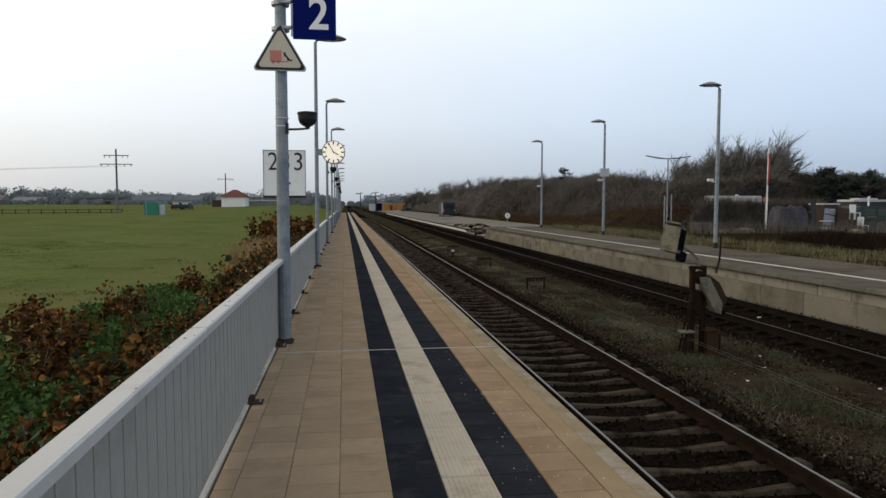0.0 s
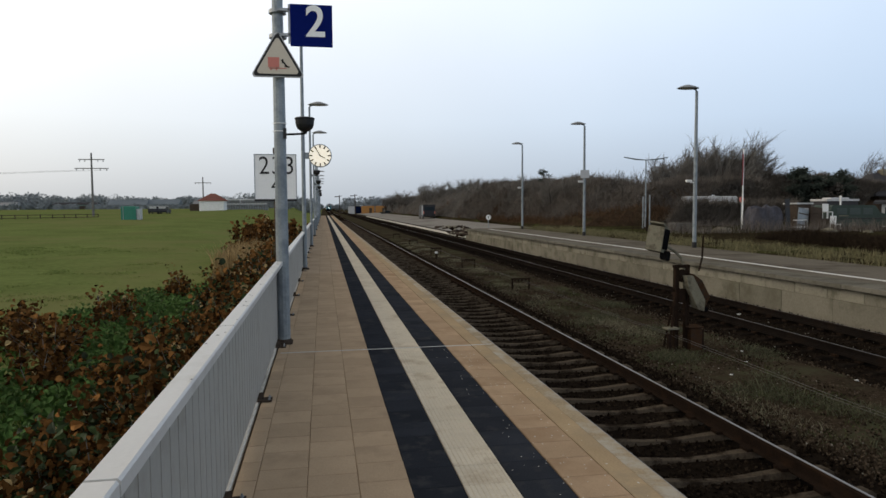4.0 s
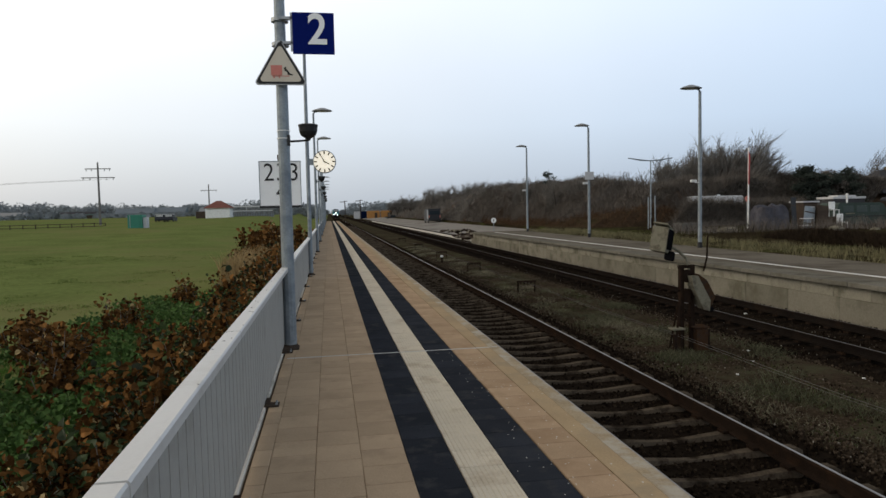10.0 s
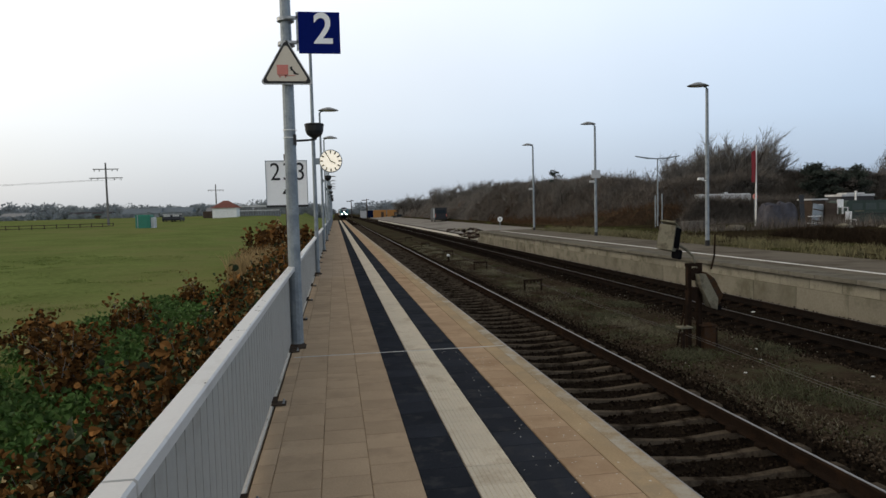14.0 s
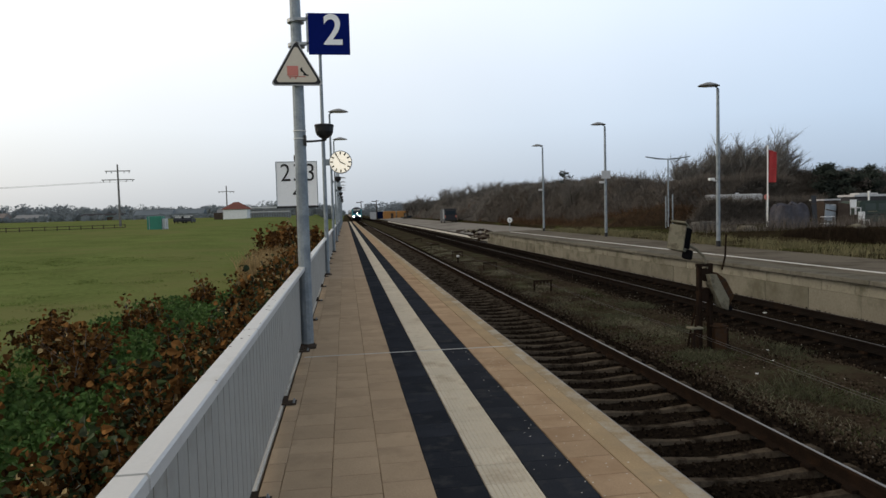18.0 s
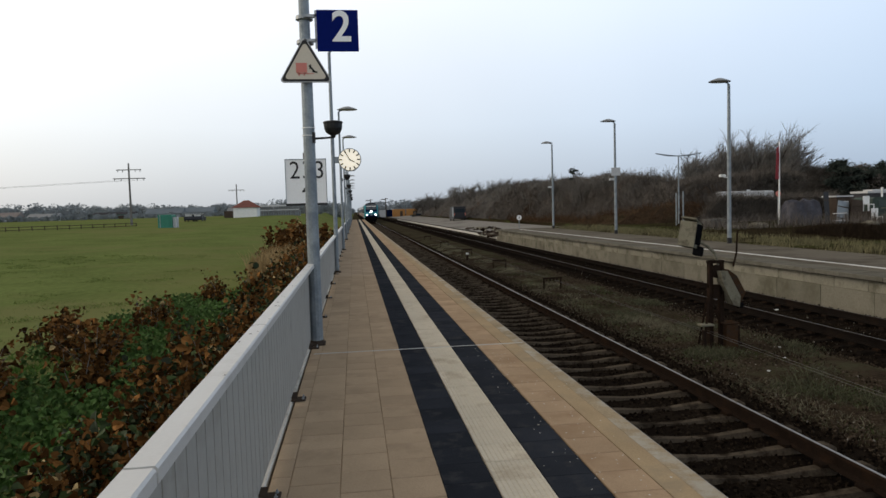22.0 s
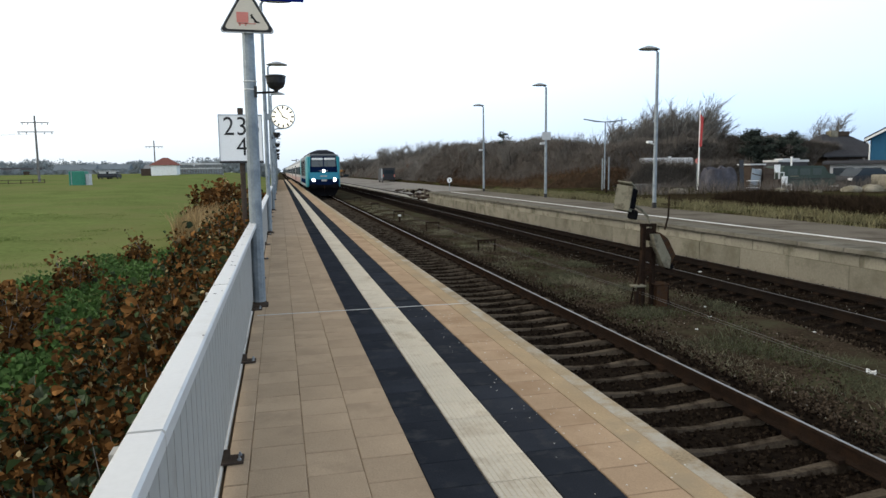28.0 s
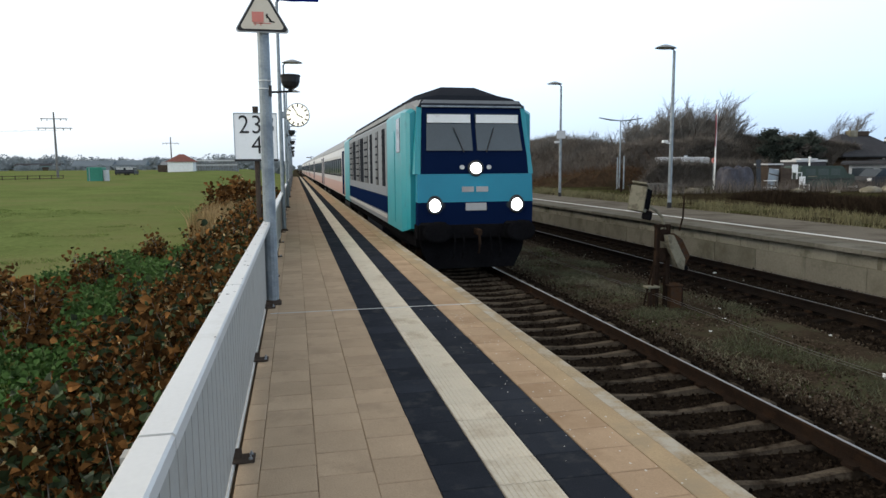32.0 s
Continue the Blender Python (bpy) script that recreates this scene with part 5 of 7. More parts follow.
blades("verge_grass", "dry yellowish grass behind the opposite platform", "dry_verge", 9000, (12.95, 16.6), (8, 47), 0.27, 0.010, 14, clump=0.3, lean=0.35, power=1.1)
blades("verge_grass", "yellow tufts in the verge behind the opposite platform", "dry_verge", 5000, (12.9, 17), (8, 48), 0.2, 0.012, 15, clump=0.3, lean=0.5, power=1.1)
blades("brushwood", "thin leafless stems standing along the yard", "twig_dark", 2600, (19, 42), (34.0, 37.0), 0.8, 0.010, 20, lean=0.35, power=1.0, category="brushwood")
blades("brushwood", "thin leafless stems standing in the verge", "thorn", 700, (17.2, 24), (14, 40), 0.7, 0.009, 23, lean=0.4, power=1.0, category="brushwood")
blades("reed_grass", "tall pale reed grass beside the shrubs", "dry_grass", 3000, (-4.4, -2.5), (20.5, 26), 0.95, 0.014, 16, lean=0.22, power=1.0)


# ---- the shrubs along the railing ----
def leaf(s, p, size, rng, droop=0.0):
    m = pose(p[0], p[1], p[2], rng.uniform(-110, 110), rng.uniform(-80, 80), rng.uniform(0, 360))
    w, l, k = size * rng.uniform(0.3, 0.46), size, size * rng.uniform(0.1, 0.42)
    c = -k * rng.uniform(0.2, 1.2)
    s.poly([(0, 0, 0), (w * 0.72, l * 0.2, k * 0.7), (w, l * 0.5, k), (w * 0.6, l * 0.82, k * 0.5 + c * 0.5), (0, l, c), (-w * 0.6, l * 0.82, k * 0.5 + c * 0.5), (-w, l * 0.5, k), (-w * 0.72, l * 0.2, k * 0.7), (0, l * 0.5, 0)],
           [(0, 1, 2, 8), (8, 2, 3, 4), (8, 4, 5, 6), (0, 8, 6, 7)], m)


def shrub(x, y, rx, ry, low, top, leaves, size, seed, brown=0.6, green=0.36, label="withered brown-leaved shrub against the railing"):
    rng = random.Random(seed)
    t = thing("shrub", label, "shrub", (x, y, low), "railing shrubs")
    stems, kinds = Shape(), {"leaf": Shape(), "leaf_pale": Shape(), "leaf_green": Shape()}
    tips = []
    for k in range(int(16 * rx * ry) + 8):
        a, r = rng.uniform(0, 2 * math.pi), math.sqrt(rng.random())
        bx, by = math.cos(a) * r * rx * 0.6, math.sin(a) * r * ry * 0.6
        h = (top - low) * rng.uniform(0.45, 1.2) * (1 - 0.35 * r * r)
        ex, ey = min(bx * 1.6 + rng.gauss(0, 0.08), -1.66 - x), by * 1.6 + rng.gauss(0, 0.08)
        mid = ((bx + ex) / 2 + rng.gauss(0, 0.05), (by + ey) / 2, h * 0.55)
        stems.tube([(bx, by, -0.05), mid, (ex, ey, h)], [0.009, 0.006, 0.003], 4, cap=False)
        for j in range(3):
            q = (min(ex + rng.gauss(0, 0.16), -1.62 - x), ey + rng.gauss(0, 0.16), h + rng.uniform(-0.25, 0.1))
            stems.tube([mid, q], [0.004, 0.002], 3, cap=False)
            tips.append((mid, q))
        tips.append((mid, (ex, ey, h)))
    for k in range(leaves):
        a, b = tips[rng.randrange(len(tips))]
        f = rng.uniform(-0.3, 1.12)
        p = [a[i] + (b[i] - a[i]) * f + rng.gauss(0, 0.07) for i in range(3)]
        p[2] = max(0.02, p[2])
        p[0] = min(p[0], -1.62 - x)
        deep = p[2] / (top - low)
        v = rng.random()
        # Low leaves are mostly dark green; the shrub's inner shade is painted in too.
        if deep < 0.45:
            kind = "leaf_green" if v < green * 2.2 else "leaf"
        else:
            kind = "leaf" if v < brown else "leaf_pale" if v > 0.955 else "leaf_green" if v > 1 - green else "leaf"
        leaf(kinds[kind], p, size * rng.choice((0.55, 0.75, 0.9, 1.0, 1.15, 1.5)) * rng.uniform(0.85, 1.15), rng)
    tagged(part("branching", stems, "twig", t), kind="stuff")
    names = {"leaf": ("brown_leaves", "withered reddish brown leaves, some near-black for shade"), "leaf_pale": ("pale_leaves", "pale curled leaves"), "leaf_green": ("green_leaves", "green inner leaves, darkened for the shaded interior")}
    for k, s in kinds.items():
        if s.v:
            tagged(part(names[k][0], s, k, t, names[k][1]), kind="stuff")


rng = random.Random(77)
y = -0.6
while y < 27:
    near = y < 9
    step = 1.15 if near else 1.7
    n, sz = (5600, 0.056) if near else (2800, 0.078)
    for col, (x, top) in enumerate(((-1.98, 0.58), (-2.6, 0.16))):
        dy = rng.uniform(-0.3, 0.3)
        shrub(x + rng.uniform(-0.12, 0.12), y + dy, 0.55, step * 0.55, ground_z(x, y), top + rng.uniform(-0.3, 0.22) - (0.10 if y < 2.5 else 0.0), n, sz, int(y * 100) + col * 7 + 1000, brown=0.3 if y < 1.6 else 0.6, green=0.75 if y < 1.6 else 0.55 if y < 3.6 else 0.34)
    y += step
shrub(-3.6, 27.8, 1.2, 2.2, -0.8, 1.0, 7000, 0.13, 501, green=0.05, label="tall rust-brown shrub behind the kilometre board")
shrub(-2.8, 29.0, 1.2, 2.8, -0.8, 0.85, 6000, 0.15, 502, green=0.05, label="tall rust-brown shrub behind the kilometre board")
for k, (x, y, r, top) in enumerate(((-4.9, 9.5, 0.35, -0.05), (-5.6, 10.4, 0.3, -0.15), (-4.4, 7.4, 0.3, -0.1), (-5.0, 12.6, 0.35, -0.1), (-4.6, 16.5, 0.3, -0.1), (-6.6, 12.0, 0.3, -0.25), (-5.3, 6.6, 0.3, -0.25), (-6.2, 8.3, 0.5, -0.2), (-7.0, 9.2, 0.45, -0.25), (-5.8, 7.2, 0.5, -0.15), (-6.9, 7.4, 0.5, -0.2), (-4.9, 5.4, 0.4, -0.15), (-7.6, 8.4, 0.5, -0.2), (-6.3, 6.2, 0.5, -0.2))):
    shrub(x, y, r, r, ground_z(x, y), top + 0.12, 420, 0.085, 600 + k, green=0.05, label="small brown-leaved sapling standing in the grass")


def undergrowth():
    """Low leafy plants covering the strip between shrubs and meadow."""
    rng = random.Random(9)
    s = Shape()
    for _ in range(24000):
        x = rng.uniform(-6.5, -2.3)
        y = 1.0 + 17 * rng.random() ** 1.3
        if noise.noise((x * 0.8, y * 0.6, 2.0)) < -0.25 + 0.25 * (abs(x + 3.8) - 1):
            continue
        leaf(s, (x, y, ground_z(x, y) + rng.uniform(0.02, 0.22)), rng.uniform(0.05, 0.1), rng)
    tagged(part("undergrowth", s, "ground_leaf", label="low green leafy plants at the foot of the shrubs"), category="plants", kind="stuff")


undergrowth()


# ---- trees and scrub ----
def bare_tree(x, y, z, height, seed, lean=0.25, spread=0.7, label="bare windswept tree with a fan of thin twigs", material="twig", stems=3):
    """A leafless tree combed by the wind: stems and limbs bend one way and end in fans of fine twigs. Its top is at height."""
    rng = random.Random(seed)
    t = thing("bare_tree", label, "tree", (x, y, z), "bare trees")
    trunk, crown = Shape(), Shape()
    wind = Vector((lean * 0.66, 0.1 * lean, 0.0))

    def grow(p, d, length, radius, level):
        mid = p + d * length * 0.5 + Vector((rng.gauss(0, 0.04), rng.gauss(0, 0.04), 0)) * length
        d2 = (d + wind * (0.12 + 0.10 * level) + Vector((rng.gauss(0, 0.1), rng.gauss(0, 0.1), 0.06))).normalized()
        end = mid + d2 * length * 0.5
        (trunk if level < 2 else crown).tube([p, mid, end], [radius, radius * 0.8, radius * 0.6], 5 if level < 2 else 3, cap=False)
        if level >= 4:
            for k in range(5):
                q = p.lerp(end, rng.uniform(0.1, 1.0))
                e = (d2 * 0.8 + wind * 0.45 + Vector((rng.gauss(0, 0.4), rng.gauss(0, 0.4), rng.gauss(0.12, 0.35)))).normalized() * length * rng.uniform(0.5, 1.2)
                w = Vector((rng.uniform(-1, 1), rng.uniform(-1, 1), rng.uniform(-1, 1))).normalized() * 0.009
                crown.poly([q - w, q + w, q + e], [(0, 1, 2)])
            return
        for k in range((5, 5, 4, 4)[level]):
            f = rng.uniform(0.25, 1.0)
            q = p + (mid - p) * (f * 2) if f < 0.5 else mid + (end - mid) * (f * 2 - 1)
            a = rng.uniform(0, 2 * math.pi)
            out = Vector((math.cos(a), math.sin(a), rng.uniform(0.1, 0.7))) * spread + d2 * 0.9 + wind * 0.55
            grow(q, out.normalized(), length * rng.uniform(0.5, 0.76), max(radius * 0.55, 0.012), level + 1)

    for k in range(stems):
        a = rng.uniform(0, 2 * math.pi)
        foot = Vector((math.cos(a), math.sin(a), 0)) * 0.25
        grow(foot + Vector((0, 0, -0.2)), (Vector((rng.gauss(0, 0.16), rng.gauss(0, 0.16), 1)) + wind * 0.3).normalized(), height * rng.uniform(0.34, 0.44), height * 0.014, 0)
    k = height / max(v[2] for v in crown.v)
    for shape in (trunk, crown):
        shape.v = [(a * k, b * k, c * k) for a, b, c in shape.v]
    part("trunk", trunk, "bark", t)
    tagged(part("crown", crown, material, t, "crown of thin bare twigs"), kind="stuff")
    return t


def thicket(name, label, line, depth, count, seed, twig=1.5, material="twig", core="scrub"):
    """A dense belt of bare scrub: a rough dark core under a fringe of twigs. line: (x, y, ground, top) along its front."""
    rng = random.Random(seed)
    s, fringe = Shape(), Shape()
    cols = []
    for (x0, y0, g0, h0), (x1, y1, g1, h1) in zip(line, line[1:]):
        n = max(2, int(math.hypot(x1 - x0, y1 - y0) / 0.5))
        for i in range(n):
            f = i / n
            cols.append((x0 + (x1 - x0) * f, y0 + (y1 - y0) * f, g0 + (g1 - g0) * f, h0 + (h1 - h0) * f))
    rows = 20
    for x, y, g, h in cols:
        for r in range(rows):
            f = r / (rows - 1)
            up = math.sin(min(1.0, f * 1.6) * math.pi / 2)
            q = Vector((x * 0.9, y * 0.9, up * h * 0.9))
            lump = 0.90 + 0.22 * noise.noise((x * 0.22, y * 0.22, f * 2 + seed)) + 0.16 * noise.noise((x * 0.9, y * 0.9, f * 5))
            clump = 0.22 * (h - g) * (noise.noise(q * 0.8 + Vector((seed, 0, 0))) + 0.6 * noise.noise(q * 2.1) + 0.35 * noise.noise(q * 4.7))
            s.v.append((x + depth * f - clump, y + depth * 0.25 * f - clump * 0.4, g + (h - g) * up * min(1.12, lump) + clump * 0.5))
    s.f = [(c * rows + r, c * rows + r + 1, (c + 1) * rows + r + 1, (c + 1) * rows + r) for c in range(len(cols) - 1) for r in range(rows - 1)]
    t = tagged(new(name), label, "scrub", kind="stuff")
    tagged(part("scrub_core", s, core, t), kind="stuff")
    for _ in range(count):
        c = rng.randrange(len(cols) - 1)
        r = rng.randrange(rows - 1)
        p = Vector(s.v[c * rows + r]).lerp(Vector(s.v[(c + 1) * rows + r + 1]), rng.random())
        ln = twig * rng.uniform(0.4, 1.3)
        d = Vector((rng.gauss(0.12, 0.5), rng.gauss(0, 0.5), rng.uniform(0.3, 1.0))).normalized() * ln
        w = Vector((rng.uniform(-1, 1), rng.uniform(-1, 1), 0)).normalized() * rng.uniform(0.009, 0.024)
        o = len(fringe.v)
        p = p - d * 0.25
        fringe.v += [tuple(p - w), tuple(p + w), tuple(p + d)]
        fringe.f.append((o, o + 1, o + 2))
        for _k in range(2):
            q = p + d * rng.uniform(0.3, 0.8)
            e = (d * 0.5 + Vector((rng.gauss(0, 0.3), rng.gauss(0, 0.3), rng.gauss(0.1, 0.2))) * ln * 0.6)
            o = len(fringe.v)
            fringe.v += [tuple(q - w * 0.7), tuple(q + w * 0.7), tuple(q + e)]
            fringe.f.append((o, o + 1, o + 2))
    tagged(part("twigs", fringe, material, t), kind="stuff")


thicket("scrub_belt", "dense dark brown belt of bare scrub beyond the far platform",
        [(29.5, 51, -0.1, 3.7), (27.5, 51, -0.1, 3.8), (23.5, 52, -0.1, 3.9), (19.6, 56, -0.1, 3.9), (19.5, 66, -0.1, 4.2), (19.0, 80, -0.1, 4.5), (18.5, 96, -0.1, 4.9)], 9, 75000, 21, twig=0.8, material="twig_dark", core="scrub_dark")
thicket("scrub_belt", "grey-brown belt of bare scrub beyond the forecourt",
        [(18.5, 94, -0.1, 4.6), (18.5, 112, 0, 4.5), (18, 130, 0, 4.3), (17.8, 150, 0, 4.2), (18, 172, 0, 4.0), (18.5, 205, 0, 3.8), (19, 228, 0, 3.2)], 10, 50000, 26, twig=1.1)
thicket("scrub_belt", "dark leafless thicket behind the storage yard",
        [(28, 56, -0.1, 4.2), (38, 57, -0.1, 4.3), (43, 56, -0.1, 3.9), (47, 56, -0.1, 3.6), (50, 56, -0.1, 3.0)], 6, 34000, 22, twig=0.8, material="twig_dark", core="scrub_dark")
thicket("bramble_bank", "low reddish brown bramble bank beside the forecourt",
        [(25.0, 49.2, -0.1, 0.7), (22.4, 49.6, -0.1, 1.5), (20.2, 51, -0.1, 1.3), (18.4, 55, -0.1, 0.7), (17.9, 64, -0.1, 0.4), (17.6, 80, -0.1, 0.3)], 4, 6000, 23, twig=0.6, material="bramble", core="bramble_core")
thicket("yard_brambles", "low leafless brush screening the caravan", [(24.5, 46.5, -0.1, 1.3), (28.5, 47.5, -0.1, 1.5), (32, 48, -0.1, 1.5), (35.5, 48, -0.1, 1.3)], 3, 8000, 25, twig=1.0, material="twig_dark", core="scrub_dark")
thicket("dead_hedge", "low dark brown dead hedge along the yard", [(16.6, 9, -0.2, 0.22), (16.9, 14, -0.2, 0.22), (18.2, 20, -0.2, 0.2), (19.2, 25, -0.2, 0.15), (20.0, 29, -0.2, -0.08)], 1.5, 20000, 24, twig=0.4, material="thorn", core="thorn")

WINDSWEPT = (
    # the tall clump behind the flagpole
    (31, 60, 6.6, 0.45), (32.6, 61, 7.4, 0.5), (34, 60, 7.9, 0.55), (35.4, 62, 8.4, 0.55), (36.8, 60, 8.8, 0.55), (38.2, 61, 9.2, 0.55), (39.6, 60, 9.3, 0.52), (41, 61, 9.3, 0.48), (33.2, 63, 7.3, 0.5), (37.6, 63, 8.5, 0.55),
    # thin trees standing in the belt
    (29.6, 58, 5.9, 0.3), (28.2, 60, 5.6, 0.3), (26.6, 59, 5.5, 0.25), (25.4, 60, 5.3, 0.3), (24.0, 60, 5.3, 0.25), (22.6, 62, 5.2, 0.3), (21.4, 64, 5.2, 0.25), (22.0, 70, 5.5, 0.3), (21.6, 76, 5.7, 0.3), (66.5, 74, 9.4, 0.5),
    # towards the far end of the line
    (22.5, 84, 5.8, 0.3), (22.0, 92, 6.0, 0.35), (22.5, 100, 6.4, 0.4), (23.5, 108, 6.8, 0.4), (24.5, 118, 7.5, 0.5), (22.8, 122, 7.5, 0.5), (21.2, 128, 7.2, 0.5), (20.4, 136, 7.0, 0.45), (20.0, 144, 6.9, 0.45), (21.5, 152, 7.3, 0.45), (18.8, 162, 6.6, 0.45), (19.5, 176, 6.7, 0.45), (18.6, 190, 6.1, 0.4), (18.2, 204, 5.5, 0.4), (25.0, 150, 8.0, 0.45))
# Trees from y = 75 on take the twig colour that is paled for haze.
for k, (x, y, h, lean) in enumerate(WINDSWEPT):
    bare_tree(x, y, -0.1, h, 300 + k, lean, material="twig_mid" if y < 75 else "twig")


def evergreen(x, y, z, h, w, seed, label, count=6500, clump=1.0, material="pine", crown="dark green needle crown"):
    """A dark crown of needle clumps in uneven tiers."""
    rng = random.Random(seed)
    t = thing("evergreen_tree", label, "tree", (x, y, z), "evergreens")
    part("trunk", Shape().tube([(0, 0, 0), (0.1, 0, h * 0.5), (0, 0, h * 0.9)], [0.16, 0.1, 0.04], 7), "bark", t)
    s = Shape()
    clumps = [(rng.gauss(0, 0.4) * w, rng.gauss(0, 0.4) * w, h * rng.uniform(0.3, 0.95), clump * rng.uniform(0.35, 0.8)) for _ in range(22)]
    for _ in range(count):
        cx, cy, cz, r = clumps[rng.randrange(len(clumps))]
        p = Vector((cx + rng.gauss(0, r * 0.55), cy + rng.gauss(0, r * 0.55), cz + rng.gauss(0, r * 0.3)))
        d = Vector((rng.gauss(0, 1), rng.gauss(0, 1), rng.gauss(0.3, 0.7))).normalized() * rng.uniform(0.15, 0.35)
        u = d.orthogonal().normalized() * 0.06
        o = len(s.v)
        s.v += [tuple(p - u), tuple(p + u), tuple(p + d)]
        s.f.append((o, o + 1, o + 2))
    tagged(part("crown", s, material, t, crown), kind="stuff")


evergreen(43.1, 55, -0.1, 5.5, 1.1, 71, "dark evergreen pine rising above the thicket")
evergreen(46.6, 55, -0.1, 4.9, 1.9, 72, "dark rounded evergreen bush beside the house")
evergreen(45.0, 55.5, -0.1, 5.0, 1.5, 73, "rounded grey-brown bush beside the pine", material="twig_dark", crown="dense grey-brown twig crown")
evergreen(24.2, 74, -0.1, 6.1, 0.5, 74, "small dark evergreen rising from the scrub", 900, 0.45)


# ---- beyond the far platform ----
def simple_mast():
    t = thing("twin_lamp_mast", "tall grey mast with two long lamp arms", "lamp post", (23.4, 47, -0.1))
    part("pole", Shape().tube([(0, 0, 0), (0, 0, 5.2)], [0.065, 0.045], 10), "post", t)
    for side in (-1, 1):
        part("arm", Shape().tube([(0, 0, 5.15), (side * 0.8, 0, 5.2), (side * 1.8, 0, 5.36)], [0.04, 0.065, 0.04], 6), "post", t)
    for dx, z in ((-1.44, 2.35), (-0.92, 2.45)):
        p = thing("iron_pole", "thin grey pole beside the lamp mast", "pole", (23.4 + dx, 44.5, -0.1), "thin poles")
        part("pole", Shape().tube([(0, 0, 0), (0, 0, z)], 0.05, 8), "post", p)


simple_mast()


def flag():
    t = thing("flagpole", "white flagpole with a narrow red banner", "flagpole", (26.9, 40, -0.1))
    part("pole", Shape().tube([(0, 0, 0), (0, 0, 5.4)], [0.06, 0.04], 10).tube([(0, 0, 5.4), (0, 0, 5.45)], 0.055, 8), "white", t)
    segs = 5
    pieces = []
    for k in range(segs):
        s = Shape()
        z1, z0 = 5.2 - 0.44 * k, 5.2 - 0.44 * (k + 1) + 0.004
        n = 5
        for j in range(n + 1):
            x = 0.05 + 0.50 * j / n * (1.0 if k else 0.8 + 0.2 * j / n)
            yy = 0.02 * math.sin(j * 1.3 + k)
            zt = z1 - (0.25 * j / n if k == 0 else 0)
            for dy in (-0.004, 0.004):
                s.v += [(x, yy + dy, zt), (x, yy + dy, z0)]
        for j in range(n):
            a, b = j * 4, (j + 1) * 4
            s.f += [(a, a + 1, b + 1, b), (a + 2, b + 2, b + 3, a + 3), (a, b, b + 2, a + 2), (a + 1, a + 3, b + 3, b + 1)]
        s.f += [(0, 2, 3, 1), (n * 4, n * 4 + 1, n * 4 + 3, n * 4 + 2)]
        pieces.append(part("banner_piece", s, "red", t, "red banner cloth"))
    return pieces


FLAG = flag()


def disc_sign(at, h, r, material, label):
    t = thing("round_sign", label, "sign", at, "round signs")
    part("post", Shape().tube([(0, 0, 0), (0, 0, h)], 0.03, 8), "post", t)
    d = part("disc", Shape().lathe([(r, -0.01), (r, 0.01)], 24, Matrix.Translation((0, -0.04, h - r * 0.6)) @ FACING), material, t, "round sign face")
    part("bar", Shape().box((0, -0.055, h - r * 0.6), (r * 0.3, 0.006, r * 0.9)), "paint_black", d)


disc_sign((28.8, 43, -0.1), 2.2, 0.2, "sign_red", "round faded red sign on a post")
disc_sign((13.0, 55, -0.62), 1.42, 0.22, "white", "round white sign with a black bar")


def rail_fence(x0, y0, x1, y1, z, n, h, label, material="timber"):
    t = thing("fence", label, "fence", (x0, y0, z))
    for k in range(n + 1):
        f = k / n
        part("post", Shape().box(((x1 - x0) * f, (y1 - y0) * f, h / 2), (0.09, 0.09, h)), material, t)
    for zz in (h * 0.9, h * 0.45):
        part("rail", Shape().tube([(0, 0, zz), (x1 - x0, y1 - y0, zz)], 0.045, 6), material, t)


rail_fence(19.5, 39, 23.0, 46, -0.1, 3, 0.8, "low iron rail fence by the lamp mast", "rust")
fore = Shape()
ys = [47.2, 60, 80, 110, 160, 240]
for y in ys:
    fore.v += [(9.9 if y < 60 else 10.6, y, -0.66), (17.4, y, -0.3)]
fore.f = [(2 * i, 2 * i + 1, 2 * i + 3, 2 * i + 2) for i in range(len(ys) - 1)]
tagged(part("road_1", fore, "asphalt", label="pale grey forecourt road beyond the platform end"), category="road", kind="structure")
kerb = tagged(part("kerb", Shape().box((9.75, 108, -0.70), (0.22, 120, 0.16), bevel=0.01), "pale_kerb", label="long pale kerb beside the second track"), category="kerb", kind="structure")
def rubble(x, y, seed, n):
    rng = random.Random(seed)
    t = thing("rubble_heap", "heap of broken slabs and timber at the platform end", "rubble", (x, y, -0.68), "rubble heaps")
    for k in range(n):
        s = Shape().box((0, 0, 0), (rng.uniform(0.15, 0.65), rng.uniform(0.15, 0.6), rng.uniform(0.05, 0.16)), bevel=0.02)
        r = rng.random()
        part("slab", s, ("concrete", "timber", "rust")[k % 3], t, m=pose(rng.gauss(0, 0.7), rng.gauss(0, 1.6), 0.06 + 0.24 * r, rng.uniform(-25, 25), rng.uniform(-25, 25), rng.uniform(0, 180)))


rubble(10.6, 51, 31, 34)
rubble(11.6, 57, 32, 30)
rubble(12.2, 66, 33, 26)


def pallet_stack():
    t = thing("pallet_stack", "low stack of weathered pallets in the verge", "pallets", (21.6, 38.5, -0.05))
    for k in range(4):
        part("pallet", Shape().box((0, 0, 0.06 + 0.13 * k), (1.3, 1.0, 0.03)).box((0, 0, 0.12 + 0.13 * k), (1.3, 1.0, 0.025)).box((-0.55, 0, 0.09 + 0.13 * k), (0.1, 1.0, 0.05)).box((0.55, 0, 0.09 + 0.13 * k), (0.1, 1.0, 0.05)), "pole", t)


pallet_stack()


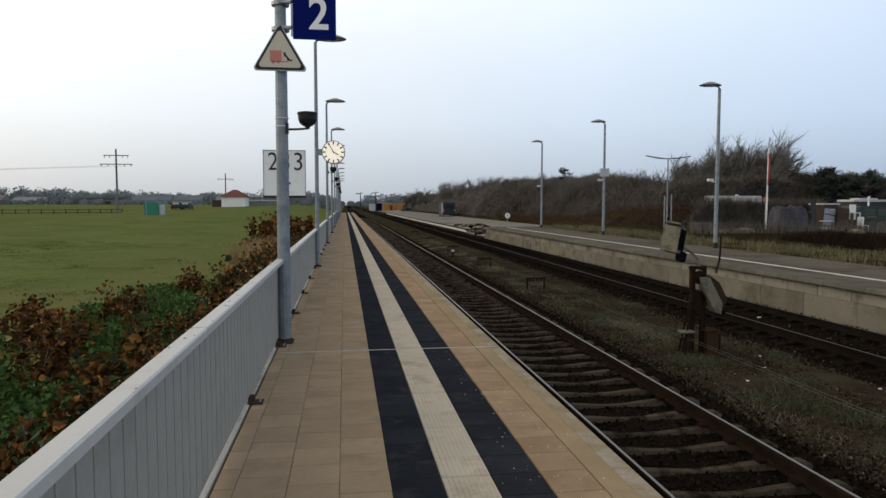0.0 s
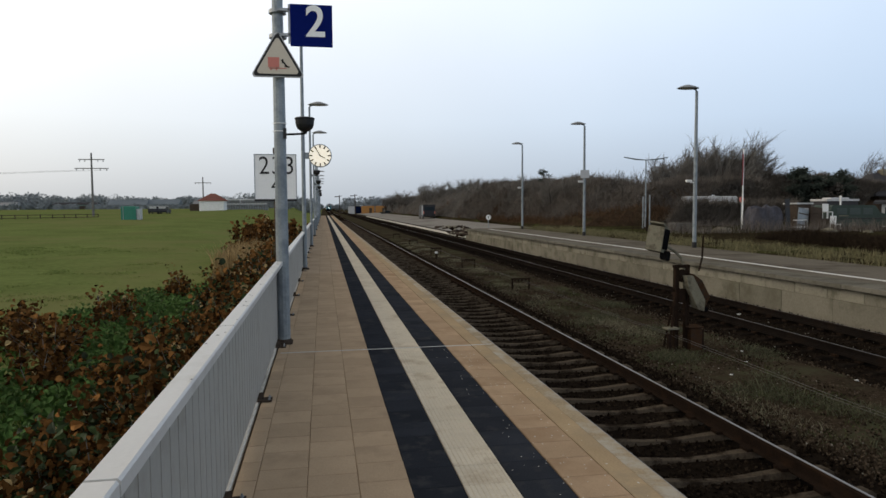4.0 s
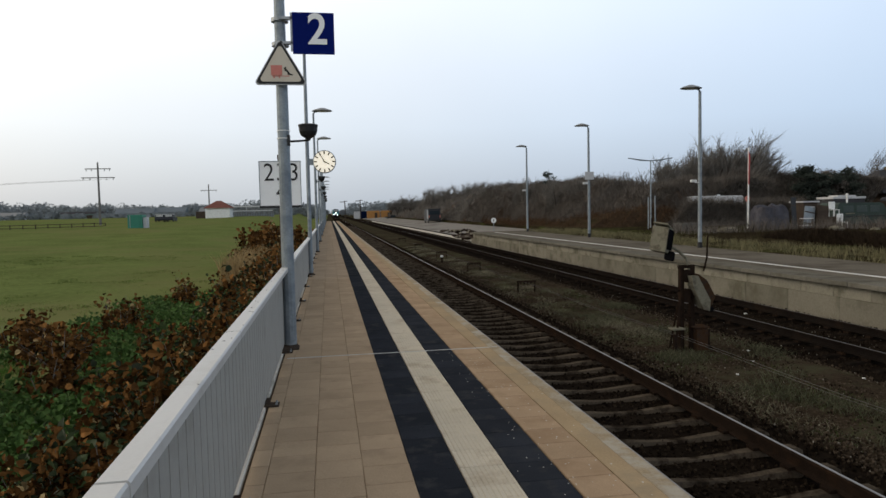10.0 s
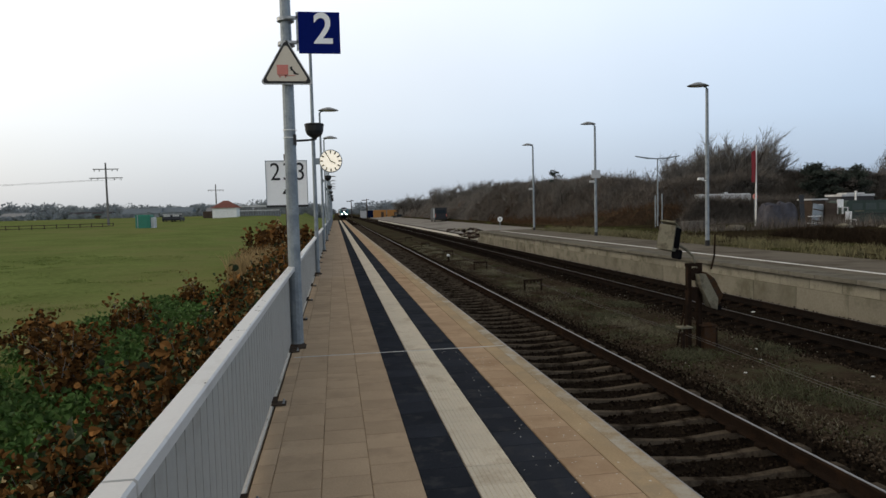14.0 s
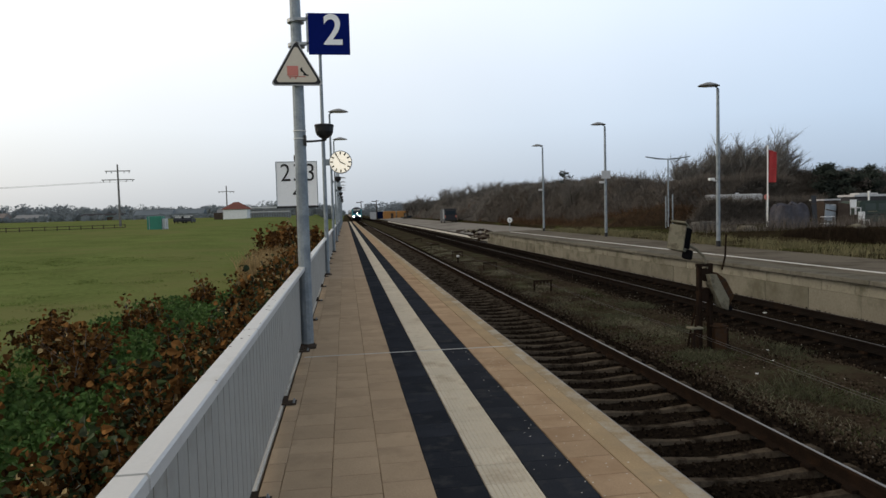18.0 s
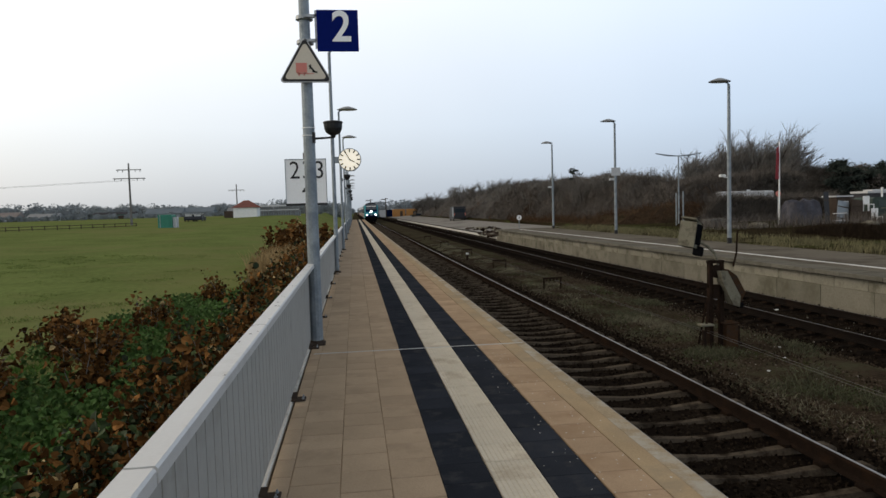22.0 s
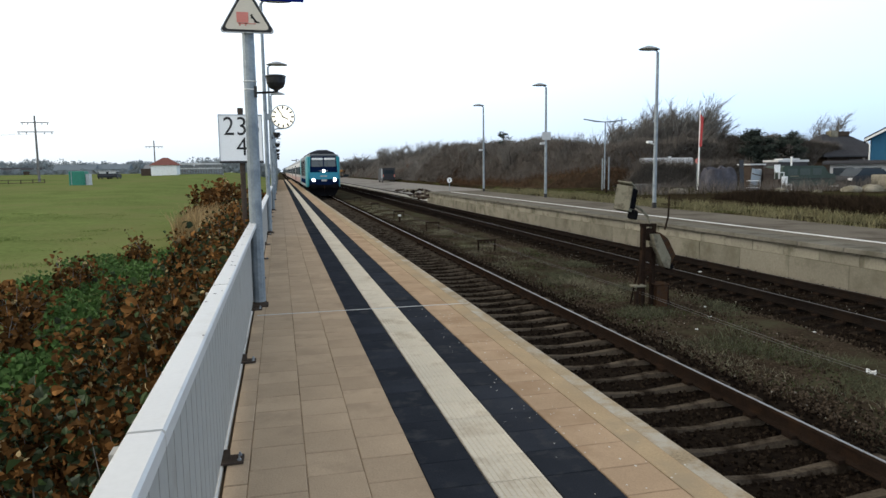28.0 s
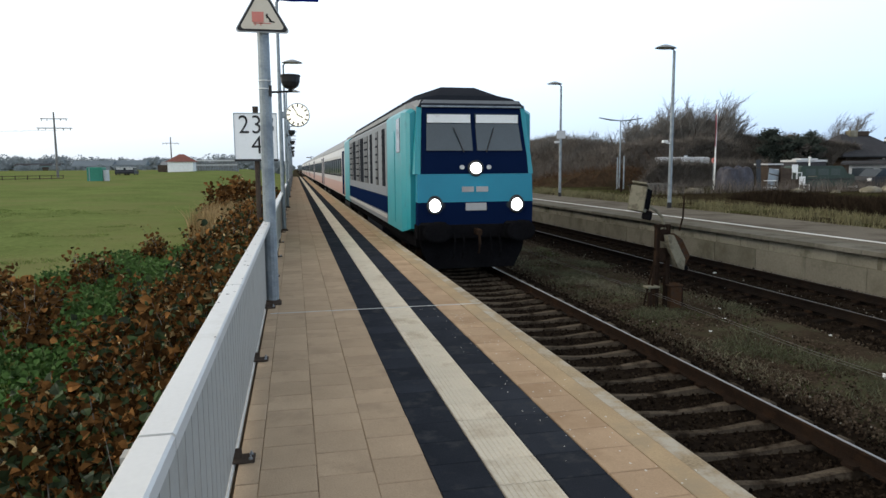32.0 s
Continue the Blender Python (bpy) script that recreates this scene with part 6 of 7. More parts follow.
def van():
    t = thing("delivery_van", "dark panel van with a pale rear parked on the forecourt", "van", (16.15, 108, -0.42))
    part("body", Shape().extrude([(0.0, 0.35), (5.2, 0.35), (5.35, 1.0), (5.0, 1.3), (4.3, 2.15), (3.9, 2.3), (0.05, 2.35)], 2.0, axis="x", at=-1.0), "van", t, "dark painted body")
    part("rear_panel", Shape().box((-0.85, 1.0, 1.45), (0.32, 1.6, 1.5)), "post", t, "pale side panel")
    part("rear_window", Shape().box((0, -0.01, 1.7), (1.5, 0.03, 0.6), bevel=0.02), "glass", t)
    part("bumper", Shape().box((0, -0.03, 0.5), (1.9, 0.12, 0.2), bevel=0.03), "black", t)
    for side in (-1, 1):
        part("tail_lamp", Shape().box((side * 0.9, -0.02, 1.1), (0.12, 0.05, 0.4)), "sign_red", t)
        for y in (1.0, 4.3):
            part("wheel", Shape().lathe([(0.30, -0.1), (0.34, -0.08), (0.34, 0.08), (0.30, 0.1)], 18, Matrix.Translation((side * 0.92, y, 0.345)) @ pose(0, 0, 0, 0, 90, 0)), "black", t)


van()


def box_thing(name, label, category, at, size, material, extra=(), group=""):
    """A crate-like thing: body, lid or roof, and further pieces (name, centre, size, material)."""
    t = thing(name, label, category, at, group)
    part("body", Shape().box((0, 0, size[2] / 2), size, bevel=min(size) * 0.05), material, t)
    for n, c, s, m in extra:
        part(n, Shape().box(c, s, bevel=min(s) * 0.1), m, t)
    return t


# storage yard
def green_van():
    """A long dark green panel van standing side on: rounded body, side windows, wheels, white lettering bar."""
    t = thing("panel_van", "long dark green panel van parked side-on in the yard", "van", (34.3, 38.2, -0.15))
    body = [(-2.15, 0.3), (2.1, 0.3), (2.2, 0.75), (2.12, 1.05), (1.55, 1.2), (1.25, 1.6), (1.05, 1.68), (-1.95, 1.7), (-2.12, 1.6), (-2.2, 1.0)]
    part("body", Shape().extrude(body, 1.7, at=0.0), "dark_green", t, "dull dark green body")
    for x, w in ((-1.35, 0.75), (-0.35, 0.8), (0.62, 0.72)):
        part("side_window", Shape().box((x, -0.005, 1.28), (w, 0.03, 0.42), bevel=0.01), "dusty_glass", t, "dusty side window")
    part("windscreen", Shape().box((0, 0, 0), (0.03, 1.4, 0.45), pose(1.45, 0.85, 1.42, 0, -34, 0)), "glass", t)
    part("rub_rail", Shape().box((0, -0.01, 0.78), (4.2, 0.03, 0.07)), "black", t)
    part("marking", Shape().box((-1.2, -0.012, 0.98), (0.7, 0.012, 0.07)), "weight", t, "faded pale lettering bar")
    part("bumper", Shape().box((2.18, 0.85, 0.45), (0.1, 1.6, 0.18), bevel=0.03), "black", t)
    for x in (-1.35, 1.35):
        for y in (0.12, 1.58):
            part("wheel", Shape().lathe([(0.27, -0.1), (0.32, -0.08), (0.32, 0.08), (0.27, 0.1)], 18, Matrix.Translation((x, y, 0.32)) @ FACING), "black", t)


green_van()


def draped_heap():
    """Goods under a sagging tarpaulin: a lumpy, folded sheet reaching the ground."""
    t = thing("tarpaulin_heap", "purple-grey tarpaulin draped over stacked goods", "tarpaulin", (27.4, 38.5, -0.12))
    s = Shape()
    n, k = 12, 40
    for i in range(n):
        f = i / (n - 1)
        for j in range(k):
            a = 2 * math.pi * j / k
            c, d = math.cos(a), math.sin(a)
            r = (1 - f * 0.93) ** 0.3 * (1 + 0.06 * math.sin(9 * a + 4 * f) + 0.12 * noise.noise((c * 2, d * 2, f * 3)))
            sq = (abs(c) ** 4 + abs(d) ** 4) ** -0.25
            z = 1.5 * min(1.0, f * 1.5) ** 0.8 * (1 + 0.28 * noise.noise((c * 1.7, d * 1.7, f * 1.5)))
            s.v.append((1.25 * c * r * sq, 0.8 * d * r * sq, z + 0.10 * noise.noise((c * 4, d * 4, f * 6))))
    s.f = [(i * k + j, i * k + (j + 1) % k, (i + 1) * k + (j + 1) % k, (i + 1) * k + j) for i in range(n - 1) for j in range(k)]
    s.f.append(tuple((n - 1) * k + j for j in range(k)))
    part("sheet", s, "tarp", t, "creased purple-grey sheet")


draped_heap()


def leaning_panel(x, y, w, h, tilt, material, label):
    t = thing("leaning_panel", label, "panel", (x, y, -0.12), "leaning panels")
    part("sheet", Shape().box((0, 0, h / 2), (w, 0.05, h), pose(0, 0, 0, -8, tilt, 0), bevel=0.01), material, t)
    part("batten", Shape().box((0, -0.04, h * 0.75), (w, 0.03, 0.06), pose(0, 0, 0, -8, tilt, 0)).box((0, -0.04, h * 0.25), (w, 0.03, 0.06), pose(0, 0, 0, -8, tilt, 0)), "timber", t)


leaning_panel(29.75, 37.9, 0.75, 1.5, 12, "post", "pale sheet leaning against the shed")
leaning_panel(30.65, 37.7, 0.8, 1.55, 7, "timber", "dark board leaning beside the shed")
leaning_panel(28.95, 38.1, 0.34, 2.1, 2, "black", "narrow black upright board in the yard")
box_thing("crate", "dark timber crate with a white chair on it", "crate", (31.6, 37.9, -0.12), (0.75, 0.7, 0.78), "timber", (("slat", (0, -0.36, 0.2), (0.75, 0.03, 0.12), "timber"), ("slat", (0, -0.36, 0.55), (0.75, 0.03, 0.12), "timber")))
steps = thing("step_frame", "white metal step frame standing in the yard", "steps", (29.1, 37.2, -0.12))
for z in (0.28, 0.72):
    part("tread", Shape().box((0, 0, z), (0.85, 0.2, 0.05), bevel=0.01), "white", steps)
for dx in (-0.4, 0.4):
    part("leg", Shape().box((dx, 0.0, 0.38), (0.05, 0.06, 0.76)), "timber", steps)
flue = thing("vent_pipe", "short white vent pipe rising behind the van", "pipe", (34.7, 40.4, -0.15))
part("pipe", Shape().tube([(0, 0, 0), (0, 0, 2.25)], 0.06, 10), "white", flue)
part("cap", Shape().lathe([(0.1, 2.25), (0.1, 2.29), (0.03, 2.34)], 12), "white", flue)
box_thing("caravan", "white caravan half hidden behind bare scrub", "caravan", (31.4, 52, -0.1), (4.7, 2.1, 2.45), "grey_white", (("window", (-1.0, -1.06, 1.75), (1.1, 0.04, 0.5), "glass"), ("window", (1.0, -1.06, 1.75), (1.0, 0.04, 0.5), "glass"), ("roof_hatch", (0.3, 0, 2.5), (0.8, 0.6, 0.15), "white")))
box_thing("boat_cover", "pale covered boat on blocks in the yard", "boat", (36.4, 43, -0.1), (2.6, 1.6, 1.95), "slate", (("cover", (0, 0, 2.0), (2.7, 1.7, 0.16), "grey_white"), ("hatch", (0.1, 0, 2.13), (1.5, 0.9, 0.12), "grey_white")))
box_thing("tool_shed", "small dark timber shed in the yard", "shed", (30.3, 39.0, -0.1), (1.0, 1.2, 1.7), "timber", (("roof", (0, 0, 1.76), (1.2, 1.4, 0.1), "grey_white"), ("door", (0, -0.62, 0.75), (0.6, 0.04, 1.4), "grey_white")))
for x, y, z in ((31.5, 37.0, -0.1), (31.6, 37.85, 0.68)):
    t = thing("garden_chair", "white plastic garden chair outside the shed", "chair", (x, y, z), "garden chairs")
    part("seat", Shape().box((0, 0, 0.42), (0.45, 0.45, 0.04), bevel=0.01), "white", t)
    part("backrest", Shape().box((0, 0.22, 0.7), (0.45, 0.04, 0.5), bevel=0.01), "white", t)
    for dx in (-0.2, 0.2):
        for dy in (-0.2, 0.2):
            part("leg", Shape().box((dx, dy, 0.2), (0.04, 0.04, 0.42)), "white", t)
car = thing("parked_car", "blue-grey parked car seen behind the boulders", "car", (39.7, 38.7, -0.2))
part("body", Shape().extrude([(-2.1, 0.35), (2.1, 0.3), (2.15, 0.75), (1.3, 0.95), (-2.0, 1.0), (-2.15, 0.7)], 1.7, at=-0.85), "van", car)
part("cabin", Shape().extrude([(-1.8, 0.98), (1.2, 0.94), (0.5, 1.45), (-1.2, 1.5)], 1.5, at=-0.75), "glass", car, "glazed cabin")
for dx in (-1.3, 1.35):
    for dy in (-0.8, 0.8):
        part("wheel", Shape().lathe([(0.27, -0.1), (0.31, -0.08), (0.31, 0.08), (0.27, 0.1)], 18, Matrix.Translation((dx, dy, 0.31)) @ FACING), "black", car)
part("headlamp", Shape().box((-2.1, -0.6, 0.75), (0.1, 0.35, 0.2), bevel=0.03), "headlight", car, "bright white headlamp")
# The bay is solid; a black plate paints the shade of its opening.
box_thing("concrete_bunker", "open concrete bay at the edge of the yard", "storage bay", (38.5, 35.0, -0.3), (2.6, 2.0, 1.2), "concrete", (("dark_opening", (-0.6, -0.98, 0.9), (1.6, 0.08, 0.8), "black"), ("beam", (-1.2, -1.02, 0.9), (0.1, 0.1, 1.4), "white")))


def boulder(x, y, z, r, seed):
    rng = random.Random(seed)
    s = Shape()
    n, k = 9, 14
    for i in range(n):
        th = math.pi * i / (n - 1)
        for j in range(k):
            ph = 2 * math.pi * j / k
            d = Vector((math.sin(th) * math.cos(ph), math.sin(th) * math.sin(ph), math.cos(th)))
            q = 1 + 0.25 * noise.noise(d * 1.6 + Vector((seed, 0, 0)))
            s.v.append((d.x * r * q * 1.4, d.y * r * q, d.z * r * 0.62 * q + r * 0.3))
    s.f = [(i * k + j, (i + 1) * k + j, (i + 1) * k + (j + 1) % k, i * k + (j + 1) % k) for i in range(n - 1) for j in range(k)]
    ob = part("boulder", s, "concrete", label="rounded pale boulder at the edge of the yard", smooth=True, m=pose(x, y, z))
    tagged(ob, category="boulder", group="boulders")


for k, (x, y, r) in enumerate(((27.8, 33.2, 0.42), (32.8, 33, 0.5), (33.9, 32.6, 0.55), (30.3, 33, 0.25), (23.0, 36.2, 0.45), (22.0, 36.8, 0.3))):
    boulder(x, y, -0.15, r, 80 + k)


def hip_house():
    t = thing("house", "low house with a dark hipped roof and chimney", "house", (56.6, 60, -0.2))
    part("wall", Shape().box((0, 0, 1.35), (7.0, 6, 2.7)), "timber", t)
    part("roof", Shape().poly([(-4.4, -3.6, 2.7), (4.4, -3.6, 2.7), (4.4, 3.6, 2.7), (-4.4, 3.6, 2.7), (-1.6, 0, 5.0), (1.6, 0, 5.0), (-4.4, -3.6, 2.55), (4.4, -3.6, 2.55), (4.4, 3.6, 2.55), (-4.4, 3.6, 2.55)], [(0, 1, 5, 4), (1, 2, 5), (2, 3, 4, 5), (3, 0, 4), (6, 9, 8, 7), (0, 6, 7, 1), (1, 7, 8, 2), (2, 8, 9, 3), (3, 9, 6, 0)]), "slate", t, "dark shingled hip roof")
    part("chimney", Shape().box((-0.4, -0.2, 5.0), (0.9, 0.6, 0.7), bevel=0.03), "concrete", t)
    part("roof_lantern", Shape().box((0.4, 0, 5.05), (2.2, 0.9, 0.5), bevel=0.03), "timber", t)
    for dx in (-1.6, 0.2, 2.0):
        w = part("window", Shape().box((dx, -3.02, 1.5), (1.1, 0.05, 1.0)), "glass", t)
        part("frame", Shape().box((dx, -3.05, 1.5), (0.06, 0.04, 1.0)), "white", w)
    for dx in (-0.6, 1.2, 2.8):
        part("porch_post", Shape().box((dx, -4.6, 1.2), (0.15, 0.15, 2.5)), "pole", t)
    part("porch_roof", Shape().box((1.2, -4.2, 2.5), (5.2, 1.8, 0.12), pose(0, 0, 0, 4, 0, 0)), "slate", t)


hip_house()


def blue_house():
    t = thing("house", "blue boarded gable house with white eaves", "house", (47.6, 40.9, -0.2), rz=-45)
    part("wall", Shape().extrude([(-3.9, 0), (3.9, 0), (3.9, 3.9), (0, 6.1), (-3.9, 3.9)], 9, at=-1.0), "blue_wood", t, "blue painted board walls")
    for k in range(26):
        part("board", Shape().box((-3.75 + 0.3 * k, -1.02, 2.0), (0.27, 0.03, 3.8)), "blue_wood", t)
    for side in (-1, 1):
        part("roof", Shape().extrude([(side * 4.4, 3.65), (side * 4.4, 3.85), (0, 6.35), (0, 6.15)][::side], 9.8, at=-1.5), "slate", t, "grey pitched roof")
        part("eaves", Shape().extrude([(side * 4.42, 3.55), (side * 4.42, 3.72), (0, 6.22), (0, 6.05)][::side], 0.06, at=-1.53), "white", t, "white eaves board")
    part("downpipe", Shape().tube([(-4.35, -1.3, 3.7), (-4.0, -1.15, 3.3), (-3.95, -1.15, 0)], 0.05, 8), "white", t)
    p = thing("lean_to", "low flat-roofed lean-to with glazed front", "shed", (42.2, 38.6, -0.2), rz=-45)
    part("wall", Shape().box((0, 0, 0.9), (8.5, 2.2, 1.8)), "grey_white", p)
    part("roof", Shape().box((0, -0.1, 1.95), (9.5, 2.9, 0.14), pose(0, 0, 0, 3, 0, 0)), "slate", p)
    for k in range(5):
        part("window", Shape().box((-3.4 + 1.7 * k, -1.12, 1.1), (1.3, 0.05, 0.9)), "glass", p)


blue_house()

# far end of the line
ORANGE = [("container", 14.2, 232, 4.2, "orange"), ("container", 18.6, 231, 3.8, "orange")]
for n, x, y, w, m in ORANGE:
    box_thing("site_container", "orange-yellow site container near the line", "container", (x, y, -0.9), (w, 2.5, 2.9), m, (("door", (w * 0.2, -1.27, 1.2), (0.9, 0.05, 2.0), "timber"),), "site containers")
box_thing("site_hut", "small white and blue hut beside the track", "hut", (9.9, 262, -0.9), (2.4, 2.5, 2.9), "grey_white", (("roof", (0, 0, 2.95), (2.7, 2.8, 0.15), "slate"),))
box_thing("goods_shed", "dark blue flat-roofed goods shed", "shed", (13.4, 268, -0.9), (5.0, 6, 2.8), "navy", (("roof", (0, 0, 2.85), (5.3, 6.3, 0.15), "slate"),))
for x, y, r in ((20.5, 196, 1.4), (23.2, 194, 1.6)):
    box_thing("parked_car", "dark car parked beside the line", "car", (x * 0.86, y, -0.8), (3.8, 1.7, 0.8), "van", (("cabin", (0.1, 0, 1.05), (2.0, 1.5, 0.55), "glass"),), "cars by the line")
for x, y, h in ((4.9, 244, 6.8), (10.2, 240, 7.0)):
    t = thing("semaphore_signal", "tall dark semaphore signal mast with an arm", "signal", (x, y, -0.9), "semaphore signals")
    part("mast", Shape().tube([(0, 0, 0), (0, 0, h)], 0.13, 8), "timber", t)
    part("arm", Shape().box((-0.8, 0, h - 0.5), (1.7, 0.06, 0.28)).box((0.5, 0, h - 0.3), (0.8, 0.06, 0.2)), "timber", t)
    part("ladder", Shape().tube([(0.3, 0.2, 0), (0.15, 0.1, h - 0.8)], 0.05, 5), "timber", t)


# ---- the meadow side ----
def power_pole(x, y, z, h, arms, label):
    t = thing("power_pole", label, "power pole", (x, y, z), "power poles")
    part("pole", Shape().tube([(0, 0, 0), (0, 0, h)], [0.19, 0.12], 8), "pole", t)
    for zz, w in arms:
        part("cross_arm", Shape().box((0, 0, zz), (w, 0.14, 0.13)), "pole", t)
        for dx in (-0.45, -0.25, 0.25, 0.45):
            part("insulator", Shape().lathe([(0.05, -0.35), (0.09, -0.2), (0.05, -0.08)], 8, pose(dx * w, 0, zz)), "grey_white", t)


power_pole(-35.5, 110, 0.0, 10.1, ((7.75, 4.8), (9.1, 3.7)), "tall timber power pole with two cross arms")
power_pole(-29.3, 170, 1.2, 7.9, ((6.5, 3.8),), "distant timber power pole with one cross arm")
wires = Shape()
for dx, z in ((-2.1, 7.5), (-1.1, 7.5), (1.1, 7.5), (2.1, 7.5)):
    wires.tube([(-35.5 + dx, 110, z), (-75 + dx, 95, z - 2.6), (-120 + dx, 80, z)], 0.008, 3)
tagged(part("overhead_wires", wires, "timber", label="thin overhead wires sagging from the power pole"), category="wires", kind="structure")


def red_roof_hut():
    t = thing("pump_house", "white cube-shaped hut with a red hipped roof", "house", (-24.3, 152, 0.75))
    part("wall", Shape().box((0, 0, 1.2), (5.0, 5, 2.5)), "white", t, "white rendered walls")
    part("roof", Shape().poly([(-2.9, -2.9, 2.4), (2.9, -2.9, 2.4), (2.9, 2.9, 2.4), (-2.9, 2.9, 2.4), (-0.5, 0, 4.0), (0.5, 0, 4.0)], [(0, 1, 5, 4), (1, 2, 5), (2, 3, 4, 5), (3, 0, 4), (3, 2, 1, 0)]), "roof_red", t, "red tiled hip roof")
    part("annex", Shape().box((-3.6, 0.5, 0.8), (2.2, 3, 1.9)), "timber", t)


red_roof_hut()
box_thing("green_container", "green metal storage container on the meadow", "container", (-25.2, 91, 0.0), (1.75, 2.0, 1.9), "green_box", (("door", (0.2, -1.02, 0.95), (0.8, 0.05, 1.6), "green_box"), ("rail", (-0.6, -1.02, 0.95), (0.06, 0.06, 1.8), "metal_grey"), ("white_end", (1.1, 0, 0.8), (0.4, 1.3, 1.5), "grey_white")))


def meadow_car(x, y):
    """A small car seen from behind: body, cabin with panes, wheels."""
    t = thing("parked_car", "small dark car with a pale roof parked at the meadow's edge", "car", (x, y, ground_z(x, y) + 0.02), "cars on the meadow")
    part("body", Shape().extrude([(0.0, 0.22), (3.4, 0.22), (3.45, 0.6), (3.3, 0.72), (0.05, 0.78), (-0.05, 0.5)], 1.5, axis="x", at=-0.75), "van", t, "dark car body")
    part("cabin", Shape().extrude([(0.1, 0.78), (2.5, 0.74), (1.9, 1.22), (0.4, 1.25)], 1.36, axis="x", at=-0.68), "glass", t, "glazed cabin")
    part("car_roof", Shape().box((0, 1.15, 1.27), (1.36, 1.7, 0.06), bevel=0.02), "white", t, "pale roof")
    part("rear_window", Shape().box((0, 0.2, 1.02), (1.1, 0.04, 0.3), pose(0, 0, 0, 0, 0, 0)), "grey_white", t)
    for side in (-1, 1):
        for yy in (0.65, 2.75):
            part("wheel", Shape().lathe([(0.24, -0.08), (0.28, -0.06), (0.28, 0.06), (0.24, 0.08)], 14, Matrix.Translation((side * 0.68, yy, 0.28)) @ pose(0, 0, 0, 0, 90, 0)), "black", t)


for x in (-29.5, -28.0):
    meadow_car(x, 121)


def steel_frame():
    t = thing("steel_frame", "long open framework of grey posts and beams", "framework", (-22.6, 160, 0.9))
    for k in range(17):
        h = 3.1 if k % 2 else 2.8
        part("post", Shape().box((0.56 * k, 0, h / 2), (0.13, 0.13, h)), "pole", t)
    part("beam", Shape().box((4.4, 0, 2.6), (9.2, 0.16, 0.30)).box((4.4, 0, 1.6), (9.2, 0.14, 0.2)), "grey_white", t)
    part("base_wall", Shape().box((4.4, 0.5, 0.4), (9.6, 0.3, 1.0)), "post", t)


steel_frame()


def barn(x, y, w, d, eave, ridge, wall, roof, label):
    """A gabled farm building, ridge across the view, with a door and windows."""
    t = thing("farm_building", label, "building", (x, y, ground_z(x, y) - 0.3), "distant buildings")
    part("wall", Shape().box((0, 0, eave / 2), (w, d, eave)), wall, t)
    part("roof", Shape().extrude([(-d / 2 - 0.4, eave), (d / 2 + 0.4, eave), (0, ridge)], w + 0.6, axis="x", at=-w / 2 - 0.3), roof, t, "pitched roof")
    part("door", Shape().box((w * 0.2, -d / 2 - 0.03, eave * 0.4), (w * 0.16, 0.08, eave * 0.8)), "timber", t)
    for k in range(max(2, int(w / 2.5))):
        part("window", Shape().box((-w * 0.42 + k * 1.6, -d / 2 - 0.03, eave * 0.6), (0.8, 0.08, eave * 0.35)), "glass", t)


# Far walls and roofs take greyed colours, with the haze painted in.
for x, y, w, d, eave, ridge, wall, roof, label in (
        (-82, 244, 13, 6, 1.8, 2.6, "teal_shed", "slate", "long blue-green farm shed with a dark roof"),
        (-66, 246, 12, 6, 1.7, 3.4, "post", "far_roof", "long grey barn among distant trees"),
        (-55, 248, 10, 6, 1.9, 3.6, "post", "far_roof", "distant farmhouse with a blue-grey roof"),
        (-103, 240, 9, 6, 1.5, 2.7, "grey_white", "roof_grey", "low pale barn among distant trees"),
        (-40, 236, 6, 5, 1.6, 3.0, "grey_white", "roof_grey", "small pale house among distant trees"),
        (-114, 238, 8, 6, 1.8, 3.4, "pole", "roof_brown", "distant farmhouse with a brownish roof")):
    barn(x, y, w, d, eave, ridge, wall, roof, label)
rail_fence(-47, 92, -33, 104, 0.05, 12, 0.85, "weathered timber field fence across the meadow", "timber")
rail_fence(-62, 88, -47, 92, 0.0, 12, 0.85, "weathered timber field fence across the meadow", "timber")


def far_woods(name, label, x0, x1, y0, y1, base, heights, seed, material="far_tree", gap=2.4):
    """A distant belt of rounded bare crowns made of many small facets; far_tree has haze in its colour."""
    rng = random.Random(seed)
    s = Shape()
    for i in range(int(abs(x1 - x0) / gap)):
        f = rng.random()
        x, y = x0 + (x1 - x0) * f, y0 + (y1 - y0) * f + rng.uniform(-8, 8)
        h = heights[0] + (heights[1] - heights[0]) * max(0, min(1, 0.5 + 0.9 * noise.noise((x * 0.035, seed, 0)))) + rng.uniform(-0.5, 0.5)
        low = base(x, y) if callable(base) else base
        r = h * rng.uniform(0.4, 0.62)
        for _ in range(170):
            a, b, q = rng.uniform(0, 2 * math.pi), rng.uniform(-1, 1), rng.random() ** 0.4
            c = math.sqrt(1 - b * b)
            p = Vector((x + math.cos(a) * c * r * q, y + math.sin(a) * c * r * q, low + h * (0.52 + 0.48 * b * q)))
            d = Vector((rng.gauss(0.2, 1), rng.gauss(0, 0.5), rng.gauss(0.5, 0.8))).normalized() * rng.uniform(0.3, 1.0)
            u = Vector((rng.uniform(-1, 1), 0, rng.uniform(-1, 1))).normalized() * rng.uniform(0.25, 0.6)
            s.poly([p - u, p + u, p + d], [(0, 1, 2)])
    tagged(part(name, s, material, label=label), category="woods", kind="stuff")


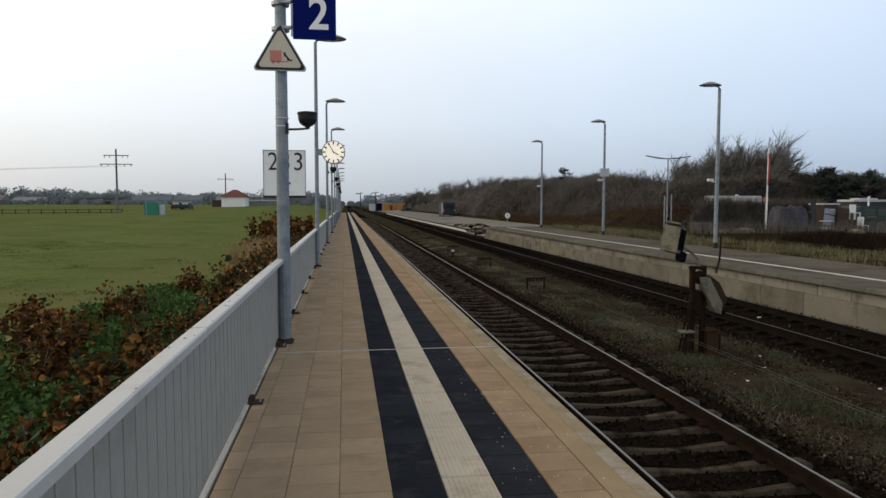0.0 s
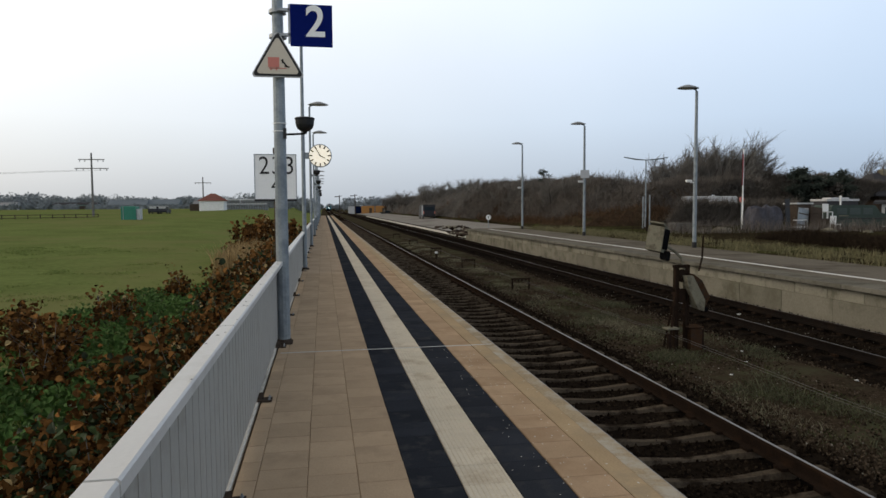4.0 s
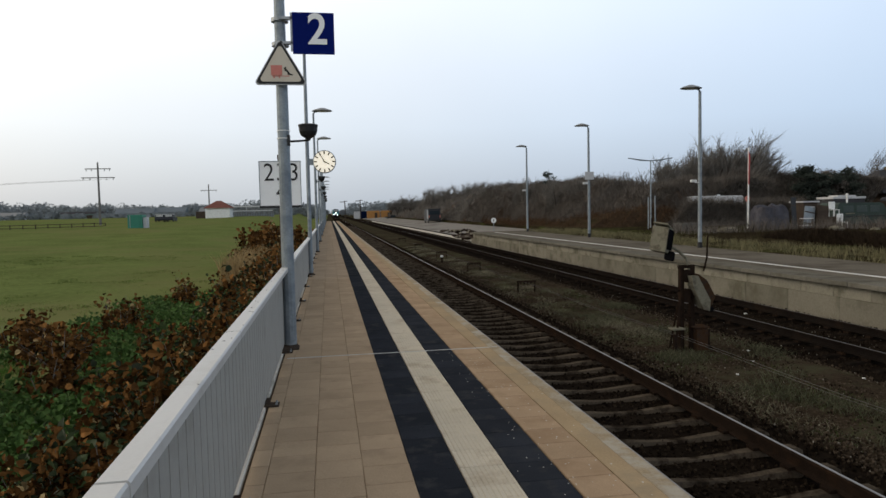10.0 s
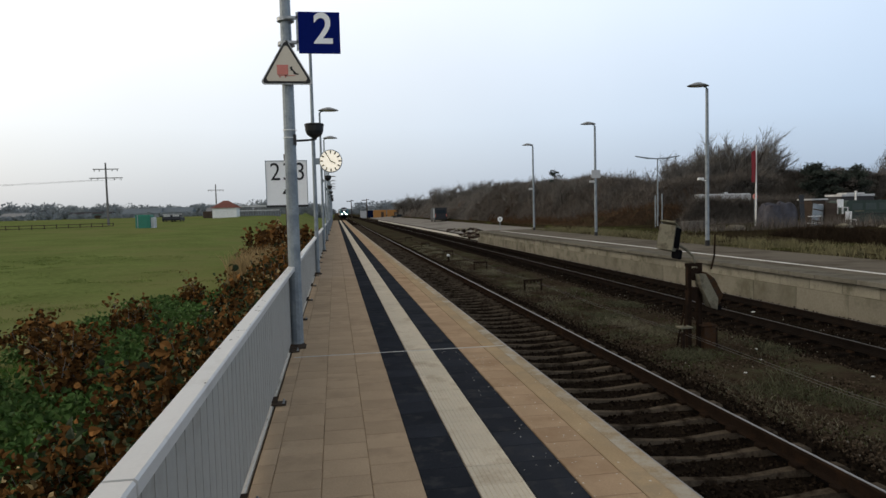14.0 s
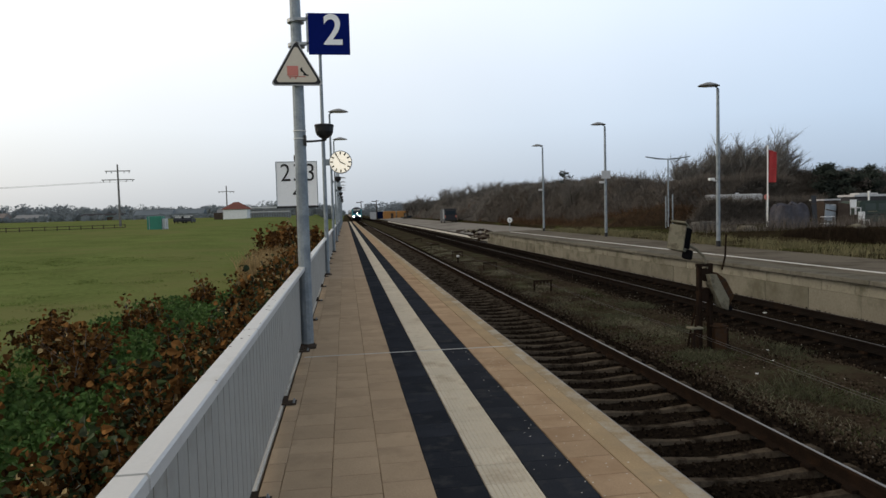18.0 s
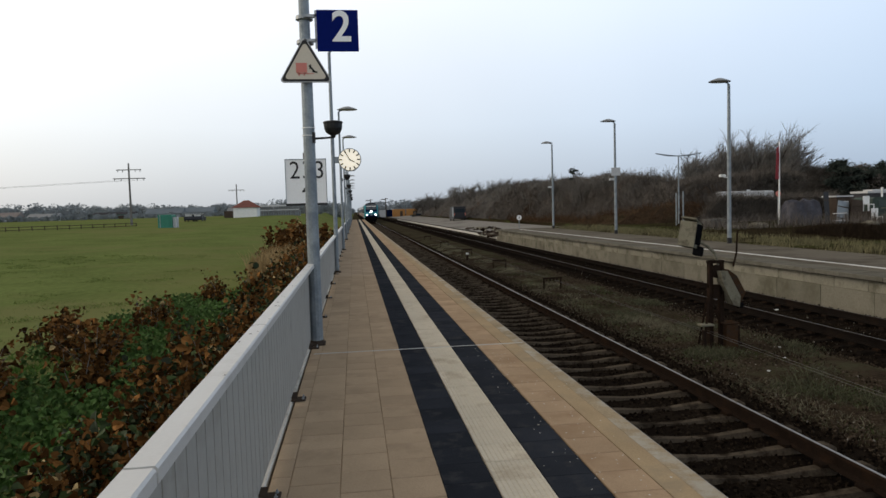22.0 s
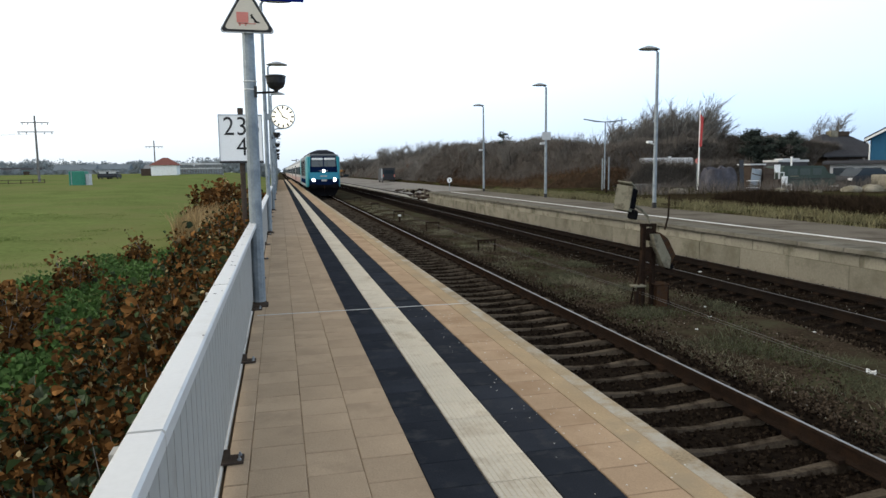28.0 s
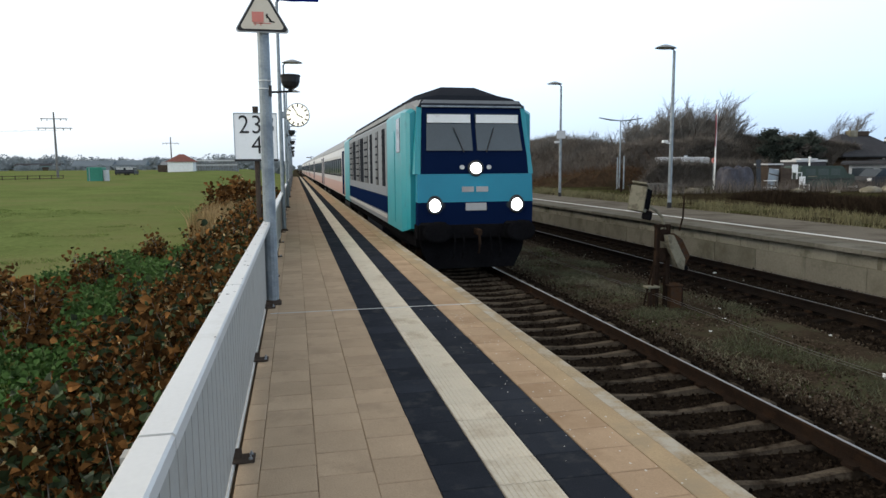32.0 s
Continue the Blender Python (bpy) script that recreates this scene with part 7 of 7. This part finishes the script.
# The greys of these belts are painted haze.
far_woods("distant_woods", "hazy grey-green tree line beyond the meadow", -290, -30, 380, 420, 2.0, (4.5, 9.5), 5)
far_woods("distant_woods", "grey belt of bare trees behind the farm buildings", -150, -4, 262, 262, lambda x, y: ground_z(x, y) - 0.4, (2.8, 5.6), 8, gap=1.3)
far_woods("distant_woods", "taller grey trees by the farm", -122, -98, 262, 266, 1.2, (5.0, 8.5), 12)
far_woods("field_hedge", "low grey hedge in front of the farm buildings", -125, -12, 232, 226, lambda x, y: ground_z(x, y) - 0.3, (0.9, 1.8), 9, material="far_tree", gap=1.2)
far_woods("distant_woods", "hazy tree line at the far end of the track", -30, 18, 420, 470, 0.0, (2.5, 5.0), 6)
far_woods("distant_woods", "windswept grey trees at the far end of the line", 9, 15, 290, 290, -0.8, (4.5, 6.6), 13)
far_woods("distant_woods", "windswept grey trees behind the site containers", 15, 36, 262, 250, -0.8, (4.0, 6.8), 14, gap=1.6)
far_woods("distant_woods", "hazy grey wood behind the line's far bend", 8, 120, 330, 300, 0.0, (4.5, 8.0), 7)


# ---- paving, tile by tile ----
def paving():
    step = 0.30
    near0, near1 = 1.0, 15.4
    g = 0.0068
    flat = Shape().box((0, 0, -0.015), (step - g, step - g, 0.03), bevel=0.0045)
    ribbed = Shape()
    ribbed.box((0, 0, -0.017), (step - g, step - g, 0.026))
    for k in range(10):
        x = -step / 2 + (k + 0.5) * step / 10
        ribbed.extrude([(x - 0.011, -0.006), (x + 0.011, -0.006), (x + 0.006, 0.0), (x - 0.006, 0.0)], step - g, at=-(step - g) / 2)
    narrow = Shape().box((0, 0, -0.015), (0.116, step - g, 0.03), bevel=0.004)
    columns = [(-1.392, narrow, "tile", "paving_tile"), (-1.185, flat, "tile", "paving_tile"), (-0.89, flat, "tile", "paving_tile"), (-0.595, flat, "tile", "paving_tile"), (0.60, flat, "tile_warm", "paving_tile"),
               (-0.30, flat, "dark_tile", "dark_tile"), (0.30, flat, "dark_tile", "dark_tile"), (0.0, ribbed, "white_tile", "guiding_tile")]
    far = {"tile": Shape(), "tile_warm": Shape(), "dark_tile": Shape(), "white_tile": Shape()}
    rng = random.Random(3)
    for ci, (x, shape, m, name) in enumerate(columns):
        me = shape.mesh(name, M[m])
        shift = 0.15 * (ci % 2) if m in ("tile", "tile_warm") else 0.0
        y = -7.85 + shift
        while y < PLAT_END:
            if near0 < y < near1:
                ob = new(name, me)
                ob.parent = platform
                ob.matrix_basis = pose(x + rng.uniform(-0.0008, 0.0008), y, rng.uniform(-0.0015, 0.001), 0, 0, rng.uniform(-0.15, 0.15))
            elif y < 40:
                far[m].poly(shape.v, shape.f, pose(x, y, rng.uniform(-0.001, 0.001)))
            else:
                w = 0.118 if shape is narrow else step - g
                far[m].box((x, y + 0.75, -0.015), (w, 1.8 - g, 0.03))
                y += 1.5
            y += step
    for m, mm in (("tile", "tile_far"), ("tile_warm", "warm_far"), ("dark_tile", "dark_far"), ("white_tile", "white_far")):
        tagged(part("more_paving", far[m], mm, platform), kind="stuff")
    part("joint_line", Shape().box((-0.21, 6.075, -0.001), (2.4, 0.018, 0.008)), "white_line", platform, "pale expansion joint across the paving")


paving()


# ---- from paces to metres; the train is drawn in metres ----
def to_metres():
    of_train = {o for t in TRAIN for o in (t, *t.children_recursive)}
    keep = {o.data for o in of_train if o.data}
    for me in bpy.data.meshes:
        if me not in keep:
            me.transform(Matrix.Scale(K, 4))
    for o in scene.objects:
        if o.type in ("MESH", "EMPTY") and (o not in of_train or o in TRAIN):
            o.location = o.location * K


to_metres()


# ---- what moves ----
def motions():
    # the train's front along the track, by the second
    front = [(0, 470.48), (6, 376.39), (9, 329.34), (13, 267.98), (17, 207.65), (19, 177.98), (21, 148.33), (23, 120.2), (24, 106.91), (25, 93.6), (26, 80.11), (27, 67.02), (28, 55.06), (29, 43.9), (30, 33.37), (31, 22.37), (31.6, 15.87), (32, 11.64)]
    for t, off in zip(TRAIN, OFFSETS):
        walk(t, [(s, pose(TRACKS[0] * K, y * K + off, RAIL_Z * K)) for s, y in front])
    # the banner swings on its pole, piece after piece
    swing = ((0, 0.15), (1, 0.0), (2, -0.45), (3, -0.4), (4.5, 0.1), (6, 0.45), (7, 0.65), (7.6, 0.2), (8, -0.2), (9, -0.75), (9.6, -0.2), (10, 0.15), (11, 0.1), (12, -0.05), (13, 0.2), (13.5, -0.1), (14, -0.5), (15.5, 0.0), (17, 0.6), (18, 0.95), (19, 0.7), (20, 0.2), (21, 0.2), (22, -0.35), (23, -0.4), (24, -0.2), (25, 0.0), (26.5, 0.3), (27.5, 0.45), (28, 0.35), (28.5, 0.45), (29, 0.45), (29.5, 0.35), (30, 0.0), (31, -0.1), (32, -0.1))
    turns = [(s, -34 - math.degrees(math.acos(w))) for s, w in swing]
    for k, piece in enumerate(FLAG):
        walk(piece, [(s, pose(0, 0, 0, 0, 0, a + 2 * math.sin(s * 2.1 + k * 0.9))) for s, a in turns])


motions()
